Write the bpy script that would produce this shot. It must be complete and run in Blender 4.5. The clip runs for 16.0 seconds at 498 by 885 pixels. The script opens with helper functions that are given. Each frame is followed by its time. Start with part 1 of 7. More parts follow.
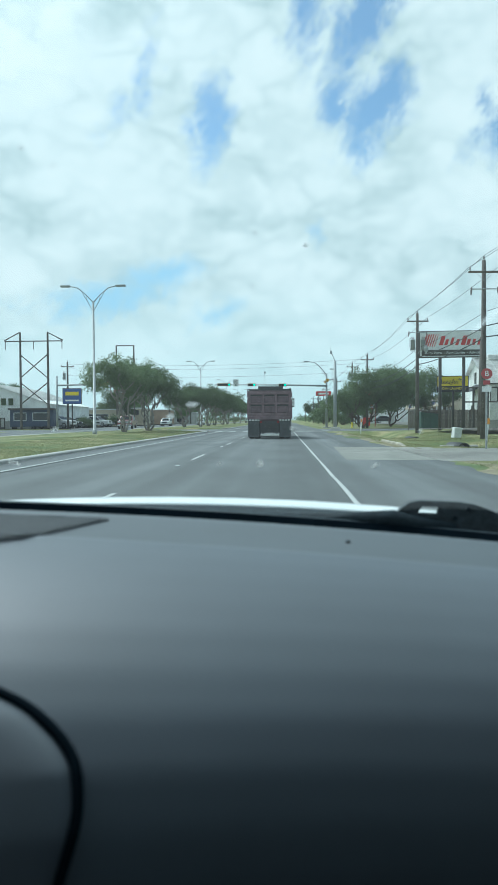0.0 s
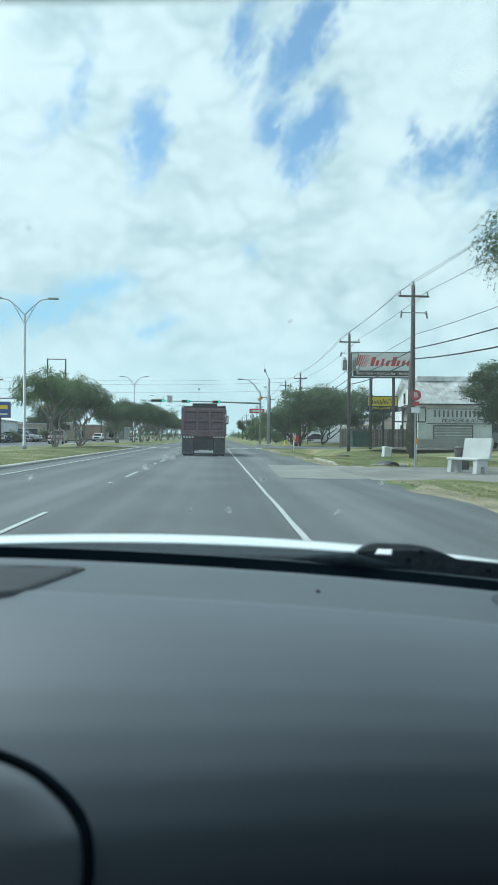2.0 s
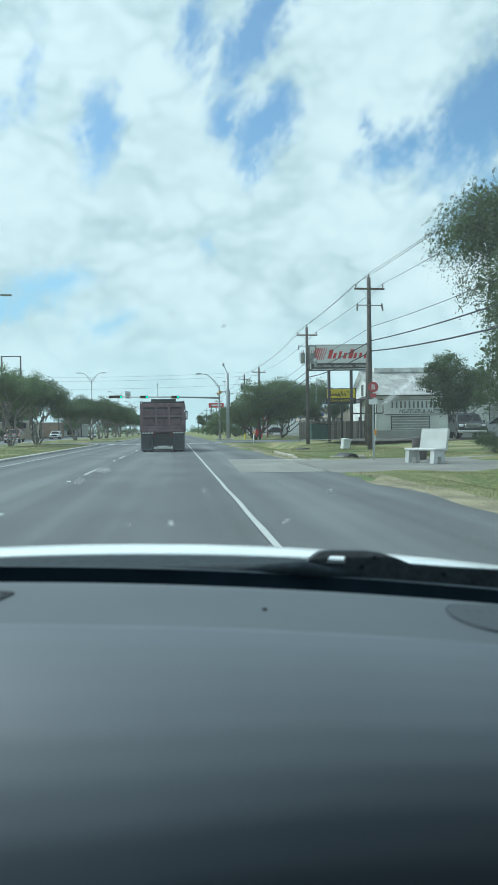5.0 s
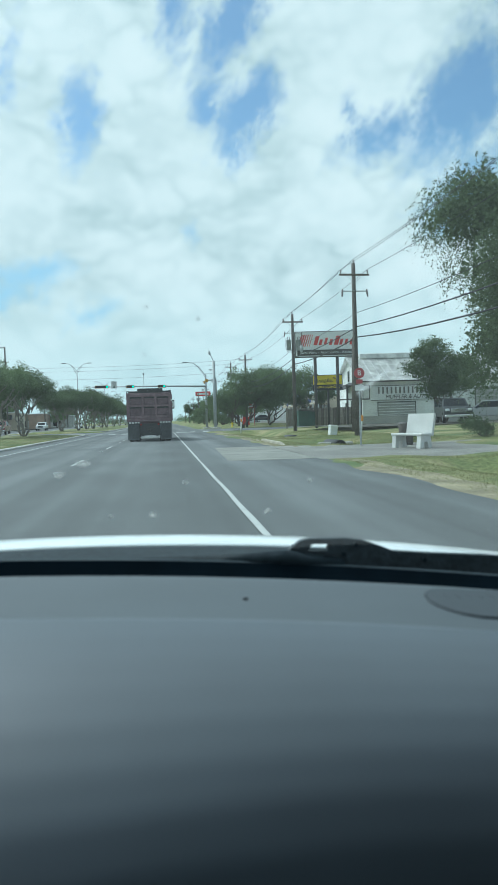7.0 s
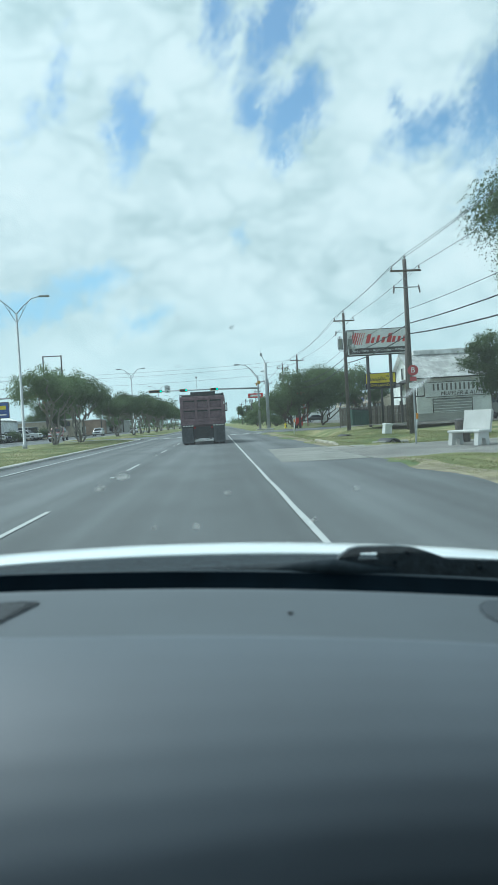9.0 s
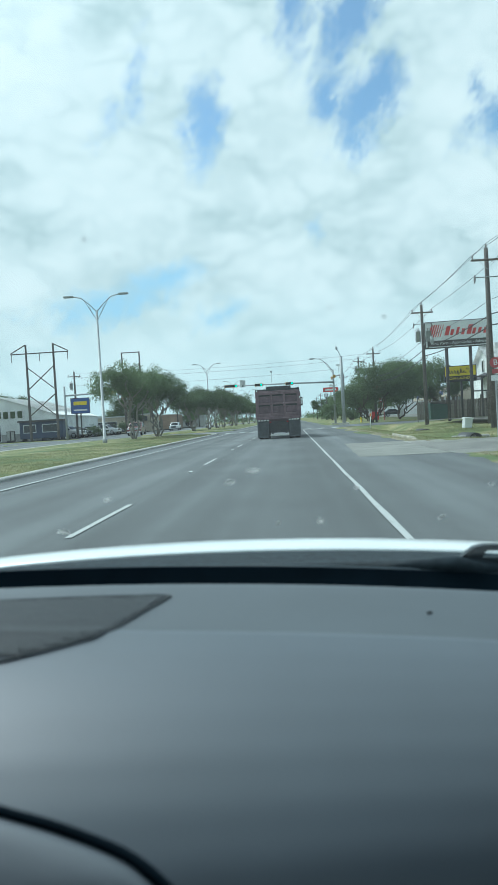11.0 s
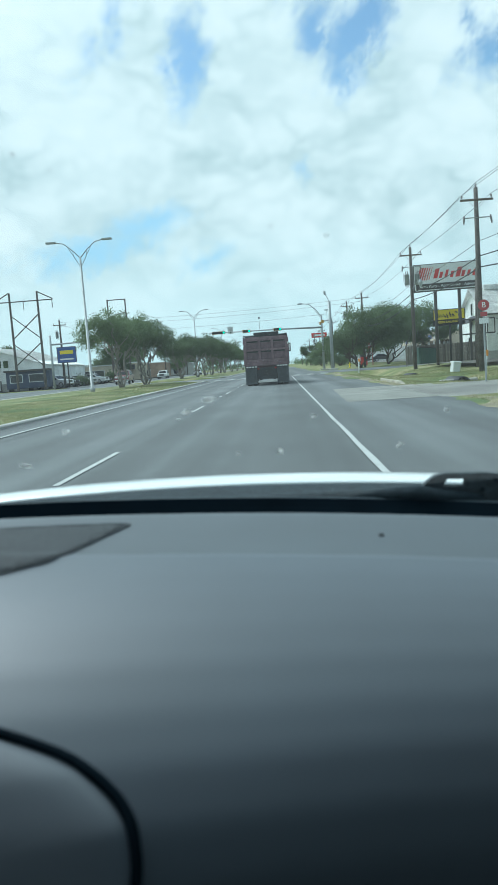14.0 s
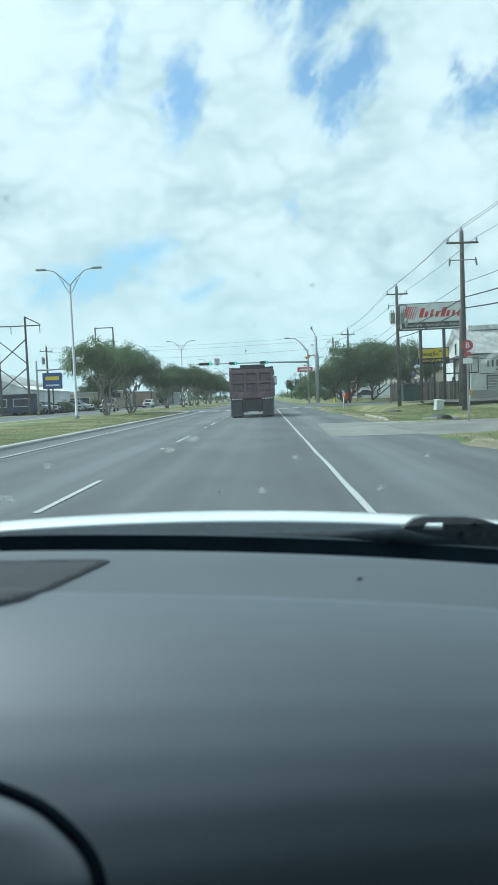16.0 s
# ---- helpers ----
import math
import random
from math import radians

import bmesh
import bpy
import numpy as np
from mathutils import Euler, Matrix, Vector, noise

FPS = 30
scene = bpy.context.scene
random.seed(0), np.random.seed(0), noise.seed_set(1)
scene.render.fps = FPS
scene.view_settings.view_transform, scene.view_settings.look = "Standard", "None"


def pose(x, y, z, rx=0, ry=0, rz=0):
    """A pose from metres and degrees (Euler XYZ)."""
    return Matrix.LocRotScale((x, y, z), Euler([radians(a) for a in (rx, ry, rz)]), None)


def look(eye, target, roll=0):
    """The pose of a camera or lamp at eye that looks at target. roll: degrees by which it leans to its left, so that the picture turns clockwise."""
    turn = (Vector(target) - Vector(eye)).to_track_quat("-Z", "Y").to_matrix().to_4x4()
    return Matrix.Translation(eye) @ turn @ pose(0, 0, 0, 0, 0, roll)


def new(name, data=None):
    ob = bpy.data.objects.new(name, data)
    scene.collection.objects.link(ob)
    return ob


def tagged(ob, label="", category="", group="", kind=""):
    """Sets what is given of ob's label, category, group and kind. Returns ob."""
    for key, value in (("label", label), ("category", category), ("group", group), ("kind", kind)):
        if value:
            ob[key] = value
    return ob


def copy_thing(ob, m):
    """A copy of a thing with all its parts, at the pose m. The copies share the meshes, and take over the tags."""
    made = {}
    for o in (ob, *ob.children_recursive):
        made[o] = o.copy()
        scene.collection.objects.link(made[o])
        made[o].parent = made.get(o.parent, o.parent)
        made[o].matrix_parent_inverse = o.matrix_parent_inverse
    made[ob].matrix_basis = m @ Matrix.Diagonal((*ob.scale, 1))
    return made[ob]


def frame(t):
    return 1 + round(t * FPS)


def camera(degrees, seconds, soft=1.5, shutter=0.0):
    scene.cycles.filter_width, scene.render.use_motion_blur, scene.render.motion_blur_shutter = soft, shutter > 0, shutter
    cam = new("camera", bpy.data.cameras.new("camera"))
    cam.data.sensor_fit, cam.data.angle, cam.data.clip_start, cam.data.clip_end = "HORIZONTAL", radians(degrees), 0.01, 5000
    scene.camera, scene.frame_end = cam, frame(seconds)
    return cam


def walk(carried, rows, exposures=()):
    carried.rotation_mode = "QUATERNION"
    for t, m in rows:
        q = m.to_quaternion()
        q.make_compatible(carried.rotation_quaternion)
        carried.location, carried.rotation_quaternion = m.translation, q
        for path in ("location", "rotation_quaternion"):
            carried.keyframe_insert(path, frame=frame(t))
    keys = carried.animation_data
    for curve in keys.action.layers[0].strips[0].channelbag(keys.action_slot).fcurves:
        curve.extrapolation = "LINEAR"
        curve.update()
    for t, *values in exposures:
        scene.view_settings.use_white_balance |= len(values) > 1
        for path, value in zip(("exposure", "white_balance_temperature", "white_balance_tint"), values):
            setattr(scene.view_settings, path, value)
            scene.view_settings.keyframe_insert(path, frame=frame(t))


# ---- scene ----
cam = camera(38.1, 16.0, soft=1.6)
cam.data.dof.use_dof, cam.data.dof.focus_distance, cam.data.dof.aperture_fstop = True, 45.0, 13.0

# The place is the car's own: x to the right, y along the road ahead, z up from the asphalt.
PATH = [
    (0, pose(0.0234, -0.0074, 1.1062, 88.24, 0.31, 2.74)),
    (0.5, pose(0.0114, -0.0445, 1.1109, 89.08, 0.52, 1.98)),
    (1, pose(0.0096, -0.0442, 1.1196, 89.41, -0.01, 0.53)),
    (1.5, pose(-0.0067, -0.0428, 1.1178, 89.45, -0.51, -1.28)),
    (2, pose(-0.0189, -0.0413, 1.1450, 89.56, -0.41, -2.55)),
    (2.5, pose(-0.0099, -0.0539, 1.1575, 89.49, -0.42, -3.52)),
    (2.8, pose(-0.0006, -0.0530, 1.1590, 89.56, -0.37, -3.91)),
    (3, pose(0.0056, -0.0524, 1.1690, 89.61, -0.34, -4.18)),
    (3.2, pose(-0.0045, -0.0348, 1.1900, 89.70, 0.04, -4.34)),
    (3.5, pose(-0.0197, -0.0085, 1.1699, 89.85, 0.61, -4.57)),
    (4, pose(-0.0078, -0.0018, 1.1636, 89.81, 0.54, -5.13)),
    (4.5, pose(-0.0005, 0.0014, 1.1598, 89.48, 0.57, -5.49)),
    (7, pose(0.0122, -0.0035, 1.1631, 88.10, 1.75, -6.74)),
    (7.5, pose(0.0080, 0.0028, 1.1622, 87.98, 2.27, -6.56)),
    (8, pose(0.0134, -0.0018, 1.1721, 87.89, 2.42, -6.16)),
    (8.5, pose(0.0040, 0.0234, 1.1512, 87.92, 2.23, -5.03)),
    (9, pose(0.0264, 0.0150, 1.1702, 88.37, 3.20, -2.52)),
    (9.5, pose(-0.0199, 0.0257, 1.1584, 88.66, 2.53, -0.51)),
    (10, pose(-0.0385, 0.0283, 1.1733, 89.05, 2.24, 1.84)),
    (12.5, pose(-0.0131, 0.0303, 1.1548, 85.70, 3.71, 3.76)),
    (13, pose(-0.0150, 0.0329, 1.1429, 85.00, 3.77, 3.16)),
    (13.5, pose(-0.0008, 0.0233, 1.1504, 84.35, 3.89, 2.80)),
    (14, pose(0.0024, 0.0262, 1.1519, 84.01, 4.09, 2.50)),
    (14.5, pose(-0.0012, 0.0305, 1.1522, 83.96, 4.42, 2.44)),
    (15, pose(0.0026, 0.0362, 1.1230, 84.15, 4.70, 2.41)),
    (15.5, pose(0.0063, 0.0277, 1.1397, 85.16, 3.81, 2.11)),
    (16, pose(0.0043, 0.0220, 1.1607, 86.47, 2.30, 1.35)),
]
walk(cam, PATH, [(0, 0.0, 5480, 3), (2.2, 0.0, 5480, 3), (2.8, 0.12, 5480, 3), (3.3, 0.2, 5480, 3), (3.6, 0.16, 5480, 3), (4.1, 0.0, 5480, 3), (7.0, -0.05, 5480, 3), (10.2, -0.05, 5480, 3), (12.4, 0.05, 5480, 3), (16, 0.05, 5480, 3)])


# ---- sky, sun ----
def build_sky():
    world = bpy.data.worlds.new("sky")
    scene.world = world
    world.use_nodes = True
    nt = world.node_tree
    nt.nodes.clear()
    N, L = nt.nodes.new, nt.links.new

    def math_(op, a, b=None, c=None, clamp=False):
        n = N("ShaderNodeMath")
        n.operation, n.use_clamp = op, clamp
        for i, v in enumerate((a, b, c)):
            if v is None:
                continue
            if isinstance(v, (int, float)):
                n.inputs[i].default_value = v
            else:
                L(v, n.inputs[i])
        return n.outputs[0]

    def noise_(vec, scale, detail, rough=0.55, col=False):
        n = N("ShaderNodeTexNoise")
        n.inputs["Scale"].default_value, n.inputs["Detail"].default_value = scale, detail
        n.inputs["Roughness"].default_value = rough
        L(vec, n.inputs["Vector"])
        return n.outputs["Color" if col else "Fac"]

    def ramp_(fac, stops):
        n = N("ShaderNodeValToRGB")
        while len(n.color_ramp.elements) < len(stops):
            n.color_ramp.elements.new(0.5)
        for e, (p, c) in zip(n.color_ramp.elements, stops):
            e.position, e.color = p, (*c, 1)
        L(fac, n.inputs[0])
        return n.outputs[0]

    def mix_(fac, a, b, kind="MIX"):
        n = N("ShaderNodeMix")
        n.data_type, n.blend_type = "RGBA", kind
        for sock, v in ((n.inputs[0], fac), (n.inputs[6], a), (n.inputs[7], b)):
            if isinstance(v, (int, float)):
                sock.default_value = v
            elif isinstance(v, tuple):
                sock.default_value = (*v, 1)
            else:
                L(v, sock)
        return n.outputs[2]

    direction = N("ShaderNodeTexCoord").outputs["Generated"]
    sep = N("ShaderNodeSeparateXYZ")
    L(direction, sep.inputs[0])
    sx, sy, sz = sep.outputs
    az = math_("MULTIPLY", math_("ARCTAN2", sx, sy), 57.2958)
    el = math_("MULTIPLY", math_("ARCSINE", sz), 57.2958)
    flat = N("ShaderNodeCombineXYZ")
    L(az, flat.inputs[0]), L(el, flat.inputs[1])
    # flattened cloud layer overhead
    low = math_("ADD", math_("MAXIMUM", sz, 0.0), 0.16)
    layer = N("ShaderNodeCombineXYZ")
    L(math_("DIVIDE", sx, low), layer.inputs[0]), L(math_("DIVIDE", sy, low), layer.inputs[1])
    # wind-drawn streaks run up to the right
    drawn = N("ShaderNodeMapping")
    drawn.vector_type = "TEXTURE"
    drawn.inputs["Rotation"].default_value = (0, 0, radians(48))
    drawn.inputs["Scale"].default_value = (1.3, 1.0, 1.0)
    L(flat.outputs[0], drawn.inputs["Vector"])
    warp_n = N("ShaderNodeVectorMath")
    warp_n.operation = "SUBTRACT"
    L(noise_(drawn.outputs[0], 0.30, 8.0, 0.64, True), warp_n.inputs[0])
    warp_n.inputs[1].default_value = (0.5, 0.5, 0.5)
    warp_s = N("ShaderNodeVectorMath")
    warp_s.operation = "MULTIPLY_ADD"
    L(warp_n.outputs[0], warp_s.inputs[0])
    warp_s.inputs[1].default_value = (4.8, 4.4, 0)
    L(flat.outputs[0], warp_s.inputs[2])
    warped = warp_s.outputs[0]
    # gaps in the cloud: azimuth, height, half sizes, lean (degrees), depth
    gaps = [
        (6.6, 28.6, 4.0, 1.35, 50, 1.0),
        (2.2, 28.9, 3.0, 1.3, 78, 0.72),
        (4.9, 25.6, 1.7, 1.0, 60, 0.6),
        (4.1, 23.3, 1.7, 1.2, 60, 0.82),
        (7.3, 22.7, 3.1, 1.55, 45, 1.0),
        (6.1, 20.1, 1.7, 0.75, 65, 0.6),
        (-5.6, 22.0, 2.5, 1.35, 82, 0.88),
        (-10.7, 25.0, 2.9, 1.0, 75, 0.55),
        (-13.2, 22.4, 2.2, 1.0, 40, 0.5),
        (23.6, 22.0, 4.4, 2.5, 50, 1.05),
        (17.8, 20.5, 3.4, 1.5, 12, 0.78),
        (23.8, 16.2, 3.2, 1.7, 42, 0.85),
        (15.3, 22.7, 1.1, 0.9, 45, 0.55),
        (-9.6, 11.3, 3.0, 1.3, 12, 0.78),
        (-13.6, 9.4, 4.6, 1.3, 6, 0.78),
        (-5.0, 8.8, 2.2, 0.9, 20, 0.62),
        (2.7, 14.0, 0.9, 0.55, 90, 0.55),
    ]
    blue = 0.0
    for a, h, ra, rh, lean, depth in gaps:
        m = N("ShaderNodeMapping")
        m.vector_type = "TEXTURE"
        m.inputs["Location"].default_value = (a, h, 0)
        m.inputs["Rotation"].default_value = (0, 0, radians(lean))
        m.inputs["Scale"].default_value = (ra * 1.95, rh * 2.0, 1)
        L(warped, m.inputs["Vector"])
        g = N("ShaderNodeTexGradient")
        g.gradient_type = "SPHERICAL"
        L(m.outputs[0], g.inputs[0])
        blue = math_("MAXIMUM", math_("MULTIPLY", g.outputs["Fac"], depth), blue)
    # the sky outside the view goes on broken in the same way
    broken = noise_(layer.outputs[0], 0.9, 6.0)
    # more open to the right, thicker towards the sun
    edge = math_("SUBTRACT", 0.49, math_("MULTIPLY", sx, 0.17))
    beyond = math_("MULTIPLY", math_("SUBTRACT", broken, edge), 3.0, clamp=True)
    side = math_("MULTIPLY", math_("SUBTRACT", math_("ABSOLUTE", az), 29.0), 0.2, clamp=True)
    up = math_("MULTIPLY", math_("SUBTRACT", el, 32.0), 0.2, clamp=True)
    blue = math_("MAXIMUM", blue, math_("MULTIPLY", beyond, math_("MAXIMUM", side, up)))
    wisp = noise_(drawn.outputs[0], 0.62, 8.0, 0.62)
    torn = noise_(drawn.outputs[0], 2.1, 6.0, 0.6)
    blue = math_("ADD", blue, math_("MULTIPLY", math_("SUBTRACT", wisp, 0.5), 0.85))
    blue = math_("ADD", blue, math_("MULTIPLY", math_("SUBTRACT", torn, 0.5), 0.27))
    thin = N("ShaderNodeMapRange")
    thin.interpolation_type = "SMOOTHSTEP"
    L(blue, thin.inputs[0])
    thin.inputs[1].default_value, thin.inputs[2].default_value = 0.13, 0.78
    clear = thin.outputs[0]

    sky = N("ShaderNodeTexSky")
    sky.sky_type, sky.sun_disc = "NISHITA", False
    sky.sun_elevation, sky.sun_rotation = radians(52.5), radians(-55)
    sky.dust_density = 1.5
    open_sky = mix_(1.0, sky.outputs[0], (0.128, 0.146, 0.137), "MULTIPLY")
    pale = math_("MULTIPLY", math_("SUBTRACT", 21.0, el), 0.07, clamp=True)
    open_sky = mix_(pale, open_sky, (0.44, 0.68, 0.80))
    # cloud: bright puffed crowns and grey undersides
    wide = N("ShaderNodeVectorMath")
    wide.operation = "MULTIPLY"
    gentle = N("ShaderNodeMix")
    gentle.data_type, gentle.inputs[0].default_value = "VECTOR", 0.45
    L(flat.outputs[0], gentle.inputs[4]), L(warped, gentle.inputs[5])
    L(gentle.outputs[1], wide.inputs[0])
    wide.inputs[1].default_value = (0.8, 1.25, 1.0)
    body = noise_(wide.outputs[0], 0.115, 8.0, 0.5)
    lump = noise_(wide.outputs[0], 0.26, 7.0, 0.5)
    puff = math_("MULTIPLY", math_("ABSOLUTE", math_("SUBTRACT", lump, 0.5)), 2.4)
    shade = math_("ADD", math_("MULTIPLY", body, 0.75), math_("MULTIPLY", math_("ADD", puff, 0.16), 0.34))
    cloud = ramp_(shade, [(0.34, (0.60, 0.70, 0.67)), (0.43, (0.755, 0.83, 0.79)), (0.52, (0.865, 0.92, 0.87)), (0.62, (0.915, 0.955, 0.90))])
    # thin cloud glows round the sun behind it
    toward = N("ShaderNodeVectorMath")
    toward.operation = "DOT_PRODUCT"
    L(direction, toward.inputs[0])
    toward.inputs[1].default_value = Vector((-36, 25, 57)).normalized()
    glow = math_("POWER", math_("MAXIMUM", toward.outputs["Value"], 0.0), 12.0)
    bright = N("ShaderNodeVectorMath")
    bright.operation = "SCALE"
    L(cloud, bright.inputs[0])
    L(math_("ADD", 0.97, math_("MULTIPLY", glow, 1.6)), bright.inputs["Scale"])
    cloud = bright.outputs[0]
    haze = math_("MULTIPLY", math_("SUBTRACT", 11.0, el), 0.07, clamp=True)
    cloud = mix_(haze, cloud, (0.66, 0.82, 0.79))
    out = mix_(clear, cloud, open_sky)
    below = math_("MULTIPLY", math_("MULTIPLY", el, -1.0), 0.5, clamp=True)
    out = mix_(below, out, (0.25, 0.27, 0.24))
    bg = N("ShaderNodeBackground")
    L(out, bg.inputs[0])
    bg.inputs[1].default_value = 1.0
    L(bg.outputs[0], N("ShaderNodeOutputWorld").inputs[0])


build_sky()
sun = new("sun", bpy.data.lights.new("sun", "SUN"))
sun.data.energy, sun.data.angle, sun.data.color = 2.7, radians(20), (1.0, 0.95, 0.87)
sun.matrix_world = look((-36, 25, 57), (0, 0, 0))


# ---- materials ----
def mat(name, color, rough=0.6, metal=0.0, grain=0.0, scale=20.0, spread=0.0, wide=0.6, bump=0.0, emit=0.0, coat=0.0, island=False, per_object=0.0):
    """A surface with fine grain and wide stains, at sizes in metres."""
    m = bpy.data.materials.new(name)
    m.use_nodes = True
    nt = m.node_tree
    N, L = nt.nodes.new, nt.links.new
    b = nt.nodes["Principled BSDF"]
    b.inputs["Roughness"].default_value, b.inputs["Metallic"].default_value = rough, metal
    b.inputs["Coat Weight"].default_value = coat
    co = N("ShaderNodeTexCoord").outputs["Object"]

    def noise_(s, d):
        n = N("ShaderNodeTexNoise")
        n.inputs["Scale"].default_value, n.inputs["Detail"].default_value = s, d
        L(co, n.inputs["Vector"])
        return n.outputs["Fac"]

    def scaled(fac, amount):
        n = N("ShaderNodeMapRange")
        L(fac, n.inputs[0])
        n.inputs[1].default_value, n.inputs[2].default_value = 0.3, 0.7
        n.inputs[3].default_value, n.inputs[4].default_value = 1 - amount, 1 + amount
        return n.outputs[0]

    col = N("ShaderNodeRGB").outputs[0]
    col.default_value = (*color, 1)
    factors = []
    if grain:
        fine = noise_(scale, 6)
        factors.append(scaled(fine, grain))
    if spread:
        factors.append(scaled(noise_(wide, 4), spread))
    if island:
        factors.append(scaled(N("ShaderNodeNewGeometry").outputs["Random Per Island"], 0.16))
    if per_object:
        factors.append(scaled(N("ShaderNodeObjectInfo").outputs["Random"], per_object))
    for f in factors:
        n = N("ShaderNodeVectorMath")
        n.operation = "SCALE"
        L(col, n.inputs[0]), L(f, n.inputs["Scale"])
        col = n.outputs[0]
    L(col, b.inputs["Base Color"])
    if bump:
        n = N("ShaderNodeBump")
        n.inputs["Strength"].default_value, n.inputs["Distance"].default_value = bump, 0.02
        L(noise_(scale * 1.3, 5), n.inputs["Height"])
        L(n.outputs[0], b.inputs["Normal"])
    if emit:
        b.inputs["Emission Color"].default_value = (*color, 1)
        b.inputs["Emission Strength"].default_value = emit
    return m


def asphalt_material():
    m = mat("asphalt", (0.108, 0.116, 0.118), 0.9)
    nt = m.node_tree
    N, L = nt.nodes.new, nt.links.new
    b = nt.nodes["Principled BSDF"]
    co = N("ShaderNodeTexCoord").outputs["Object"]

    def stretched(sx, sy, scale, detail):
        mp = N("ShaderNodeMapping")
        mp.inputs["Scale"].default_value = (sx, sy, 1)
        L(co, mp.inputs[0])
        n = N("ShaderNodeTexNoise")
        n.inputs["Scale"].default_value, n.inputs["Detail"].default_value = scale, detail
        L(mp.outputs[0], n.inputs["Vector"])
        return n.outputs["Fac"]

    def to(fac, lo, hi, a, c):
        n = N("ShaderNodeMapRange")
        L(fac, n.inputs[0])
        for i, v in enumerate((lo, hi, a, c)):
            n.inputs[i + 1].default_value = v
        return n.outputs[0]

    # tyre tracks run along the road, patches and sealing lie across it
    tracks = to(stretched(0.75, 0.004, 1.0, 3), 0.35, 0.65, 0.66, 1.32)
    patches = to(stretched(0.06, 0.035, 1.0, 5), 0.38, 0.62, 0.86, 1.14)
    worn = to(stretched(0.5, 0.22, 1.0, 7), 0.36, 0.64, 0.88, 1.12)
    stone = to(stretched(1, 1, 42, 4), 0.3, 0.7, 0.82, 1.18)
    f = None
    for s in (tracks, patches, worn, stone):
        if f is None:
            f = s
        else:
            n = N("ShaderNodeMath")
            n.operation = "MULTIPLY"
            L(f, n.inputs[0]), L(s, n.inputs[1])
            f = n.outputs[0]
    n = N("ShaderNodeVectorMath")
    n.operation = "SCALE"
    n.inputs[0].default_value = (0.108, 0.116, 0.118)
    L(f, n.inputs["Scale"])
    L(n.outputs[0], b.inputs["Base Color"])
    bp = N("ShaderNodeBump")
    bp.inputs["Strength"].default_value, bp.inputs["Distance"].default_value = 0.35, 0.01
    L(stretched(1, 1, 60, 3), bp.inputs["Height"])
    L(bp.outputs[0], b.inputs["Normal"])
    return m


def grass_material():
    m = mat("grass", (0.15, 0.17, 0.06), 0.95)
    nt = m.node_tree
    N, L = nt.nodes.new, nt.links.new
    b = nt.nodes["Principled BSDF"]
    co = N("ShaderNodeTexCoord").outputs["Object"]

    def noise_(s, d):
        n = N("ShaderNodeTexNoise")
        n.inputs["Scale"].default_value, n.inputs["Detail"].default_value = s, d
        L(co, n.inputs["Vector"])
        return n.outputs["Fac"]

    r = N("ShaderNodeValToRGB")
    for p, c in ((0.5, (0.155, 0.17, 0.055)),):
        e = r.color_ramp.elements.new(p)
        e.color = (*c, 1)
    r.color_ramp.elements[0].position, r.color_ramp.elements[0].color = 0.36, (0.085, 0.125, 0.035, 1)
    r.color_ramp.elements[-1].position, r.color_ramp.elements[-1].color = 0.64, (0.27, 0.24, 0.115, 1)
    L(noise_(0.35, 6), r.inputs[0])
    mr = N("ShaderNodeMapRange")
    L(noise_(9, 5), mr.inputs[0])
    for i, v in enumerate((0.3, 0.7, 0.65, 1.35)):
        mr.inputs[i + 1].default_value = v
    s = N("ShaderNodeVectorMath")
    s.operation = "SCALE"
    L(r.outputs[0], s.inputs[0]), L(mr.outputs[0], s.inputs["Scale"])
    L(s.outputs[0], b.inputs["Base Color"])
    bp = N("ShaderNodeBump")
    bp.inputs["Strength"].default_value, bp.inputs["Distance"].default_value = 0.8, 0.05
    L(noise_(18, 4), bp.inputs["Height"])
    L(bp.outputs[0], b.inputs["Normal"])
    return m


def worn_paint():
    """White road paint, chipped through to the asphalt."""
    m = mat("road_paint", (0.5, 0.51, 0.49), 0.85)
    nt = m.node_tree
    N, L = nt.nodes.new, nt.links.new
    co = N("ShaderNodeTexCoord").outputs["Object"]
    facs = []
    for s, d, lo, hi in ((9.0, 5, 0.28, 0.44), (0.9, 3, 0.22, 0.46)):
        n, r = N("ShaderNodeTexNoise"), N("ShaderNodeMapRange")
        n.inputs["Scale"].default_value, n.inputs["Detail"].default_value, n.inputs["Roughness"].default_value = s, d, 0.65
        L(co, n.inputs["Vector"]), L(n.outputs["Fac"], r.inputs[0])
        r.inputs[1].default_value, r.inputs[2].default_value = lo, hi
        facs.append(r.outputs[0])
    f = N("ShaderNodeMath")
    f.operation = "MULTIPLY"
    L(facs[0], f.inputs[0]), L(facs[1], f.inputs[1])
    c = N("ShaderNodeValToRGB")
    c.color_ramp.elements[0].position, c.color_ramp.elements[0].color = 0.0, (0.15, 0.155, 0.155, 1)
    c.color_ramp.elements[1].position, c.color_ramp.elements[1].color = 0.85, (0.43, 0.445, 0.43, 1)
    L(f.outputs[0], c.inputs[0]), L(c.outputs[0], nt.nodes["Principled BSDF"].inputs["Base Color"])
    return m


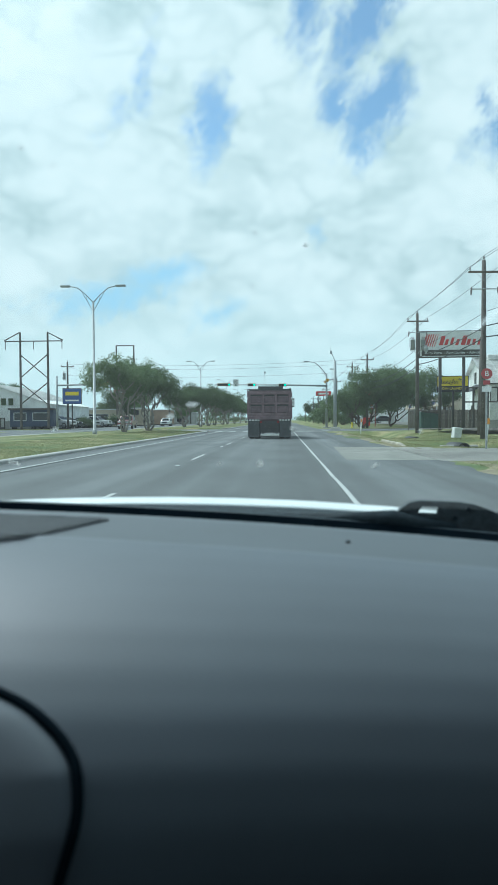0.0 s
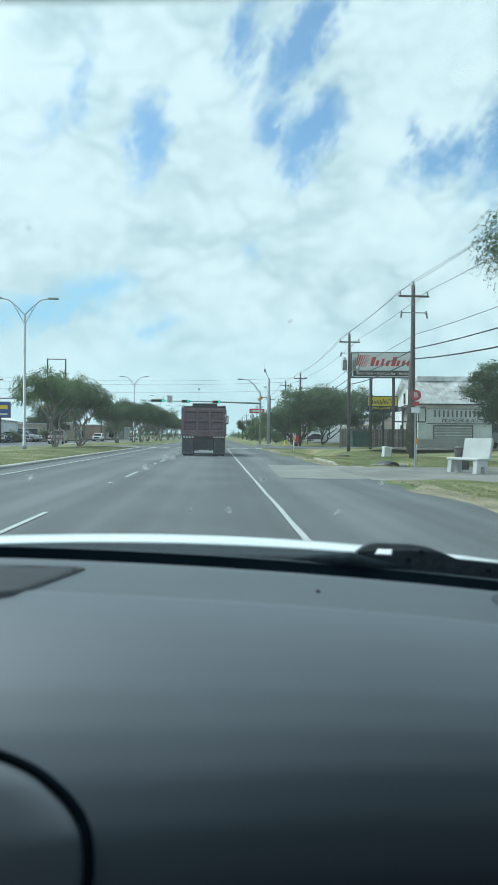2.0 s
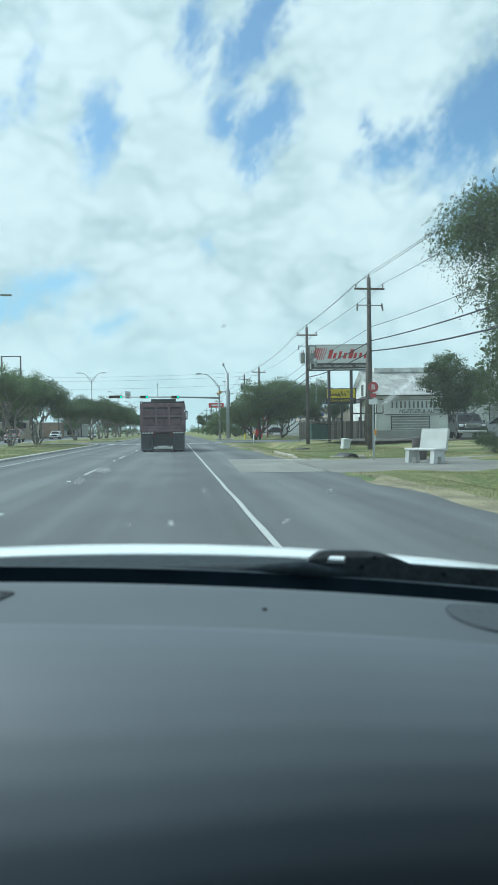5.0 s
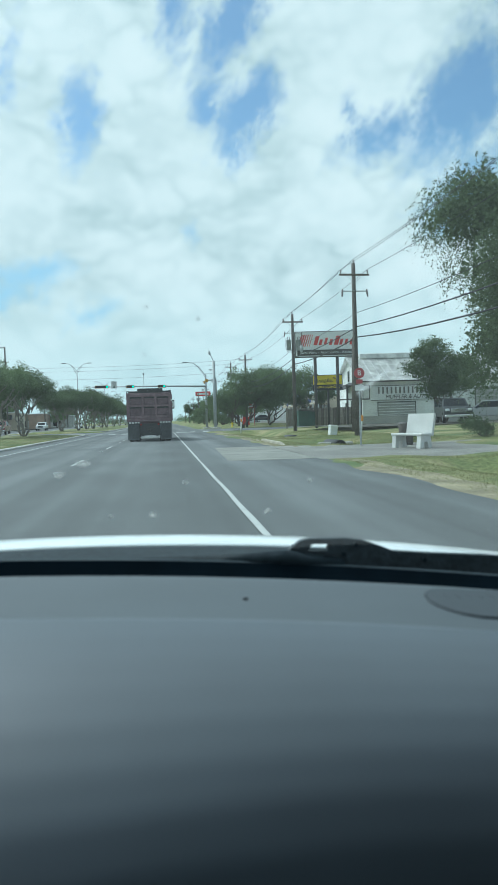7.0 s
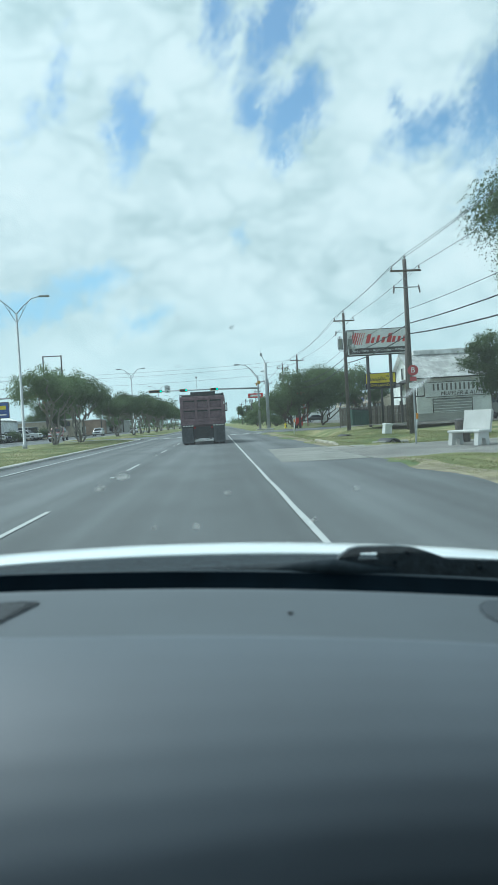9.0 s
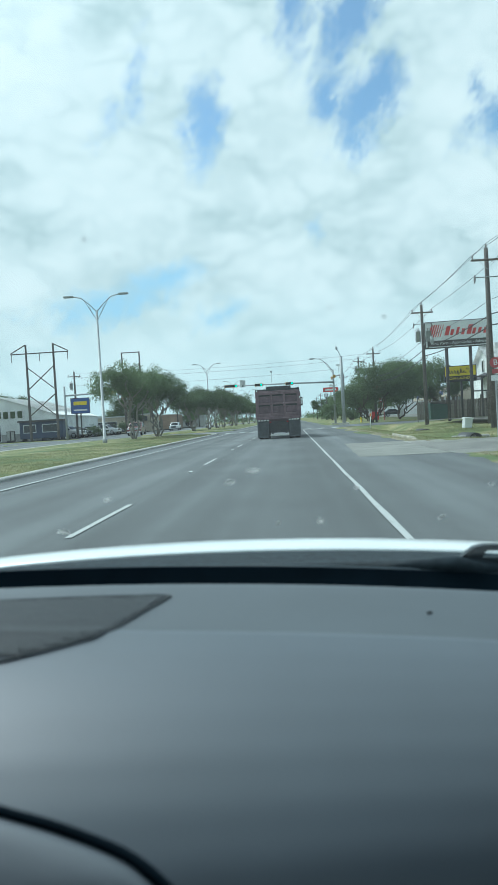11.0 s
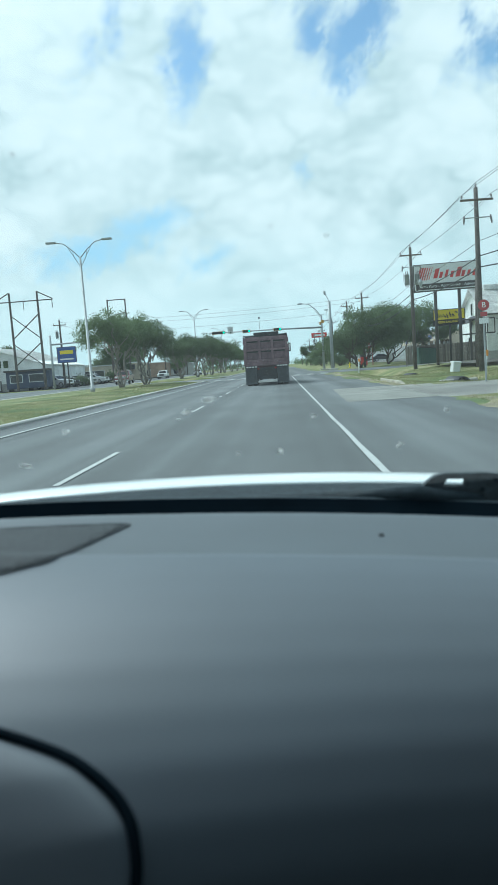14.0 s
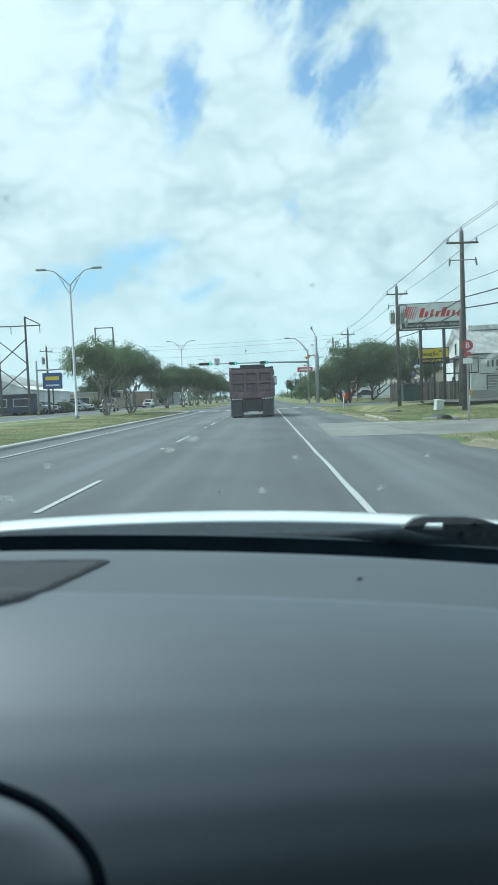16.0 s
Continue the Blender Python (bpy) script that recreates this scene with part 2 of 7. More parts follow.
def leather_material(name, color, rough, cell=330.0):
    m = mat(name, color, rough, spread=0.06, wide=9.0)
    nt = m.node_tree
    N, L = nt.nodes.new, nt.links.new
    b = nt.nodes["Principled BSDF"]
    co = N("ShaderNodeTexCoord").outputs["Object"]
    v = N("ShaderNodeTexVoronoi")
    v.inputs["Scale"].default_value = cell
    L(co, v.inputs["Vector"])
    n = N("ShaderNodeTexNoise")
    n.inputs["Scale"].default_value = cell * 0.6
    L(co, n.inputs["Vector"])
    mx = N("ShaderNodeMath")
    L(v.outputs["Distance"], mx.inputs[0]), L(n.outputs["Fac"], mx.inputs[1])
    bp = N("ShaderNodeBump")
    bp.inputs["Strength"].default_value, bp.inputs["Distance"].default_value = 0.045, 0.0012
    b.inputs["Specular IOR Level"].default_value = 1.0
    bp.invert = True
    L(mx.outputs[0], bp.inputs["Height"])
    L(bp.outputs[0], b.inputs["Normal"])
    return m


def glass_material(name, tint, dust_glare=0.0):
    """A clear tinted sheet with a weak mirror."""
    m = bpy.data.materials.new(name)
    m.use_nodes = True
    nt = m.node_tree
    nt.nodes.clear()
    N, L = nt.nodes.new, nt.links.new
    clear, gloss, mix, out = N("ShaderNodeBsdfTransparent"), N("ShaderNodeBsdfGlossy"), N("ShaderNodeMixShader"), N("ShaderNodeOutputMaterial")
    clear.inputs[0].default_value = (*tint, 1)
    gloss.inputs["Roughness"].default_value = 0.02
    mix.inputs[0].default_value = 0.025
    # a thin pale film: road dust, plus the painted veil of glare and haze
    film, veiled = N("ShaderNodeBsdfTranslucent"), N("ShaderNodeMixShader")
    film.inputs[0].default_value = (0.80, 0.84, 0.84, 1)
    veiled.inputs[0].default_value = dust_glare
    L(clear.outputs[0], mix.inputs[1]), L(gloss.outputs[0], mix.inputs[2])
    L(mix.outputs[0], veiled.inputs[1]), L(film.outputs[0], veiled.inputs[2]), L(veiled.outputs[0], out.inputs[0])
    return m


def leafy(m, through_leaf=0.5):
    """Lets some light through thin leaves."""
    nt = m.node_tree
    b = nt.nodes["Principled BSDF"]
    b.inputs["Specular IOR Level"].default_value = 0.2
    out = nt.nodes["Material Output"]
    tr, mix = nt.nodes.new("ShaderNodeBsdfTranslucent"), nt.nodes.new("ShaderNodeMixShader")
    nt.links.new(b.inputs["Base Color"].links[0].from_socket, tr.inputs[0])
    mix.inputs[0].default_value = through_leaf
    nt.links.new(b.outputs[0], mix.inputs[1]), nt.links.new(tr.outputs[0], mix.inputs[2]), nt.links.new(mix.outputs[0], out.inputs[0])
    return m


M = {}
M["asphalt"] = asphalt_material()
M["grass"] = grass_material()
M["concrete"] = mat("concrete", (0.40, 0.39, 0.36), 0.9, grain=0.16, scale=14, spread=0.16, wide=0.5, bump=0.2)
M["gravel"] = mat("gravel", (0.20, 0.19, 0.16), 0.95, grain=0.25, scale=22, spread=0.25, wide=0.9, bump=0.4)
M["straw"] = mat("straw_and_grit", (0.235, 0.205, 0.125), 0.95, grain=0.35, scale=24, spread=0.35, wide=1.1, bump=0.6)
M["kerb_yellow"] = mat("worn_yellow_kerb_paint", (0.33, 0.305, 0.235), 0.9, grain=0.25, scale=9, spread=0.3, wide=1.2)
M["sign_grey"] = mat("faded_sign_paint", (0.16, 0.155, 0.145), 0.7, grain=0.2, scale=6, spread=0.15)
# pale film that paints a sun glint on the windscreen
M["smear"] = glass_material("glint_film", (1.0, 1.0, 1.0), 0.24)
M["patch"] = mat("worn_patch", (0.215, 0.213, 0.19), 0.92, grain=0.15, scale=30, spread=0.22, wide=0.8, bump=0.2)
M["line"] = worn_paint()
M["crack"] = mat("crack", (0.03, 0.03, 0.03), 0.95, grain=0.3)
M["dash"] = leather_material("dash_vinyl", (0.068, 0.087, 0.106), 0.50)
# darker, duller copy of the dash vinyl, shade painted in for the pad
M["dash_shaded"] = leather_material("dash_shaded_vinyl", (0.061, 0.077, 0.089), 0.62)
M["dash_shaded"].node_tree.nodes["Principled BSDF"].inputs["Specular IOR Level"].default_value = 0.8
M["trim"] = leather_material("trim_vinyl", (0.088, 0.104, 0.122), 0.45, 600)
M["lattice"] = mat("grille_plastic", (0.045, 0.052, 0.058), 0.6, grain=0.15, scale=200)
M["grille"] = mat("grille_cloth", (0.016, 0.021, 0.026), 0.85, grain=0.25)
# near-black, almost no gloss: the darkness of gaps is put in the colour
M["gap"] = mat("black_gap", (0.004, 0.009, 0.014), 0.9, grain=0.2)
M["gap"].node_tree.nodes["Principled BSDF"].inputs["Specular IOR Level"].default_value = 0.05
M["wiper"] = mat("faded_black_plastic", (0.050, 0.062, 0.070), 0.7, grain=0.25, scale=120, spread=0.15, wide=20, bump=0.15)
M["wiper"].node_tree.nodes["Principled BSDF"].inputs["Specular IOR Level"].default_value = 0.25
M["cover"] = leather_material("cover_vinyl", (0.046, 0.057, 0.067), 0.72, 600)
M["cover"].node_tree.nodes["Principled BSDF"].inputs["Specular IOR Level"].default_value = 0.5
M["cowl"] = mat("black_plastic", (0.024, 0.034, 0.041), 0.75, grain=0.2, scale=90, bump=0.1)
M["cowl"].node_tree.nodes["Principled BSDF"].inputs["Specular IOR Level"].default_value = 0.12
M["rubber"] = mat("rubber", (0.016, 0.016, 0.017), 0.75, grain=0.25, scale=40)
M["white_paint"] = mat("white_car_paint", (0.82, 0.84, 0.84), 0.25, coat=0.6, spread=0.03)
M["visor"] = mat("visor_fabric", (0.64, 0.69, 0.78), 0.95, grain=0.1, scale=300)
M["liner"] = mat("roof_liner", (0.018, 0.02, 0.024), 0.95, grain=0.15, scale=200)
M["glass"] = glass_material("windscreen_glass", (0.93, 0.985, 0.97), 0.027)
M["side_glass"] = glass_material("tinted_glass", (0.16, 0.175, 0.18))
M["headliner"] = mat("grey_headliner", (0.045, 0.055, 0.07), 0.95, grain=0.12, scale=200)
M["splat"] = mat("dried_splat", (0.85, 0.86, 0.84), 0.9, grain=0.3, scale=300)
M["dark_speck"] = mat("dark_speck", (0.01, 0.01, 0.01), 0.8, grain=0.2)
M["maroon"] = mat("maroon_paint", (0.150, 0.092, 0.106), 0.55, grain=0.2, scale=5, spread=0.25, wide=1.2, bump=0.05)
# darker copy of the maroon, with the recess shade in its colour
M["maroon_shaded"] = mat("maroon_recess_shade", (0.110, 0.068, 0.080), 0.6, grain=0.25, scale=4, spread=0.25, wide=1.5)
M["flap"] = mat("mud_flap_rubber", (0.115, 0.128, 0.136), 0.8, grain=0.15, scale=8, spread=0.2)
M["dark_steel"] = mat("dark_steel", (0.035, 0.037, 0.04), 0.6, 0.3, grain=0.25, scale=8, spread=0.2)
M["tape"] = mat("reflective_tape", (0.7, 0.68, 0.66), 0.4, grain=0.1)
M["red_lens"] = mat("red_lens", (0.35, 0.02, 0.02), 0.25)
M["chrome"] = mat("chrome", (0.6, 0.6, 0.6), 0.18, 1.0, grain=0.08)
M["galv"] = mat("galvanised_steel", (0.36, 0.38, 0.38), 0.55, 0.35, grain=0.12, scale=6, spread=0.12, wide=0.8)
M["pole_wood"] = mat("weathered_pole_wood", (0.105, 0.092, 0.082), 0.9, grain=0.3, scale=12, spread=0.25, wide=1.2, bump=0.5)
M["cross_wood"] = mat("crossarm_wood", (0.14, 0.115, 0.09), 0.9, grain=0.3, scale=14, spread=0.2)
M["cable"] = mat("cable", (0.02, 0.02, 0.022), 0.7)
M["ceramic"] = mat("ceramic", (0.22, 0.2, 0.19), 0.3)
M["bark"] = mat("bark", (0.085, 0.068, 0.055), 0.95, grain=0.35, scale=10, spread=0.2, bump=0.7)
M["bark_pale"] = mat("pale_smooth_bark", (0.24, 0.215, 0.185), 0.85, grain=0.25, scale=8, spread=0.25)
M["leaf"] = leafy(mat("leaf_green", (0.125, 0.170, 0.085), 0.75, spread=0.3, wide=0.5, island=True, per_object=0.2))
M["leaf_dark"] = leafy(mat("leaf_dark_green", (0.105, 0.145, 0.074), 0.75, spread=0.3, wide=0.5, island=True))
M["leaf_light"] = leafy(mat("leaf_yellow_green", (0.085, 0.115, 0.030), 0.75, spread=0.3, wide=0.3, island=True))
M["fence"] = mat("weathered_fence_wood", (0.17, 0.15, 0.13), 0.9, grain=0.25, scale=9, spread=0.2, per_object=0.35, bump=0.3)
M["yellow"] = mat("yellow_sign", (0.80, 0.62, 0.02), 0.45, spread=0.06)
M["black"] = mat("black_paint", (0.02, 0.02, 0.02), 0.5, grain=0.15)
M["white"] = mat("white_paint", (0.72, 0.73, 0.72), 0.55, grain=0.05, scale=4, spread=0.08)
M["red"] = mat("red_paint", (0.52, 0.045, 0.04), 0.5, spread=0.12)
M["red_sign"] = mat("faded_red_sign", (0.38, 0.055, 0.06), 0.5, spread=0.12)
M["blue_sign"] = mat("blue_sign", (0.05, 0.10, 0.30), 0.5, spread=0.1)
M["siding"] = mat("white_weathered_siding", (0.76, 0.77, 0.74), 0.8, grain=0.08, scale=6, spread=0.2, wide=0.5)
M["metal_roof"] = mat("rusted_white_metal_roof", (0.64, 0.64, 0.62), 0.6, 0.1, grain=0.2, scale=2.5, spread=0.25, wide=0.7)
M["beige"] = mat("beige_stucco", (0.50, 0.44, 0.34), 0.9, grain=0.1, scale=8, spread=0.12, bump=0.2)
M["tan_brick"] = mat("tan_brick", (0.36, 0.26, 0.19), 0.9, grain=0.2, scale=10, spread=0.15, bump=0.3)
M["grey_wall"] = mat("grey_block_wall", (0.34, 0.34, 0.32), 0.9, grain=0.1, spread=0.15, bump=0.2)
M["window"] = mat("dark_window_glass", (0.02, 0.025, 0.03), 0.08, spread=0.2)
M["frame_dark"] = mat("dark_frame", (0.06, 0.055, 0.05), 0.6, grain=0.1)
M["awning"] = mat("dark_awning", (0.045, 0.045, 0.05), 0.8, spread=0.15)
M["signal"] = mat("signal_yellow", (0.45, 0.26, 0.03), 0.6, spread=0.15)
M["signal_dark"] = mat("signal_black", (0.02, 0.022, 0.022), 0.6, grain=0.1)
M["green_light"] = mat("green_lens", (0.02, 0.80, 0.50), 0.3, emit=1.1)
M["lens_off"] = mat("unlit_lens", (0.03, 0.02, 0.018), 0.2)
M["orange"] = mat("orange_cap", (0.75, 0.30, 0.03), 0.5)
M["dumpster"] = mat("green_dumpster", (0.03, 0.075, 0.06), 0.6, grain=0.15, spread=0.2)
M["tyre"] = mat("tyre_rubber", (0.02, 0.02, 0.02), 0.85, grain=0.2, scale=20)
M["rim"] = mat("alloy_rim", (0.45, 0.46, 0.47), 0.35, 0.8)
M["lamp_lens"] = mat("headlamp_lens", (0.7, 0.72, 0.72), 0.15)


# ---- mesh helpers ----
def bx(bm, lo, hi, m=None):
    """A box between two corners, turned by m."""
    c = [Vector((x, y, z)) for x in (lo[0], hi[0]) for y in (lo[1], hi[1]) for z in (lo[2], hi[2])]
    v = [bm.verts.new(m @ p if m else p) for p in c]
    for f in ((0, 1, 3, 2), (4, 6, 7, 5), (0, 4, 5, 1), (2, 3, 7, 6), (0, 2, 6, 4), (1, 5, 7, 3)):
        bm.faces.new([v[i] for i in f])
    return v


def tube(bm, pts, radii, n=8, caps=True):
    """A round bar along points."""
    pts = [Vector(p) for p in pts]
    if isinstance(radii, (int, float)):
        radii = [radii] * len(pts)
    rings, side = [], None
    for i, (p, r) in enumerate(zip(pts, radii)):
        d = (pts[min(i + 1, len(pts) - 1)] - pts[max(i - 1, 0)]).normalized()
        if side is None:
            side = d.orthogonal().normalized()
        side = (side - d * side.dot(d)).normalized()
        up = d.cross(side)
        rings.append([bm.verts.new(p + (side * math.cos(a) + up * math.sin(a)) * r) for a in (2 * math.pi * k / n for k in range(n))])
    for a, b in zip(rings, rings[1:]):
        for k in range(n):
            bm.faces.new((a[k], a[(k + 1) % n], b[(k + 1) % n], b[k]))
    if caps:
        bm.faces.new(rings[0][::-1]), bm.faces.new(rings[-1])


def prism(bm, outline, lo, hi, axis="x", inset=0.0):
    """An outline in the two other axes, drawn out along an axis; inset shrinks the ends towards the outline's middle height."""
    def at(a, b, c):
        return {"x": (c, a, b), "y": (a, c, b), "z": (a, b, c)}[axis]
    p = [bm.verts.new(at(a, b, lo)) for a, b in outline]
    q = [bm.verts.new(at(a, b, hi)) for a, b in outline]
    n = len(outline)
    bm.faces.new(p), bm.faces.new(q[::-1])
    for i in range(n):
        bm.faces.new((p[i], q[i], q[(i + 1) % n], p[(i + 1) % n]))


def surface(bm, rows):
    """A sheet through rows of points."""
    v = [[bm.verts.new(p) for p in r] for r in rows]
    for a, b in zip(v, v[1:]):
        for i in range(len(a) - 1):
            bm.faces.new((a[i], a[i + 1], b[i + 1], b[i]))
    return v


def bevel(bm, width, segments=2):
    bmesh.ops.recalc_face_normals(bm, faces=bm.faces)
    edges = [e for e in bm.edges if len(e.link_faces) == 2 and e.calc_face_angle(0) > 0.5]
    bmesh.ops.bevel(bm, geom=edges, offset=width, segments=segments, profile=0.6, affect="EDGES", clamp_overlap=True)


def part(name, bm, material, parent=None, label="", smooth=False, fix=True):
    me = bpy.data.meshes.new(name)
    if fix:
        bmesh.ops.recalc_face_normals(bm, faces=bm.faces)
    if smooth:
        for f in bm.faces:
            f.smooth = True
    bm.to_mesh(me)
    bm.free()
    me.materials.append(M[material] if isinstance(material, str) else material)
    ob = new(name, me)
    ob.parent = parent
    if label:
        ob["label"] = label
    return ob


def mesh_part(name, verts, faces, material, parent=None, label=""):
    me = bpy.data.meshes.new(name)
    me.from_pydata(verts, [], faces)
    me.materials.append(M[material])
    ob = new(name, me)
    ob.parent = parent
    if label:
        ob["label"] = label
    return ob


def thing(name, label, category, m=None, group="", kind=""):
    ob = new(name)
    ob.empty_display_size = 0.2
    if m:
        ob.matrix_basis = m
    return tagged(ob, label, category, group, kind)


def B():
    return bmesh.new()


def lettering(name, words, size, material, parent, m, slant=0.0, space=1.0):
    cu = bpy.data.curves.new(name, "FONT")
    cu.body, cu.size, cu.align_x, cu.align_y, cu.extrude, cu.shear, cu.space_character = words, size, "CENTER", "CENTER", 0.008, slant, space
    tmp = bpy.data.objects.new("tmp", cu)
    me = bpy.data.meshes.new_from_object(tmp)
    bpy.data.objects.remove(tmp)
    me.materials.append(M[material])
    ob = new(name, me)
    ob.parent = parent
    ob.matrix_basis = m
    return ob


FACING = pose(0, 0, 0, 90, 0, 0)          # upright, read from the road user's side


# ---- ground, road, pavement ----
EDGE_LINE, LANE_LINE, INNER_LINE, KERB = 0.97, -2.5, -6.1, -7.3
ROAD_RIGHT = 4.5
CROSS = (74.0, 91.0)


def ground_height(x, y):
    if CROSS[0] - 1 < y < CROSS[1] + 1:
        return -0.08
    if KERB - 0.1 < x < ROAD_RIGHT - 0.6:
        return -0.08
    if x >= ROAD_RIGHT - 0.6:
        h = -0.03
        ditch = math.exp(-((x - 8.3) / 1.25) ** 2) * 0.55
        way = 1.0
        for a, b in ((20.0, 29.5), (40.0, 44.0)):
            if a - 1.5 < y < b + 1.5:
                way = 0.1
        h -= ditch * way if y < CROSS[0] - 4 or y > CROSS[1] + 5 else 0
        if x > 11:
            h += min((x - 11) * 0.05, 0.35)
        return h + noise.noise(Vector((x * 0.4, y * 0.3, 0))) * 0.05
    if -19.6 < x < KERB:
        return 0.065 + 0.12 * math.sin(math.pi * (x + 19.6) / 12.3) + noise.noise(Vector((x * 0.4, y * 0.3, 0))) * 0.03
    if -28.4 < x <= -19.6:
        return -0.08
    return 0.02 if x > -60 else -0.03


def build_ground():
    xs = [-2600, -1200, -600, -300, -150, -90, -60, -45, -34] + [-28.5 + 0.06] + list(np.linspace(-28.3, -19.7, 4)) + list(np.linspace(-19.5, KERB - 0.05, 14)) \
        + [KERB + 0.05, -4, 0, 3.3] + list(np.linspace(3.7, 14, 31)) + [16, 19, 24, 30, 40, 60, 90, 150, 300, 600, 1200, 2600]
    ys = [-2600, -900, -300, -100, -40, -10] + list(np.linspace(0, 72, 73)) + [72.9, 73.1, 80, 86, 91.9, 92.1] + list(np.linspace(93, 160, 40)) + [175, 200, 240, 300, 400, 600, 1000, 1800, 4200]
    bm = B()
    surface(bm, [[(x, y, ground_height(x, y)) for x in xs] for y in ys])
    tagged(part("ground", bm, "grass", smooth=True), "mown dry green and straw-coloured roadside grass", "grass", kind="structure")


def build_road():
    bm = B()
    ys = [-60, -20, 0] + [i * 0.8 for i in range(4, 150)] + [125, 150, 200, 300, 500, 900, 2000, 4000]
    rows = []
    for y in ys:
        ragged = noise.noise(Vector((y * 0.35, 7, 0))) * 0.35 + noise.noise(Vector((y * 1.7, 3, 0))) * 0.12
        r = ROAD_RIGHT + (ragged if y < 125 else 0)
        rows.append([(KERB + 0.02, y, 0.0), (-2.5, y, 0.02), (1.05, y, 0.01), (r - 0.1, y, -0.02), (r + 0.15, y, -0.10)])
    surface(bm, rows)
    tagged(part("road", bm, "asphalt"), "worn grey asphalt road with a wide shoulder", "road", kind="structure")
    bm = B()
    surface(bm, [[(-28.3, y, 0), (-19.7, y, 0)] for y in (-60, 0, 60, 120, 300, 900, 4000)])
    tagged(part("road_oncoming", bm, "asphalt"), "grey asphalt road for the oncoming traffic", "road", kind="structure")
    bm = B()
    for a, b in ((-160, -28.3), (-19.7, KERB + 0.02), (ROAD_RIGHT - 0.2, 160)):
        surface(bm, [[(a, y, -0.012), (b, y, -0.012)] for y in CROSS])
    tagged(part("road_cross", bm, "asphalt"), "grey asphalt side road at the junction", "road", kind="structure")
    # gravelly margin where the shoulder breaks up
    bm = B()
    rows = []
    for i in range(0, 170):
        y = i * 0.42
        w = 0.55 + noise.noise(Vector((y * 0.5, 1, 0))) * 0.4
        rows.append([(3.9, y, -0.045), (ROAD_RIGHT + 0.1 + w * 0.5, y, -0.012 + ground_height(4.8, y) * 0.4), (ROAD_RIGHT + 0.2 + w, y, ground_height(ROAD_RIGHT + 0.2 + w, y) + 0.012)])
    surface(bm, rows)
    tagged(part("gravel_margin", bm, "straw", smooth=True), "dry straw and grit along the broken asphalt edge", "gravel", kind="stuff")
    # kerbs
    for name, x0, x1 in (("kerb_median", KERB - 0.2, KERB + 0.02), ("kerb_far", -19.7, -19.48), ("kerb_outer", -28.52, -28.3)):
        for a, b in ((-60, CROSS[0] - 5), (CROSS[1] + 4, 1500)):
            bm = B()
            prism(bm, [(x0, -0.05), (x1, -0.05), (x1, 0.06), (x1 - 0.03, 0.092), (x0 + 0.02, 0.10), (x0, 0.08)], a, b, "y")
            tagged(part(name, bm, "concrete"), "pale concrete kerb beside the grass median", "kerb", kind="structure")
    # noses of the median at the junction
    for y, s in ((CROSS[0] - 5, 1), (CROSS[1] + 4, -1)):
        bm = B()
        pts = [(-13.5 + 6.18 * math.cos(a), y + s * 2.2 * math.sin(a), 0.06) for a in (math.pi * i / 16 for i in range(17))]
        tube(bm, pts, 0.1, 6)
        tagged(part("kerb_nose", bm, "concrete"), "rounded concrete kerb end of the median", "kerb", kind="structure")
    # driveway over the ditch
    bm = B()
    rows = []
    for i in range(12):
        x = 4.3 + i * 1.4
        lift, flare = max(0, x - 11) * 0.03, 0.9 if i < 2 else 0
        rows.append([(x, 20.1 - flare, -0.09 + lift), (x, 20.8 - flare, -0.006 + lift), (x, 24, 0.0 + lift), (x, 28.2 + flare, -0.006 + lift), (x, 29 + flare, -0.09 + lift)])
    surface(bm, rows)
    bmesh.ops.solidify(bm, geom=bm.faces[:], thickness=0.12)
    tagged(part("driveway", bm, "concrete"), "pale concrete driveway across the grass verge", "driveway", kind="structure")
    # pale concrete bay in the shoulder, three slabs and a kerb
    bay = thing("bus_bay", "pale worn concrete bay in the asphalt shoulder", "bus bay", kind="structure")
    for a, b in ((19.9, 23.05), (23.075, 26.25), (26.275, 29.5)):
        bm = B()
        rows = []
        for i in range(9):
            y = a + (b - a) * i / 8
            n1 = noise.noise(Vector((y * 0.9, 2, 0))) * 0.05
            rows.append([(x, y + (x - 3) * 0.05, max(0.01 - (x - 1.05) * 0.0077, -0.03) + 0.006) for x in np.linspace(1.75 + n1 + 0.03 * (y - 19.9), 4.4, 9)])
        surface(bm, rows)
        part("slab", bm, "patch", bay)
    bm = B()
    rows = []
    for i in range(25):
        y = 30.2 + i * 0.36
        w = 0.35 * max(0.0, (i - 18) / 6) ** 2
        e = min(1.0, i / 4, (24 - i) / 4)
        rows.append([(5.0 + w, y, -0.07), (5.01 + w, y, -0.06 + 0.12 * e), (5.05 + w, y, -0.055 + 0.145 * e), (5.17 + w, y, -0.055 + 0.145 * e), (5.2 + w, y, -0.06 + 0.12 * e), (5.2 + w, y, -0.08)])
    surface(bm, rows)
    tagged(part("kerb_bay", bm, "kerb_yellow"), "worn yellow-painted kerb beside the bus bay", "kerb", kind="structure")
    # parking lot beyond the verge
    bm = B()
    surface(bm, [[(12.5, y, 0.36), (16, y, 0.37), (40, y, 0.38)] for y in (48, 54, 62)])
    bmesh.ops.solidify(bm, geom=bm.faces[:], thickness=0.4)
    tagged(part("parking_lot", bm, "gravel"), "pale gravel parking lot in front of the workshop", "parking lot", kind="structure")
    bm = B()
    surface(bm, [[(17.5, y, 0.36), (60, y, 0.4)] for y in (100, 128, 250)])
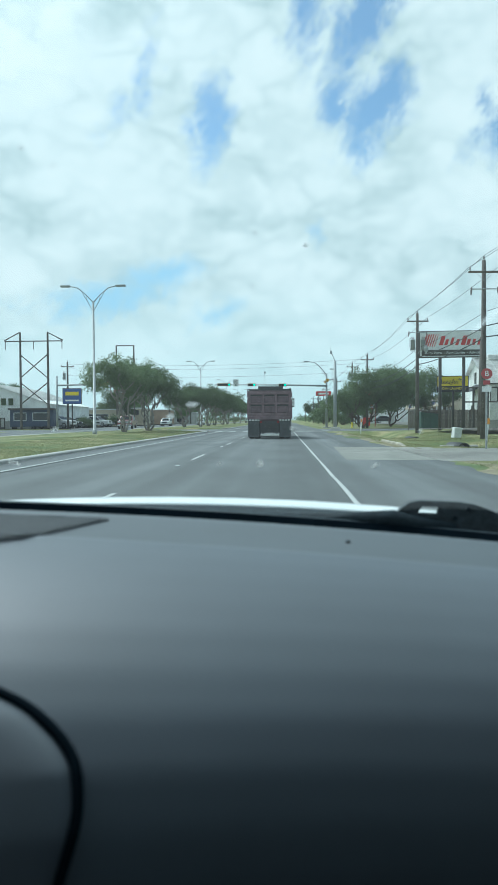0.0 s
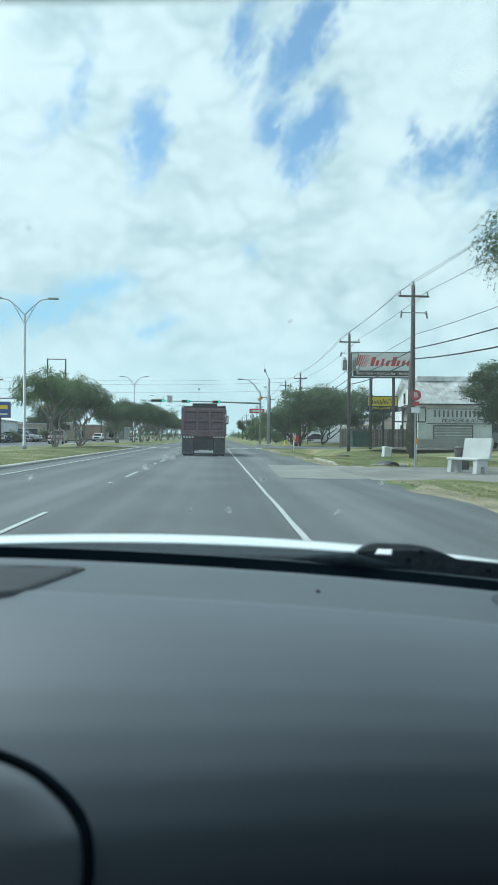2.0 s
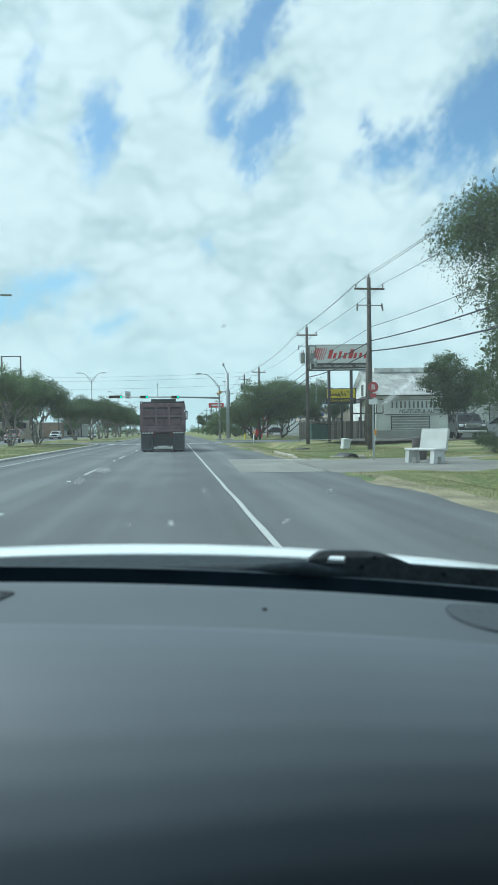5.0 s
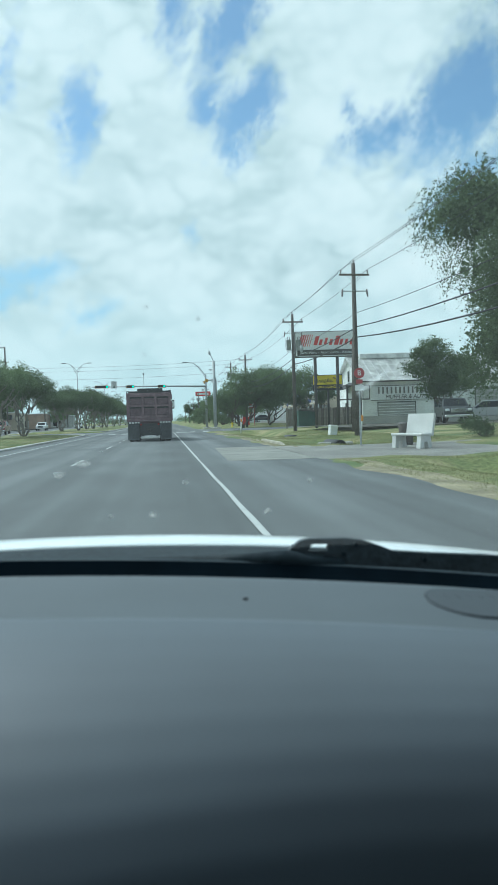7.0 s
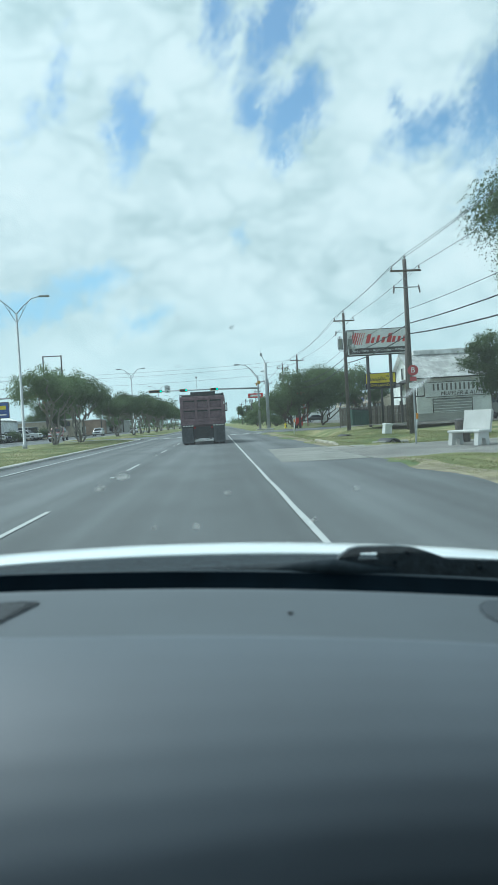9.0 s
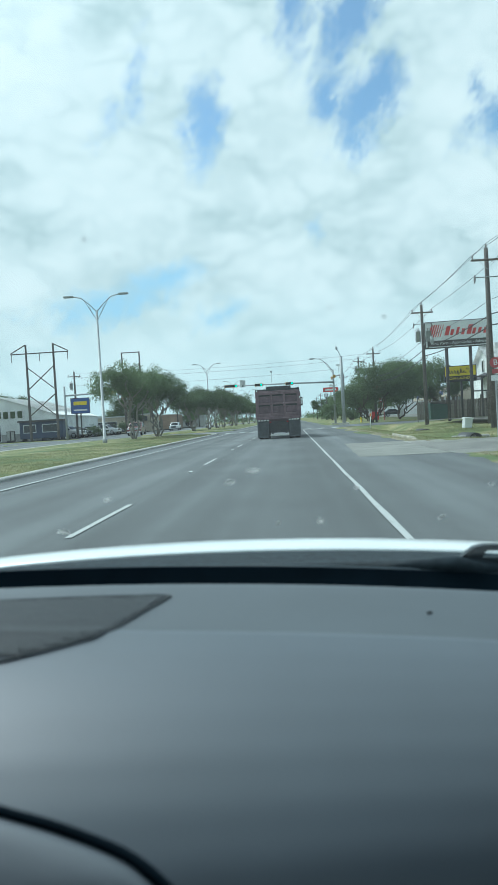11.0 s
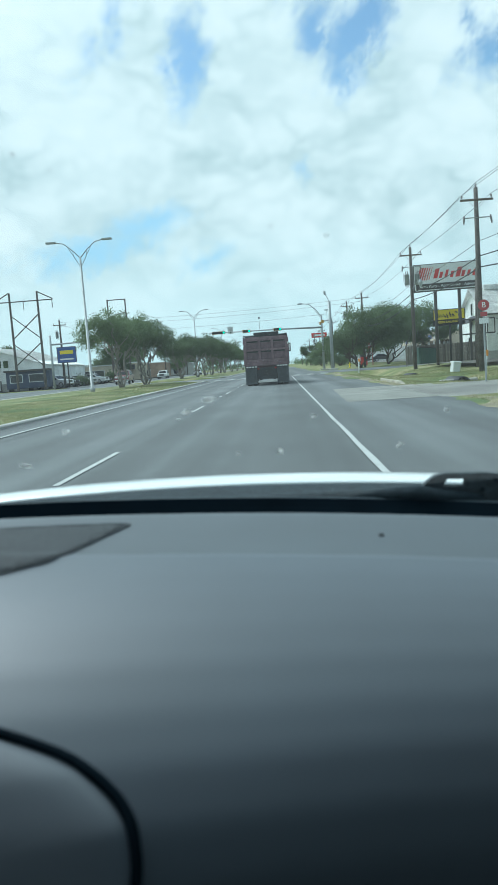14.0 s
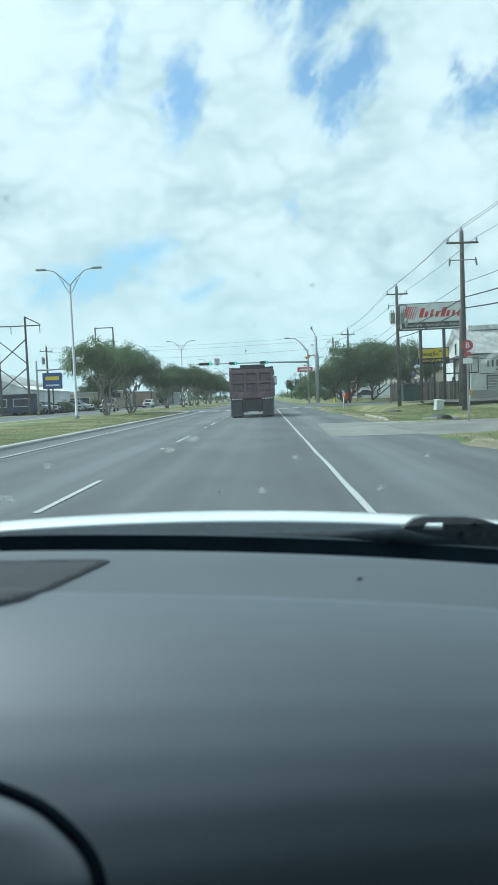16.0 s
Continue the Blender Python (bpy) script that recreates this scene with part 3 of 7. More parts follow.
    bmesh.ops.solidify(bm, geom=bm.faces[:], thickness=0.4)
    tagged(part("parking_lot", bm, "concrete"), "pale concrete parking lot of the shop row", "parking lot", kind="structure")
    bm = B()
    surface(bm, [[(-70, y, 0.07), (-29, y, 0.07)] for y in (96, 130, 260)])
    bmesh.ops.solidify(bm, geom=bm.faces[:], thickness=0.1)
    tagged(part("parking_lot", bm, "asphalt"), "grey asphalt parking lot across the road", "parking lot", kind="structure")


def strip(bm, x0, x1, y0, y1, z=0.026, wobble=0.0):
    n = max(1, int((y1 - y0) / 1.5)) if wobble else 1
    rows = []
    for i in range(n + 1):
        y = y0 + (y1 - y0) * i / n
        j = [noise.noise(Vector((y * 1.3, s, 0))) * wobble for s in (0, 9)]
        rows.append([(x0 + j[0], y, z), (x1 + j[1], y, z)])
    surface(bm, rows)


def build_lines():
    for name, x, w, breaks in (("edge_line", EDGE_LINE, 0.070, True), ("inner_line", INNER_LINE, 0.10, True)):
        for a, b in ((-40, CROSS[0] - 7), (CROSS[1] + 3, 1500)):
            bm = B()
            strip(bm, x - w / 2, x + w / 2, a, min(b, 200), 0.026, 0.02)
            if b > 200:
                strip(bm, x - w / 2, x + w / 2, 200, b, 0.026)
            tagged(part(name, bm, "line"), "worn solid white road line", "road line", kind="structure")
    dash = None
    for i in range(24):
        y = 7.6 + i * 12.2
        if CROSS[0] - 8 < y < CROSS[1]:
            continue
        if dash is None:
            bm = B()
            strip(bm, -0.04, 0.04, 0, 3.0, 0.0, 0.015)
            dash = tagged(part("lane_dash", bm, "line"), "worn white lane dash on asphalt", "road line", "lane dashes", "structure")
            dash.location = (LANE_LINE, y, 0.03)
        else:
            copy_thing(dash, pose(LANE_LINE, y, 0.03))
    # crosswalk ladder
    bm = B()
    strip(bm, KERB + 0.3, 4.4, CROSS[0] - 5.6, CROSS[0] - 5.1, 0.028)
    tagged(part("stop_line", bm, "line"), "white stop line before the junction", "road line", kind="structure")
    bar = None
    for i in range(9):
        x = KERB + 0.7 + i * 1.3
        if bar is None:
            bm = B()
            strip(bm, 0, 0.6, 0, 2.6, 0)
            bar = tagged(part("crosswalk_bar", bm, "line"), "white crosswalk bar", "crosswalk", "crosswalk bars", "structure")
            bar.location = (x, CROSS[0] - 4.2, 0.03)
        else:
            copy_thing(bar, pose(x, CROSS[0] - 4.2, 0.03))
    # raised markers between the dashes
    mk = None
    for i in range(5):
        m = pose(LANE_LINE, 17.0 + i * 12.2, 0.03)
        if mk is None:
            bm = B()
            bx(bm, (-0.05, -0.05, 0), (0.05, 0.05, 0.018))
            bevel(bm, 0.008, 1)
            mk = tagged(part("road_marker", bm, "white"), "small white raised road marker", "road marker", "road markers")
            mk.matrix_basis = m
        else:
            copy_thing(mk, m)
    # cracks in the shoulder
    rng = random.Random(5)
    for x, y, n in ((3.6, 24, 24),):
        bm = B()
        pts = []
        for i in range(n):
            pts.append((x, y, 0.012))
            x, y = x + rng.uniform(-0.09, 0.085), y + rng.uniform(0.10, 0.28)
        for a, b in zip(pts, pts[1:]):
            w = rng.uniform(0.002, 0.005) + (0.003 if rng.random() < 0.12 else 0)
            v = [bm.verts.new(p) for p in ((a[0] - w, a[1], 0.024), (a[0] + w, a[1], 0.024), (b[0] + w, b[1], 0.024), (b[0] - w, b[1], 0.024))]
            bm.faces.new(v)
        tagged(part("road_crack", bm, "crack"), "thin dark winding crack in asphalt", "road crack", kind="structure")


build_ground()
build_road()
build_lines()


# ---- the car that carries the camera ----
EYE = 1.15
GLINT = ((0.190, 0.646), (0.212, 0.612))
CX = -0.2


def dash_top(x):
    return EYE - 0.160 - 0.066 * x


def dash_crease(x):
    return 0.598 - (0.43 if x > 0 else 0.2) * x * x


def dash_far(x):
    return 0.80 - 0.40 * x * x


def dash_face(s):
    """The face below the crease: how far towards the seats and down, s from 0 to 1."""
    prof = ((0, 0), (-0.0297, 0.0042), (-0.0588, 0.0114), (-0.087, 0.0217), (-0.1137, 0.0353), (-0.1383, 0.0525), (-0.1599, 0.0734), (-0.1775, 0.0976), (-0.1907, 0.1246), (-0.1994, 0.1533), (-0.2047, 0.1828), (-0.2078, 0.2127), (-0.2094, 0.2426))
    f = s * (len(prof) - 1)
    i = min(int(f), len(prof) - 2)
    w = f - i
    return tuple(prof[i][k] * (1 - w) + prof[i + 1][k] * w for k in (0, 1))


def curve(pts, n):
    """A smooth line through points, n steps between each two."""
    out = []
    for i in range(len(pts) - 1):
        p = [pts[max(i - 1, 0)], pts[i], pts[i + 1], pts[min(i + 2, len(pts) - 1)]]
        for k in range(n):
            w = k / n
            out.append(tuple(0.5 * (2 * p[1][j] + (p[2][j] - p[0][j]) * w + (2 * p[0][j] - 5 * p[1][j] + 4 * p[2][j] - p[3][j]) * w * w + (3 * p[1][j] - p[0][j] - 3 * p[2][j] + p[3][j]) * w ** 3) for j in (0, 1)))
    return out + [pts[-1]]


def on_face(x, s, out=0.0):
    d, z = dash_face(s)
    # towards the door the face turns down sooner
    d *= 1.0 - 0.40 * math.tanh(3.2 * (x - 0.03))
    return Vector((x, dash_crease(x) + d - out, dash_top(x) + 0.0070 - z + out * 0.5))


def build_car():
    car = thing("car", "white car seen from its passenger seat on the road", "car")
    xs = list(np.linspace(-1.02, 0.66, 84))
    bm = B()
    rows = []
    for x in xs:
        t, c, f = dash_top(x), dash_crease(x), dash_far(x)
        r = [(x, f + 0.035, t - 0.06), (x, f + 0.02, t - 0.012), (x, f + 0.006, t - 0.001), (x, f, t + 0.0012), (x, f - 0.02, t + 0.0018)]
        r += [(x, f + (c + 0.04 - f) * k, t + 0.0018 + 0.0030 * k) for k in (0.15, 0.3, 0.5, 0.7, 0.85, 1.0)]
        r += [(x, c + 0.022, t + 0.0051), (x, c + 0.013, t + 0.0055), (x, c + 0.008, t + 0.0064), (x, c + 0.0045, t + 0.0070), (x, c + 0.002, t + 0.0072)]
        r += [tuple(on_face(x, s)) for s in np.linspace(0.012, 1, 44)]
        rows.append(r)
    surface(bm, rows)
    dash = part("dashboard", bm, "dash", car, "dark grey grained vinyl dashboard with a soft crease", smooth=True)
    # the flat pad behind the crease: duller grain, its shade put in a darker colour
    dash.data.materials.append(M["dash_shaded"])
    for q in dash.data.polygons:
        if q.center.y > dash_crease(q.center.x) + 0.0135:
            q.material_index = 1
    # seam and cover of the centre trim
    seam = curve([(-0.4257, 0.3203), (-0.3306, 0.3453), (-0.2461, 0.3809), (-0.1946, 0.4170), (-0.1630, 0.4442), (-0.1320, 0.4793), (-0.1102, 0.5230), (-0.0978, 0.5651), (-0.0932, 0.6091), (-0.0927, 0.6554), (-0.0972, 0.7126), (-0.1035, 0.7943), (-0.1173, 1.0000)], 6)
    bm = B()
    tube(bm, [on_face(x, s, 0.0002) for x, s in seam], 0.0034, 8)
    part("seam", bm, "gap", dash, "dark rounded seam groove", smooth=True)
    bm = B()
    rows = []
    for k, inset in enumerate((0.0, 0.004, 0.010, 0.022, 0.04, 0.07, 0.12, 0.3)):
        rows.append([on_face(max(x - inset * 0.9 - 0.002, -1.0), min(1, s + inset * 0.7 + 0.004), (0.0, 0.003, 0.005, 0.006, 0.006, 0.005, 0.002, 0.0)[k]) for x, s in seam])
    surface(bm, rows)
    part("centre_trim", bm, "trim", dash, "smooth dark vinyl centre cover", smooth=True)
    # loudspeaker grille with its lattice
    upper = curve([(-0.42, 0.655), (-0.36, 0.678), (-0.30, 0.697), (-0.24, 0.714), (-0.172, 0.7285)], 4)
    lower = curve([(-0.160, 0.716), (-0.174, 0.652), (-0.189, 0.588), (-0.204, 0.570), (-0.224, 0.552), (-0.25, 0.535), (-0.30, 0.512), (-0.36, 0.492), (-0.42, 0.475)], 4)
    outline = upper + [(-0.160, 0.7275), (-0.1575, 0.7245)] + lower

    def skin(x, y):
        c, f = dash_crease(x), dash_far(x)
        if y >= c:
            w = max(0.0, 1 - (y - c) / 0.014)
            return dash_top(x) + 0.0031 + 0.0030 * min(1, max(0, (f - y) / (f - c - 0.04))) + 0.0024 * w
        lo, hi = 0.0, 0.6
        for _ in range(18):
            mid = (lo + hi) / 2
            lo, hi = (mid, hi) if on_face(x, mid).y > y else (lo, mid)
        return on_face(x, lo).z + 0.0013
    bm = B()
    def span(x):
        def meet(line):
            for (xa, ya), (xb, yb) in zip(line, line[1:]):
                if min(xa, xb) <= x <= max(xa, xb) and xa != xb:
                    return ya + (yb - ya) * (x - xa) / (xb - xa)
            return line[0][1] if abs(x - line[0][0]) < abs(x - line[-1][0]) else line[-1][1]
        return meet(lower), meet(upper)
    rows = []
    for x in np.linspace(-0.42, -0.1605, 60):
        a, b = span(x)
        rows.append([(x, a + (b - a) * k / 24, skin(x, a + (b - a) * k / 24)) for k in range(25)])
    surface(bm, rows)
    g = part("speaker_grille", bm, "grille", dash, "black speaker grille in the dashboard top")
    bm = B()

    for i in range(92):
        for s in (1, -1):
            x0 = -0.44 + i * 0.0036 - (0.08 if s > 0 else -0.08)
            pts = []
            for k in range(25):
                y = 0.48 + (0.732 - 0.48) * k / 24
                x = x0 + s * (y - 0.592) * 0.6
                if -0.42 < x < -0.162:
                    a, b = span(x)
                    if a + 0.002 < y < b - 0.002:
                        pts.append((x, y, skin(x, y) + 0.0004))
            if len(pts) > 1:
                tube(bm, pts, 0.0009, 4, False)
    tagged(part("grille_lattice", bm, "lattice", g, "fine grey lattice"), kind="stuff")
    bm = B()
    rim = [(xa + (xb - xa) * k / 3, ya + (yb - ya) * k / 3, skin(xa + (xb - xa) * k / 3, ya + (yb - ya) * k / 3)) for (xa, ya), (xb, yb) in zip(outline, outline[1:]) for k in range(3)]
    tube(bm, rim, 0.0010, 6)
    part("grille_rim", bm, "lattice", g, smooth=True)
    # small outer grille near the door
    bm = B()
    pts = [(0.50, 0.718)] + [(0.303 - 0.036 * math.sin(a), 0.676 + 0.060 * math.cos(a)) for a in (math.pi * i / 10 for i in range(11))] + [(0.50, 0.588)]
    lo = [bm.verts.new((x, y, skin(x, y) - 0.004)) for x, y in pts]
    hi = [bm.verts.new((x + 0.002, y, skin(x, y) + 0.0008)) for x, y in pts]
    bm.faces.new(hi)
    for i in range(len(pts) - 1):
        bm.faces.new((lo[i], lo[i + 1], hi[i + 1], hi[i]))
    tw = part("tweeter_cover", bm, "cover", dash, "small dark rounded cover near the door")
    bm = B()
    tube(bm, [(x, y, skin(x, y) + 0.0004) for x, y in pts], 0.0005, 6)
    part("cover_rim", bm, "cover", tw, smooth=True)
    for k in range(9):
        bm = B()
        x = 0.292 + k * 0.012
        tube(bm, [(x, y, skin(x, y) + 0.0010) for y in (0.690, 0.698, 0.706)], 0.0005, 5)
        part("slot", bm, "cover", tw)
    bm = B()
    bmesh.ops.create_icosphere(bm, subdivisions=2, radius=0.0025, matrix=pose(0.085, 0.684, dash_top(0.085) + 0.0048) @ Matrix.Diagonal((1.1, 0.9, 0.5, 1)))
    for v in bm.verts:
        v.co += noise.noise_vector(v.co * 300) * 0.0009
    part("light_sensor", bm, "dark_speck", dash, "tiny black sensor dot")
    # well, its gap shade put in a near-black colour, and cowl below the windscreen
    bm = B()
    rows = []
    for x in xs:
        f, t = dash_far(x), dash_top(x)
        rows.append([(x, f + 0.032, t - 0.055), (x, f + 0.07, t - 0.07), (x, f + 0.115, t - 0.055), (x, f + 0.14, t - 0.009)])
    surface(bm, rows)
    part("windscreen_well", bm, "gap", car, "near-black sheet painted as the shaded gap below the windscreen", smooth=True)

    def hood_z(x):
        return EYE - 0.166 - 0.10 * (x + 0.2) ** 2
    bm = B()
    rows = []
    for x in xs:
        f, t, h = dash_far(x), dash_top(x), hood_z(x)
        rows.append([(x, f + 0.14, t - 0.009), (x, f + 0.15, t - 0.008), (x, 1.0, h - 0.022), (x, 1.05, h - 0.017), (x, 1.095, h - 0.0075), (x, 1.106, h - 0.008), (x, 1.108, h - 0.03)])
    surface(bm, rows)
    part("cowl", bm, "cowl", car, "black plastic cowl with a low rib", smooth=True)
    bm = B()
    tube(bm, [(x, 1.03, hood_z(x) - 0.017) for x in np.linspace(-1.02, 0.62, 30)], 0.006, 8)
    part("cowl_seal", bm, "rubber", car, smooth=True)
    # bonnet
    bm = B()
    rows = []
    for x in np.linspace(-1.04, 0.64, 42):
        h, c = hood_z(x), ((x + 0.2) / 0.84) ** 2
        r = [(x, 1.112, h - 0.03), (x, 1.112, h - 0.0085), (x, 1.1135, h - 0.0062), (x, 1.118, h - 0.0048), (x, 1.14, h - 0.0022), (x, 1.17, h - 0.0025), (x, 1.22, h - 0.008)]
        for y, d in ((1.35, 0.032), (1.55, 0.075), (1.75, 0.13), (1.92, 0.20), (2.02, 0.30)):
            r.append((x, y - 0.10 * c, h - d))
        rows.append(r)
    surface(bm, rows)
    part("bonnet", bm, "white_paint", car, "glossy white bonnet edge", smooth=True)
    # body sides, nose, roof, doors
    for s, name in ((1, "fender"), (-1, "fender")):
        x1 = CX + s * 0.90
        x0 = CX + s * 0.83
        bm = B()
        prism(bm, [(0.95, 0.25), (1.12, 0.88), (1.5, 0.82), (1.95, 0.70), (2.08, 0.5), (2.05, 0.25), (1.82, 0.25), (1.74, 0.56), (1.48, 0.66), (1.2, 0.55), (1.12, 0.25)], min(x0, x1), max(x0, x1), "x")
        bevel(bm, 0.02, 2)
        part(name, bm, "white_paint", car)
        bm = B()
        prism(bm, [(0.93, 0.25), (0.98, 0.96), (0.3, 1.02), (-2.3, 1.03), (-2.75, 0.9), (-2.75, 0.3), (-2.2, 0.25), (-2.1, 0.6), (-1.6, 0.6), (-1.5, 0.25)], min(x0, x1), max(x0, x1), "x")
        bevel(bm, 0.02, 2)
        part("body_side", bm, "white_paint", car)
        bm = B()
        tube(bm, [(CX + s * 0.86, 1.0, 0.93), (CX + s * 0.82, 0.55, 1.25), (CX + s * 0.78, 0.16, 1.45), (CX + s * 0.78, -0.8, 1.5), (CX + s * 0.78, -1.6, 1.42), (CX + s * 0.82, -2.4, 0.96)], 0.045, 10)
        part("roof_pillar", bm, "white_paint", car, smooth=True)
        bm = B()
        tube(bm, [(CX + s * 0.835, 0.97, 0.93), (CX + s * 0.79, 0.53, 1.235), (CX + s * 0.75, 0.15, 1.43), (CX + s * 0.75, -0.8, 1.475)], 0.045, 10)
        part("pillar_trim", bm, "liner", car, "dark inner pillar trim", smooth=True)
        bm = B()
        a, b = sorted((CX + s * 0.825, CX + s * 0.79))
        bx(bm, (a, -2.2, 0.32), (b, 0.92, 0.985))
        bevel(bm, 0.012, 2)
        part("door_panel", bm, "liner", car, "dark inner door panel")
        bm = B()
        tube(bm, [(CX + s * 0.80, -0.5, 0.9), (CX + s * 0.78, -0.55, 1.48)], 0.04, 8)
        part("door_pillar", bm, "cowl", car, smooth=True)
    bm = B()
    bx(bm, (-1.04, 1.98, 0.28), (0.64, 2.12, 0.66))
    bevel(bm, 0.05, 3)
    part("front_bumper", bm, "white_paint", car)
    bm = B()
    bx(bm, (-1.04, -2.85, 0.28), (0.64, -2.7, 0.9))
    bevel(bm, 0.04, 3)
    part("rear_bumper", bm, "white_paint", car)
    bm = B()
    surface(bm, [[(CX + k * 0.80, y, z - 0.02 * k * k) for k in np.linspace(-1, 1, 7)] for y, z in ((-2.36, 0.965), (-2.55, 0.96), (-2.74, 0.93), (-2.84, 0.86))])
    bmesh.ops.solidify(bm, geom=bm.faces[:], thickness=0.02)
    part("boot_lid", bm, "white_paint", car, smooth=True)
    bm = B()
    surface(bm, [[(CX + k * 0.80, y, z - 0.03 * k * k) for k in np.linspace(-1, 1, 9)] for y, z in ((0.17, 1.47), (0.0, 1.49), (-0.6, 1.52), (-1.2, 1.50), (-1.72, 1.44))])
    bmesh.ops.solidify(bm, geom=bm.faces[:], thickness=0.03)
    part("roof", bm, "white_paint", car, smooth=True)
    bm = B()
    surface(bm, [[(CX + k * 0.78, y, z - 0.03 * k * k) for k in np.linspace(-1, 1, 9)] for y, z in ((0.17, 1.43), (0.0, 1.445), (-0.6, 1.47), (-1.2, 1.45), (-1.7, 1.38))])
    part("roof_lining", bm, "headliner", car, smooth=True)
    bm = B()
    bx(bm, (-1.03, -2.3, 0.28), (0.63, 0.9, 0.34))
    part("cabin_floor", bm, "liner", car)
    for x in (-0.60, 0.20):
        bm = B()
        bx(bm, (x - 0.25, -1.0, 0.4), (x + 0.25, -0.42, 0.62))
        bx(bm, (x - 0.25, -1.12, 0.5), (x + 0.25, -0.94, 1.12))
        bx(bm, (x - 0.13, -1.16, 1.12), (x + 0.13, -1.06, 1.30))
        bevel(bm, 0.05, 3)
        part("seat", bm, "liner", car, smooth=True)
    for sd in (-1, 1):
        bm = B()
        x = CX + sd * 0.79
        q = [(x, 0.98, 0.97), (CX + sd * 0.75, 0.2, 1.44), (CX + sd * 0.75, -1.6, 1.41), (x, -2.3, 0.95)]
        bm.faces.new([bm.verts.new(c) for c in q])
        sw = part("side_window", bm, "side_glass", car, "tinted side window")
    bm = B()
    bm.faces.new([bm.verts.new(c) for c in ((CX - 0.75, -1.72, 1.42), (CX + 0.75, -1.72, 1.42), (CX + 0.78, -2.4, 0.95), (CX - 0.78, -2.4, 0.95))])
    part("rear_window", bm, "side_glass", car, "tinted rear window")
    bm = B()
    bx(bm, (CX - 0.72, -1.75, 0.34), (CX + 0.72, -1.5, 1.2))
    bevel(bm, 0.06, 2)
    part("rear_seat", bm, "liner", car)
    # sun visor, hanging from the header
    bm = B()
    vis = [(0.096, 1.2386), (0.103, 1.2336), (0.111, 1.2386), (0.168, 1.40), (0.163, 1.412), (0.150, 1.408)]
    prism(bm, vis, -0.17, 0.19, "x")
    bevel(bm, 0.003, 2)
    for v in bm.verts:
        v.co.y -= 0.07 * v.co.x
        v.co.z += 0.012 * v.co.x
    part("sun_visor", bm, "visor", car, "dark grey folded-down sun visor", smooth=True)
    # windscreen
    bm = B()
    rows = []
    for k in np.linspace(0, 1, 14):
        y, z = 0.98 - 0.78 * k, EYE - 0.19 + 0.78 * 0.67 * k * (1 - 0.10 * (k - 0) * 0)
        rows.append([(x, y, min(z, 1.46)) for x in np.linspace(-1.05 + 0.08 * k, 0.65 - 0.08 * k, 12)])
    surface(bm, rows)
    ws = part("windscreen", bm, "glass", car, "clear windscreen with dried insect specks", smooth=True)
    ws.visible_shadow = False
    rng = random.Random(11)
    spots = ((-0.295, 0.833, 6), (-0.227, 0.772, 4), (-0.097, 0.753, 6), (-0.071, 0.736, 5), (-0.005, 0.836, 5), (0.033, 0.774, 3), (-0.052, 0.836, 3),
             (0.041, 0.558, 2), (-0.002, 0.594, 1.5), (-0.084, 0.665, 1.5), (-0.154, 0.482, 1.6), (-0.136, 0.494, 1.2), (0.002, 0.547, 1.5), (0.059, 0.624, 1.2), (0.17, 0.78, 3), (0.13, 0.84, 4))
    for x, y, r in spots:
        bm = B()
        n = 9
        z = EYE - 0.19 + (0.98 - y) * 0.67
        vs = []
        a0 = rng.uniform(0, 6)
        for i in range(n):
            a = 2 * math.pi * i / n
            d = r * (0.0010 if r > 1.9 else 0.0006) * rng.uniform(0.45, 1.3)
            u, w = d * math.cos(a) * 1.3, d * math.sin(a) * 0.8
            u, w = u * math.cos(a0) - w * math.sin(a0), u * math.sin(a0) + w * math.cos(a0)
            vs.append(bm.verts.new((x + u, y - 0.0008 - w * 0.83, z - 0.0012 + w * 0.56)))
        bm.faces.new(vs)
        bmesh.ops.solidify(bm, geom=bm.faces[:], thickness=0.0004)
        part("insect_speck", bm, "splat" if r > 1.9 else "dark_speck", ws)
    # faint pale streak on the glass, a sun glint painted as a film
    bm = B()
    rows = []
    for i in range(9):
        k = i / 8
        x, y = GLINT[0][0] + (GLINT[1][0] - GLINT[0][0]) * k, GLINT[0][1] + (GLINT[1][1] - GLINT[0][1]) * k
        w = 0.0035 * math.sin(math.pi * (0.08 + 0.84 * k)) ** 0.8
        rows.append([(x + s * w, y - 0.0012, EYE - 0.19 + (0.98 - y) * 0.67 - 0.0014) for s in (-1, 1)])
    surface(bm, rows)
    sm = part("smear", bm, "smear", ws, "faint pale streak painted as a sun glint")
    sm.visible_shadow = False
    # wiper: arm head with its window, arm and blade
    bm = B()
    head = [(0.150, -0.186), (0.176, -0.160), (0.188, -0.152), (0.200, -0.1495), (0.250, -0.1515), (0.272, -0.155), (0.296, -0.164), (0.314, -0.172), (0.36, -0.177), (0.44, -0.184), (0.52, -0.193), (0.52, -0.215), (0.17, -0.215)]
    hole = [(0.197, -0.166), (0.203, -0.157), (0.226, -0.158), (0.224, -0.167)]
    outer = [bm.verts.new((x, 0.95, EYE + z)) for x, z in head]
    inner = [bm.verts.new((x, 0.95, EYE + z)) for x, z in hole]
    ring_e = [bm.edges.new((outer[i], outer[(i + 1) % len(outer)])) for i in range(len(outer))]
    ring_e += [bm.edges.new((inner[i], inner[(i + 1) % len(inner)])) for i in range(len(inner))]
    bmesh.ops.triangle_fill(bm, edges=ring_e, use_beauty=True)
    bmesh.ops.solidify(bm, geom=bm.faces[:], thickness=0.012)
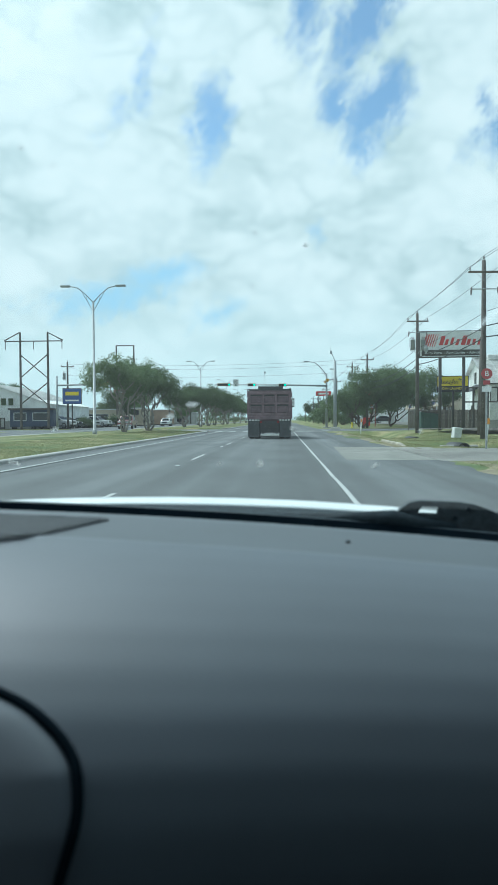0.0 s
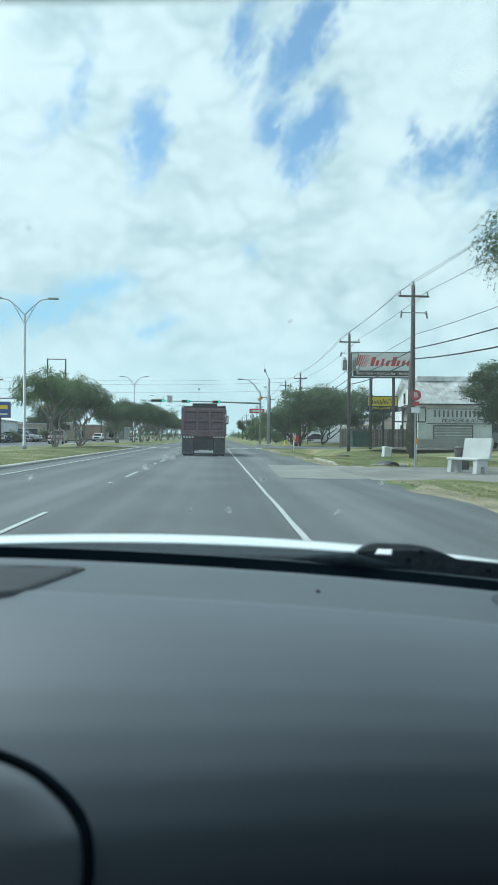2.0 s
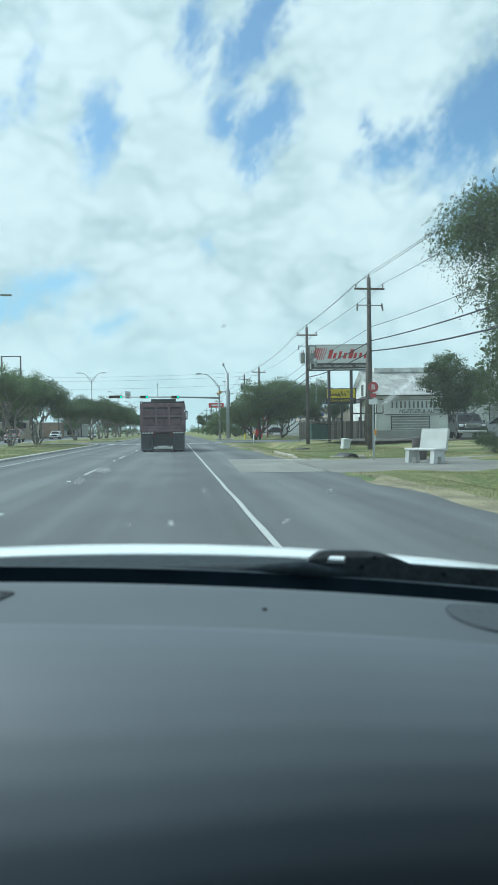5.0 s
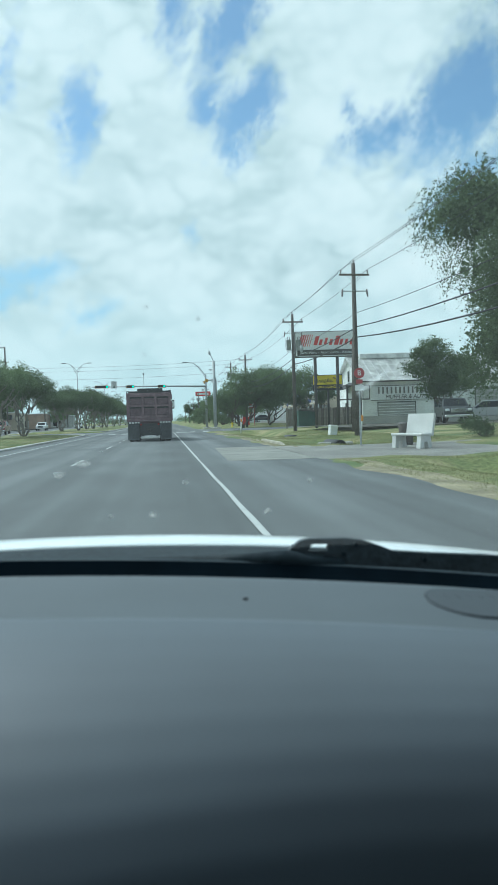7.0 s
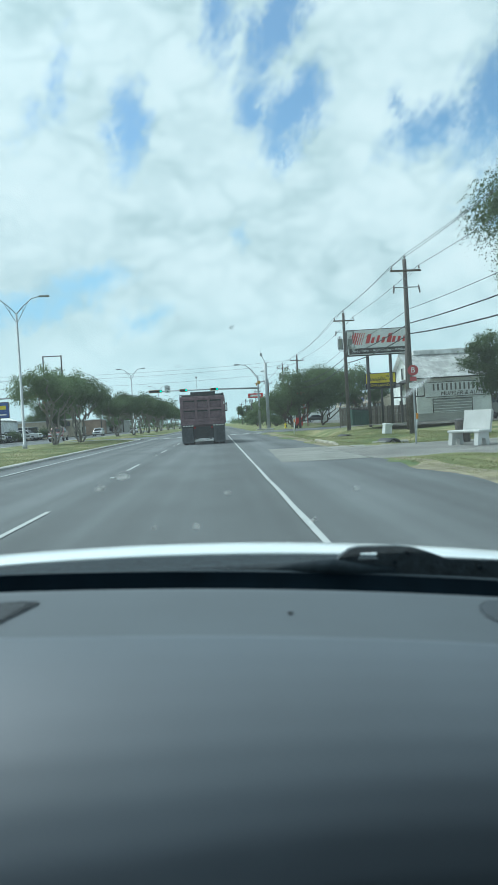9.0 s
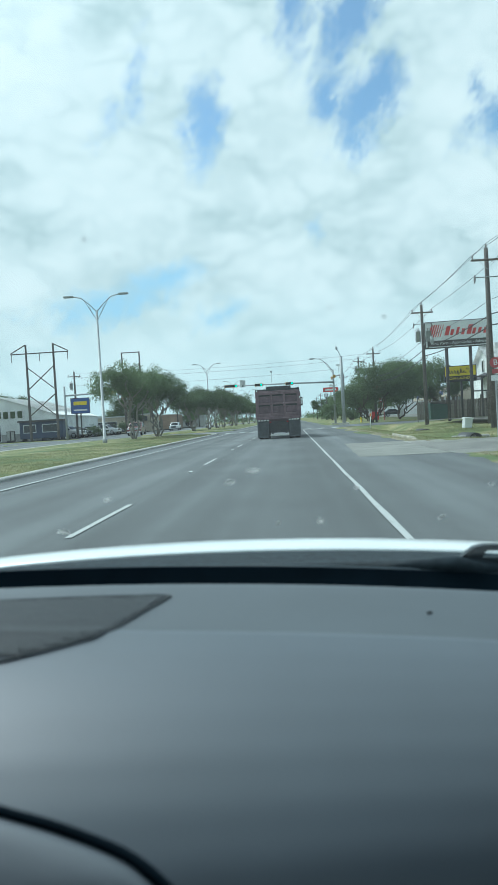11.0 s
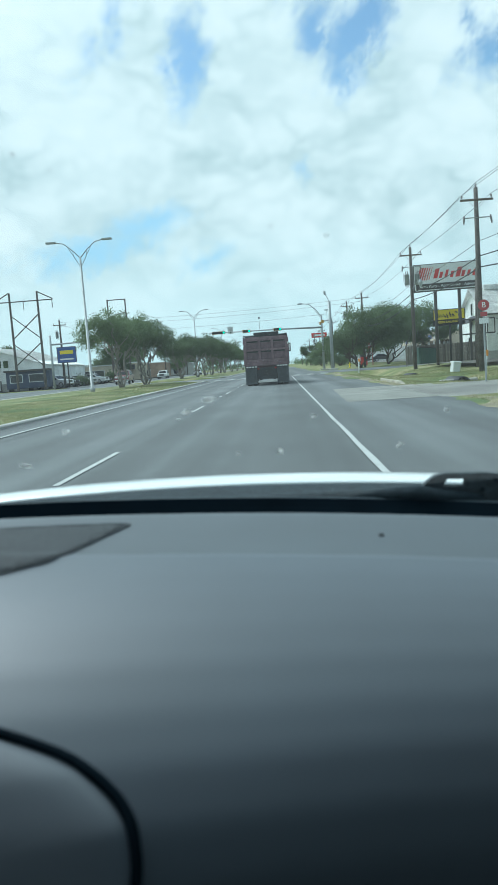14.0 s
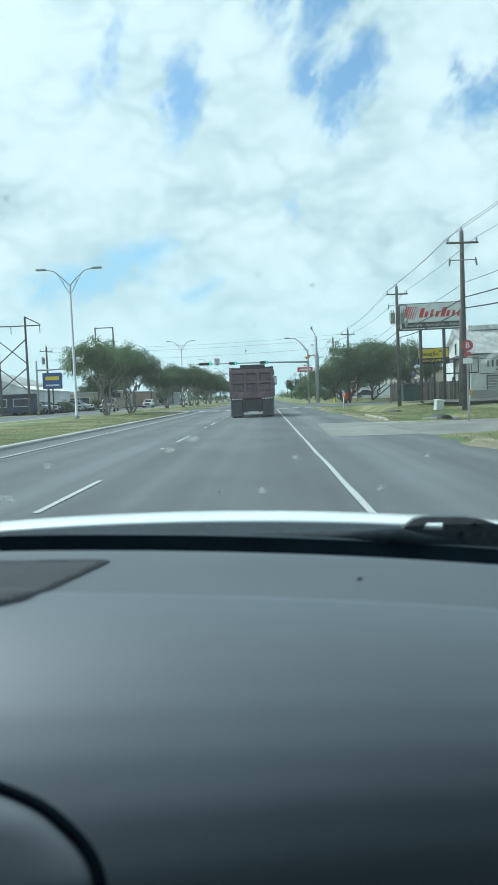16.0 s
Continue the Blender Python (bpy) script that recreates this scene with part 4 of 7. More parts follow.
    wiper = part("wiper_head", bm, "wiper", car, "black wiper arm head with a square window")
    for x, z in ((0.262, -0.160), (0.245, -0.172), (0.357, -0.186)):
        bm = B()
        tube(bm, [(x, 0.946, EYE + z), (x, 0.934, EYE + z)], 0.0030, 10)
        part("wiper_bolt", bm, "cowl", wiper, "small dark bolt")
    bm = B()
    tube(bm, [(0.245, 0.936, EYE - 0.186), (0.195, 0.936, EYE - 0.1795), (0.165, 0.938, EYE - 0.1735), (0.13, 0.945, EYE - 0.1745), (0.05, 0.985, EYE - 0.179), (-0.15, 1.01, EYE - 0.180), (-0.42, 1.02, EYE - 0.180)], [0.008, 0.011, 0.012, 0.010, 0.008, 0.0055, 0.004], 10)
    part("wiper_arm", bm, "cowl", car, "long flat black wiper arm", smooth=True)
    bm = B()
    prism(bm, [(0.985, EYE - 0.192), (0.992, EYE - 0.184), (1.0, EYE - 0.192)], -0.75, 0.12, "x")
    part("wiper_blade", bm, "rubber", car)
    for s in (1, -1):
        for y in (1.48, -1.82):
            wheel(car, CX + s * 0.80, y, 0.32, s)
    return car


def wheel(parent, x, y, r, s, width=0.22):
    bm = B()
    prof = [(-0.5, 0.66), (-0.5, 0.92), (-0.38, 1.0), (0.38, 1.0), (0.5, 0.92), (0.5, 0.66)]
    n = 20
    rings = [[bm.verts.new((x + p * width, y + q * r * math.cos(a), r + q * r * math.sin(a))) for p, q in prof] for a in (2 * math.pi * i / n for i in range(n))]
    for i in range(n):
        a, b = rings[i], rings[(i + 1) % n]
        for k in range(len(prof) - 1):
            bm.faces.new((a[k], a[k + 1], b[k + 1], b[k]))
    t = part("wheel", bm, "tyre", parent, "black tyre", smooth=True)
    bm = B()
    tube(bm, [(x - s * width * 0.40, y, r), (x + s * width * 0.40, y, r)], r * 0.67, 16)
    for k in range(5):
        a = 2 * math.pi * k / 5
        tube(bm, [(x + s * width * 0.43, y, r), (x + s * width * 0.43, y + r * 0.6 * math.cos(a), r + r * 0.6 * math.sin(a))], r * 0.08, 4)
    part("rim", bm, "rim", t)
    return t


build_car()


# ---- the dump truck ahead ----
def build_truck(m):
    tk = thing("dump_truck", "maroon dump truck with grey mud flaps seen from behind", "truck", m)
    w = 1.29
    bm = B()
    bx(bm, (-w, 0.10, 1.217), (-w + 0.07, 4.6, 2.748))
    bx(bm, (w - 0.07, 0.10, 1.217), (w, 4.6, 2.748))
    bx(bm, (-w, 0.10, 1.166), (w, 4.6, 1.252))
    bx(bm, (-w, 4.5, 1.217), (w, 4.6, 2.868))
    for y in (1.0, 1.9, 2.8, 3.47):
        for s in (-1, 1):
            bx(bm, (s * w - 0.06, y - 0.06, 1.191), (s * w + 0.06, y + 0.06, 2.748))
    part("bed", bm, "maroon", tk, "maroon steel dump bed")
    bm = B()
    bx(bm, (-w, 0.03, 1.338), (w, 0.08, 2.748))
    gate = part("tailgate", bm, "maroon_shaded", tk, "maroon tailgate with six recessed panels")
    bm = B()
    for x, rw in ((-w, 0.17), (-0.435, 0.12), (0.315, 0.12), (w - 0.17, 0.17)):
        bx(bm, (x, -0.035, 1.355), (x + rw, 0.03, 2.696))
    for z, h in ((1.34, 0.17), (2.02, 0.10), (2.60, 0.15)):
        bx(bm, (-w, -0.042, z), (w, 0.03, z + h))
    bevel(bm, 0.015, 1)
    part("gate_rib", bm, "maroon", gate)
    for x0, x1 in ((-w + 0.17, -0.435), (-0.315, 0.315), (0.435, w - 0.17)):
        for z0, z1 in ((1.51, 2.02), (2.12, 2.60)):
            bm = B()
            bx(bm, (x0 + 0.03, -0.012, z0 + 0.03), (x1 - 0.03, 0.032, z1 - 0.09))
            bevel(bm, 0.02, 1)
            part("panel", bm, "maroon_shaded", gate)
            # black strip paints the shadow line under the ledge
            bm = B()
            bx(bm, (x0 + 0.02, 0.018, z1 - 0.085), (x1 - 0.02, 0.031, z1 - 0.005))
            part("slot", bm, "black", gate, "black strip painted as the ledge's shadow above the panel")
    bm = B()
    bx(bm, (-0.66, 0.1, 2.76), (0.80, 0.75, 3.09))
    bevel(bm, 0.03, 2)
    part("tarp_housing", bm, "dark_steel", tk, "dark tarp housing on the bed")
    bm = B()
    tube(bm, [(-w + 0.1, 0.2, 2.87), (w - 0.02, 0.2, 2.87)], 0.075, 10)
    part("tarp_roll", bm, "dark_steel", tk, "dark rolled tarp along the gate", smooth=True)
    bm = B()
    bx(bm, (-w - 0.02, 0.0, 2.748), (w + 0.02, 0.14, 2.825))
    bevel(bm, 0.02, 1)
    part("top_rail", bm, "maroon", tk)
    for s in (-1, 1):
        bm = B()
        tube(bm, [(s * (w - 0.03), 0.0, 2.80), (s * (w - 0.03), -0.02, 2.92), (s * (w - 0.16), 0.02, 2.92)], 0.03, 6)
        part("gate_hinge", bm, "dark_steel", tk)
        bm = B()
        bx(bm, (s * w - 0.015 * s - 0.02, -0.05, 2.309), (s * w + 0.02, -0.035, 2.438))
        part("reflector", bm, "tape", tk)
    bm = B()
    bx(bm, (-w, -0.05, 1.16), (w, 0.04, 1.33))
    bevel(bm, 0.02, 1)
    part("rear_sill", bm, "maroon", tk)
    for s in (-1, 1):
        for k in range(4):
            bm = B()
            x = s * (0.64 + k * 0.165)
            bx(bm, (x - 0.055, -0.085, 1.07), (x + 0.055, -0.065, 1.14))
            part("reflective_tape", bm, "tape", tk, "red and white reflective strip")
        bm = B()
        a, b = sorted((s * 0.60, s * 1.27))
        rows = []
        for i in range(8):
            z = 0.10 + i * 0.142
            rows.append([(x, 0.0 - 0.02 * math.sin(i * 0.5) + 0.01 * math.sin(x * 9), z) for x in np.linspace(a, b, 7)])
        surface(bm, rows)
        bmesh.ops.solidify(bm, geom=bm.faces[:], thickness=0.02)
        part("mud_flap", bm, "flap", tk, "large grey rubber mud flap", smooth=True)
        bm = B()
        bx(bm, (a, -0.05, 1.05), (b, 0.02, 1.16))
        part("flap_bracket", bm, "dark_steel", tk)
        bm = B()
        bx(bm, (s * 0.50 - 0.05, 0.06, 0.95), (s * 0.50 + 0.05, 0.13, 1.03))
        bevel(bm, 0.01, 1)
        part("tail_lamp", bm, "red_lens", tk)
    # axle, hitch plate and frame between the flaps
    bm = B()
    bx(bm, (-0.58, 0.12, 0.36), (0.58, 0.2, 1.04))
    bx(bm, (-0.46, 0.3, 0.3), (-0.34, 7.5, 0.95))
    bx(bm, (0.34, 0.3, 0.3), (0.46, 7.5, 0.95))
    part("chassis_frame", bm, "dark_steel", tk, "dark steel chassis")
    bm = B()
    bx(bm, (-0.20, 0.02, 0.62), (0.22, 0.12, 0.86))
    tube(bm, [(0.0, 0.1, 0.62), (0.0, -0.06, 0.60), (0.0, -0.08, 0.68)], 0.035, 8)
    bevel(bm, 0.01, 1)
    part("tow_hitch", bm, "black", tk, "black tow hitch plate")
    bm = B()
    bx(bm, (-0.56, 0.16, 0.17), (0.56, 0.22, 0.26))
    bevel(bm, 0.015, 1)
    part("step_bumper", bm, "tape", tk, "pale low bumper bar between the flaps")
    for y in (0.75, 2.05):
        for s in (-1, 1):
            wheel(tk, s * 1.07, y, 0.52, s, 0.30)
            wheel(tk, s * 0.72, y, 0.52, s, 0.30)
    for s in (-1, 1):
        wheel(tk, s * 1.05, 6.6, 0.52, s, 0.30)
    bm = B()
    prism(bm, [(5.0, 0.9), (5.0, 2.55), (6.3, 2.6), (6.7, 1.9), (8.0, 1.75), (8.1, 0.7), (5.4, 0.6)], -1.15, 1.15, "x")
    bevel(bm, 0.08, 2)
    part("cab", bm, "maroon", tk, "maroon truck cab")
    bm = B()
    tube(bm, [(1.24, 4.85, 1.0), (1.24, 4.85, 2.9), (1.24, 4.83, 3.02), (1.28, 4.7, 3.12)], 0.065, 10)
    part("exhaust_stack", bm, "dark_steel", tk, "dark curved exhaust stack", smooth=True)
    for s in (-1, 1):
        bm = B()
        tube(bm, [(s * 1.12, 6.4, 2.0), (s * 1.42, 6.45, 2.05), (s * 1.42, 6.45, 2.5), (s * 1.12, 6.4, 2.5)], 0.02, 6)
        part("mirror_arm", bm, "dark_steel", tk)
        bm = B()
        bx(bm, (s * 1.46 - 0.10, 6.40, 1.98), (s * 1.46 + 0.10, 6.52, 2.56))
        bevel(bm, 0.03, 2)
        sm = part("side_mirror", bm, "signal_dark", tk, "tall side mirror in a black shell")
        bm = B()
        bx(bm, (s * 1.46 - 0.07, 6.385, 2.05), (s * 1.46 + 0.07, 6.40, 2.49))
        part("mirror_glass", bm, "chrome", sm)
    return tk


build_truck(pose(-0.80, 42.3, 0.01))


# ---- trees ----
def leaf_cloud(name, lobes, n, size, material, parent, seed, droop=0.3, strand=0.0):
    """Many small bent leaves in clumps that fill uneven lobes."""
    rng = np.random.default_rng(seed)
    vol = np.array([l[3] * l[4] * l[5] for l in lobes]) ** 0.7
    per = 22 if strand else 26
    k = n // per
    which = rng.choice(len(lobes), k, p=vol / vol.sum())
    d = rng.normal(size=(k, 3))
    d[:, 2] = np.where(d[:, 2] < 0, d[:, 2] * 0.6, d[:, 2])
    d /= np.linalg.norm(d, axis=1)[:, None]
    r = rng.uniform(0.2, 1.0, k) ** 0.5 * rng.uniform(0.9, 1.04, k)
    lo = np.array(lobes)[which]
    c = lo[:, :3] + d * r[:, None] * lo[:, 3:6]
    if strand:
        # hanging twigs, their leaves in a row
        u = np.tile(np.linspace(0, 1, per), k)[:, None] * np.repeat(rng.uniform(0.5, 1.2, k), per)[:, None]
        way = np.repeat(d * np.array([1, 1, 0.2]) + rng.normal(size=(k, 3)) * 0.25, per, 0)
        p = np.repeat(c, per, 0) + way * u * strand * 0.75 + np.array([0, 0, -1.0]) * u ** 1.7 * strand + rng.normal(size=(k * per, 3)) * size * 0.6
    else:
        p = np.repeat(c, per, 0) + rng.normal(size=(k * per, 3)) * size * np.array([1.55, 1.55, 0.95])
    m = len(p)
    a = rng.normal(size=(m, 3))
    a[:, 2] -= droop
    a /= np.linalg.norm(a, axis=1)[:, None]
    b = np.cross(a, rng.normal(size=(m, 3)))
    b /= np.linalg.norm(b, axis=1)[:, None]
    s = (size * rng.uniform(0.6, 1.3, m))[:, None]
    v = np.stack([p - a * s * 0.5, p + b * s * 0.3, p + a * s * 0.55, p - b * s * 0.3], 1).reshape(-1, 3)
    f = np.arange(m * 4).reshape(-1, 4)
    return mesh_part(name, v.tolist(), f.tolist(), material, parent)


def limb(bm, base, tip, r0, r1, rng, n=5, bend=0.12):
    base, tip = Vector(base), Vector(tip)
    d = (tip - base).length * bend
    pts = [base.lerp(tip, i / n) + (Vector((rng.uniform(-d, d), rng.uniform(-d, d), rng.uniform(-d, d) * 0.4)) if 0 < i < n else Vector()) for i in range(n + 1)]
    tube(bm, pts, [r0 + (r1 - r0) * i / n for i in range(n + 1)], 7)
    return pts


def tree(name, label, m, height, spread, stems, leaves, size, material, seed, clear=0.33, group="", drop=0.0, low=0.58, bark="bark"):
    """Stems that fork into limbs, under a crown of uneven lobes."""
    rng = random.Random(seed)
    t = thing(name, label, "tree", m, group)
    bm = B()
    lobes = []
    for s in range(stems):
        a = 2 * math.pi * (s + rng.uniform(-0.3, 0.3)) / stems
        lean = spread * (0.22 if stems > 1 else 0.05)
        top = Vector((math.cos(a) * lean, math.sin(a) * lean, height * clear * rng.uniform(0.95, 1.25)))
        r = height * 0.015 * (1.0 if stems > 1 else 1.7)
        limb(bm, (math.cos(a) * 0.12 * (stems > 1), math.sin(a) * 0.12 * (stems > 1), -0.1), top, r, r * 0.75, rng)
        for k in range(rng.randint(3, 4) if stems > 1 else 7):
            b = a + rng.uniform(-1.2, 1.2) if stems > 1 else 2 * math.pi * k / 7 + rng.uniform(-0.3, 0.3)
            reach = spread * rng.uniform(0.45, 0.85)
            end = Vector((top.x * 0.6 + math.cos(b) * reach, top.y * 0.6 + math.sin(b) * reach, height * rng.uniform(low, 0.86)))
            pts = limb(bm, top - Vector((0, 0, rng.uniform(0, 0.1) * height)), end, r * 0.6, r * 0.16, rng)
            lobes.append((*end, spread * rng.uniform(0.28, 0.45), spread * rng.uniform(0.28, 0.45), height * rng.uniform(0.11, 0.19)))
            for q in pts[2:5]:
                e = q + Vector((rng.uniform(-1, 1), rng.uniform(-1, 1), rng.uniform(0.1, 0.9) - drop)) * spread * 0.33
                limb(bm, q, e, r * 0.22, r * 0.06, rng, 3)
                lobes.append((*e, spread * rng.uniform(0.16, 0.30), spread * rng.uniform(0.16, 0.30), height * rng.uniform(0.06, 0.13)))
    part("trunk", bm, bark, t, smooth=True)
    lobes.append((0, 0, height * 0.74, spread * 0.5, spread * 0.5, height * 0.16))
    if drop:
        for k in range(40):
            a = rng.uniform(0, 6.28)
            q = spread * rng.uniform(0.55, 0.95)
            lobes.append((math.cos(a) * q, math.sin(a) * q, height * rng.uniform(0.22, 0.5), spread * 0.15, spread * 0.15, height * rng.uniform(0.10, 0.18)))
    leaf_cloud("crown", lobes, leaves, size, material, t, seed, 0.3 + drop, 0.75 if drop else 0.0)
    if drop:
        leaf_cloud("inner_crown", [(*l[:3], l[3] * 0.72, l[4] * 0.72, l[5] * 0.72) for l in lobes], leaves // 7, size * 2.6, material, t, seed + 1)
    return t


def bush(name, label, m, r, h, n, size, material, seed, group=""):
    rng = random.Random(seed)
    t = thing(name, label, "shrub", m, group)
    bm = B()
    for k in range(6):
        a = k * 1.05
        limb(bm, (0, 0, -0.05), (math.cos(a) * r * 0.5, math.sin(a) * r * 0.5, h * 0.6), 0.05, 0.015, rng, 3)
    part("trunk", bm, "bark", t, smooth=True)
    lobes = [(rng.uniform(-r, r) * 0.55, rng.uniform(-r, r) * 0.55, h * rng.uniform(0.25, 0.7), r * rng.uniform(0.35, 0.6), r * rng.uniform(0.35, 0.6), h * rng.uniform(0.2, 0.32)) for k in range(9)]
    leaf_cloud("crown", lobes, n, size, material, t, seed)
    return t


MEDIAN = "trees on the median"
med_a = tree("median_tree", "spreading green tree with several pale stems on the median", pose(-13.6, 61, 0.15), 6.6, 3.1, 4, 27000, 0.135, "leaf", 21, 0.40, MEDIAN, low=0.66, bark="bark_pale")
med_b = tree("median_tree", "broad dark green tree with several stems on the median", pose(-12.9, 68.6, 0.15), 6.2, 3.5, 5, 30000, 0.14, "leaf_dark", 34, 0.38, MEDIAN, low=0.66, bark="bark_pale")
for i, (x, y, s, r) in enumerate(((-14.0, 102, 1.0, 80), (-12.8, 111, 1.05, 150), (-13.3, 127, 1.0, 220), (-13.0, 136, 1.1, 300), (-13.4, 160, 1.05, 33), (-13.0, 168, 1.1, 70),
                                  (-13.2, 196, 1.0, 120), (-13.5, 226, 1.15, 190), (-13.0, 250, 1.1, 260), (-13.3, 285, 1.2, 20), (-13.1, 330, 1.2, 100))):
    copy_thing(med_a if i % 2 else med_b, pose(x, y, 0.12, 0, 0, r) @ Matrix.Scale(1, 4)).scale = (s, s, s * (0.92 + 0.12 * (i % 3) / 2))

ROADSIDE = "trees along the road"
oak = tree("roadside_tree", "full green tree in the grass beside the road", pose(11.9, 114, 0.1), 7.2, 4.3, 2, 27000, 0.165, "leaf", 51, 0.18, ROADSIDE, low=0.36)
oak_b = tree("roadside_tree", "tall rounded green tree behind the yellow sign", pose(21.6, 104, 0.2), 7.8, 3.7, 2, 27000, 0.165, "leaf_dark", 63, 0.22, ROADSIDE, low=0.42)
for x, y, s, r, o in ((23.8, 59.6, 0.95, 40, oak_b), (10.6, 96.5, 1.12, 15, oak), (14.6, 99, 1.2, 110, oak), (14.5, 124, 0.95, 70, oak), (12.5, 150, 0.9, 160, oak), (16.0, 172, 1.0, 250, oak_b), (12.0, 205, 1.0, 20, oak), (15.0, 240, 1.1, 90, oak), (13.0, 300, 1.2, 200, oak_b), (36.0, 88 + 12, 1.1, 130, oak_b),
                      (-35, 150, 1.1, 15, oak), (-40, 185, 1.2, 80, oak), (-33, 230, 1.1, 140, oak), (-52, 128, 1.2, 40, oak_b), (-36, 280, 1.3, 100, oak), (-30, 340, 1.3, 10, oak)):
    copy_thing(o, pose(x, y, 0.1, 0, 0, r)).scale = (s, s, s)

tree("large_tree", "large drooping dark green tree beside the bus stop", pose(20.4, 28.5, 0.0), 14.5, 7.6, 3, 300000, 0.09, "leaf_dark", 77, 0.26, drop=0.55, low=0.45)

bsh = bush("bush", "rounded dark green bush on the verge", pose(11.5, 142, 0.1), 2.3, 2.7, 3500, 0.16, "leaf_dark", 5, "bushes")
for x, y, s, r in ((13.8, 160, 1.0, 60), (10.6, 190, 1.1, 120), (13.6, 29.5, 0.45, 10), (11.0, 31.6, 0.35, 200), (-30.5, 112, 0.8, 30), (-31.5, 136, 1.0, 90), (10.8, 225, 1.2, 10), (22.5, 99, 0.6, 40)):
    copy_thing(bsh, pose(x, y, 0.0, 0, 0, r)).scale = (s, s, s)


def far_woods():
    rng = random.Random(8)
    for name, x0, x1, y0, y1, n in (("woods_right", 11, 60, 330, 900, 120), ("woods_left", -90, -30, 330, 900, 120), ("woods_far_left", -220, -75, 150, 420, 150), ("woods_far_right", 60, 260, 160, 480, 150)):
        lobes = []
        for i in range(n):
            x, y, h = rng.uniform(x0, x1), rng.uniform(y0, y1), rng.uniform(3.2, 6.0)
            lobes.append((x, y, h * 0.5, rng.uniform(3, 6), rng.uniform(3, 6), h * 0.55))
        ob = leaf_cloud(name, lobes, 16000, 0.55, "leaf", None, n + int(y0))
        tagged(ob, "far green treetops along the horizon", "trees", kind="stuff")


far_woods()


def grass_tufts():
    rng = np.random.default_rng(4)
    for name, x0, x1, y0, y1, n in (("grass_verge", 4.7, 13.0, 8, 60, 80000), ("grass_median", -12.5, KERB - 0.25, 16, 68, 34000)):
        x = rng.uniform(x0, x1, n)
        y = y0 + (y1 - y0) * rng.uniform(0, 1, n) ** 1.5
        z = np.array([ground_height(a, b) for a, b in zip(x, y)])
        keep = ~((y > 19.4) & (y < 29.6) & (x > 4))
        x, y, z = x[keep], y[keep], z[keep]
        h = rng.uniform(0.015, 0.045, len(x)) * (1 + (x > 6.8) * 0.5)
        a = rng.uniform(0, 6.28, len(x))
        w = rng.uniform(0.006, 0.014, len(x))
        lx, ly = rng.normal(size=(2, len(x))) * 0.04
        v = np.stack([np.stack([x - np.cos(a) * w, y - np.sin(a) * w, z - 0.01], 1), np.stack([x + np.cos(a) * w, y + np.sin(a) * w, z - 0.01], 1), np.stack([x + lx, y + ly, z + h], 1)], 1).reshape(-1, 3)
        ob = mesh_part(name, v.tolist(), np.arange(len(v)).reshape(-1, 3).tolist(), "grass_blade")
        tagged(ob, "short dry grass blades", "grass", kind="stuff")


M["grass_blade"] = leafy(mat("grass_blade", (0.205, 0.215, 0.095), 0.9, spread=0.25, wide=0.4, island=True), 0.5)
grass_tufts()


# ---- poles, lamps, wires ----
ARM = 0.8


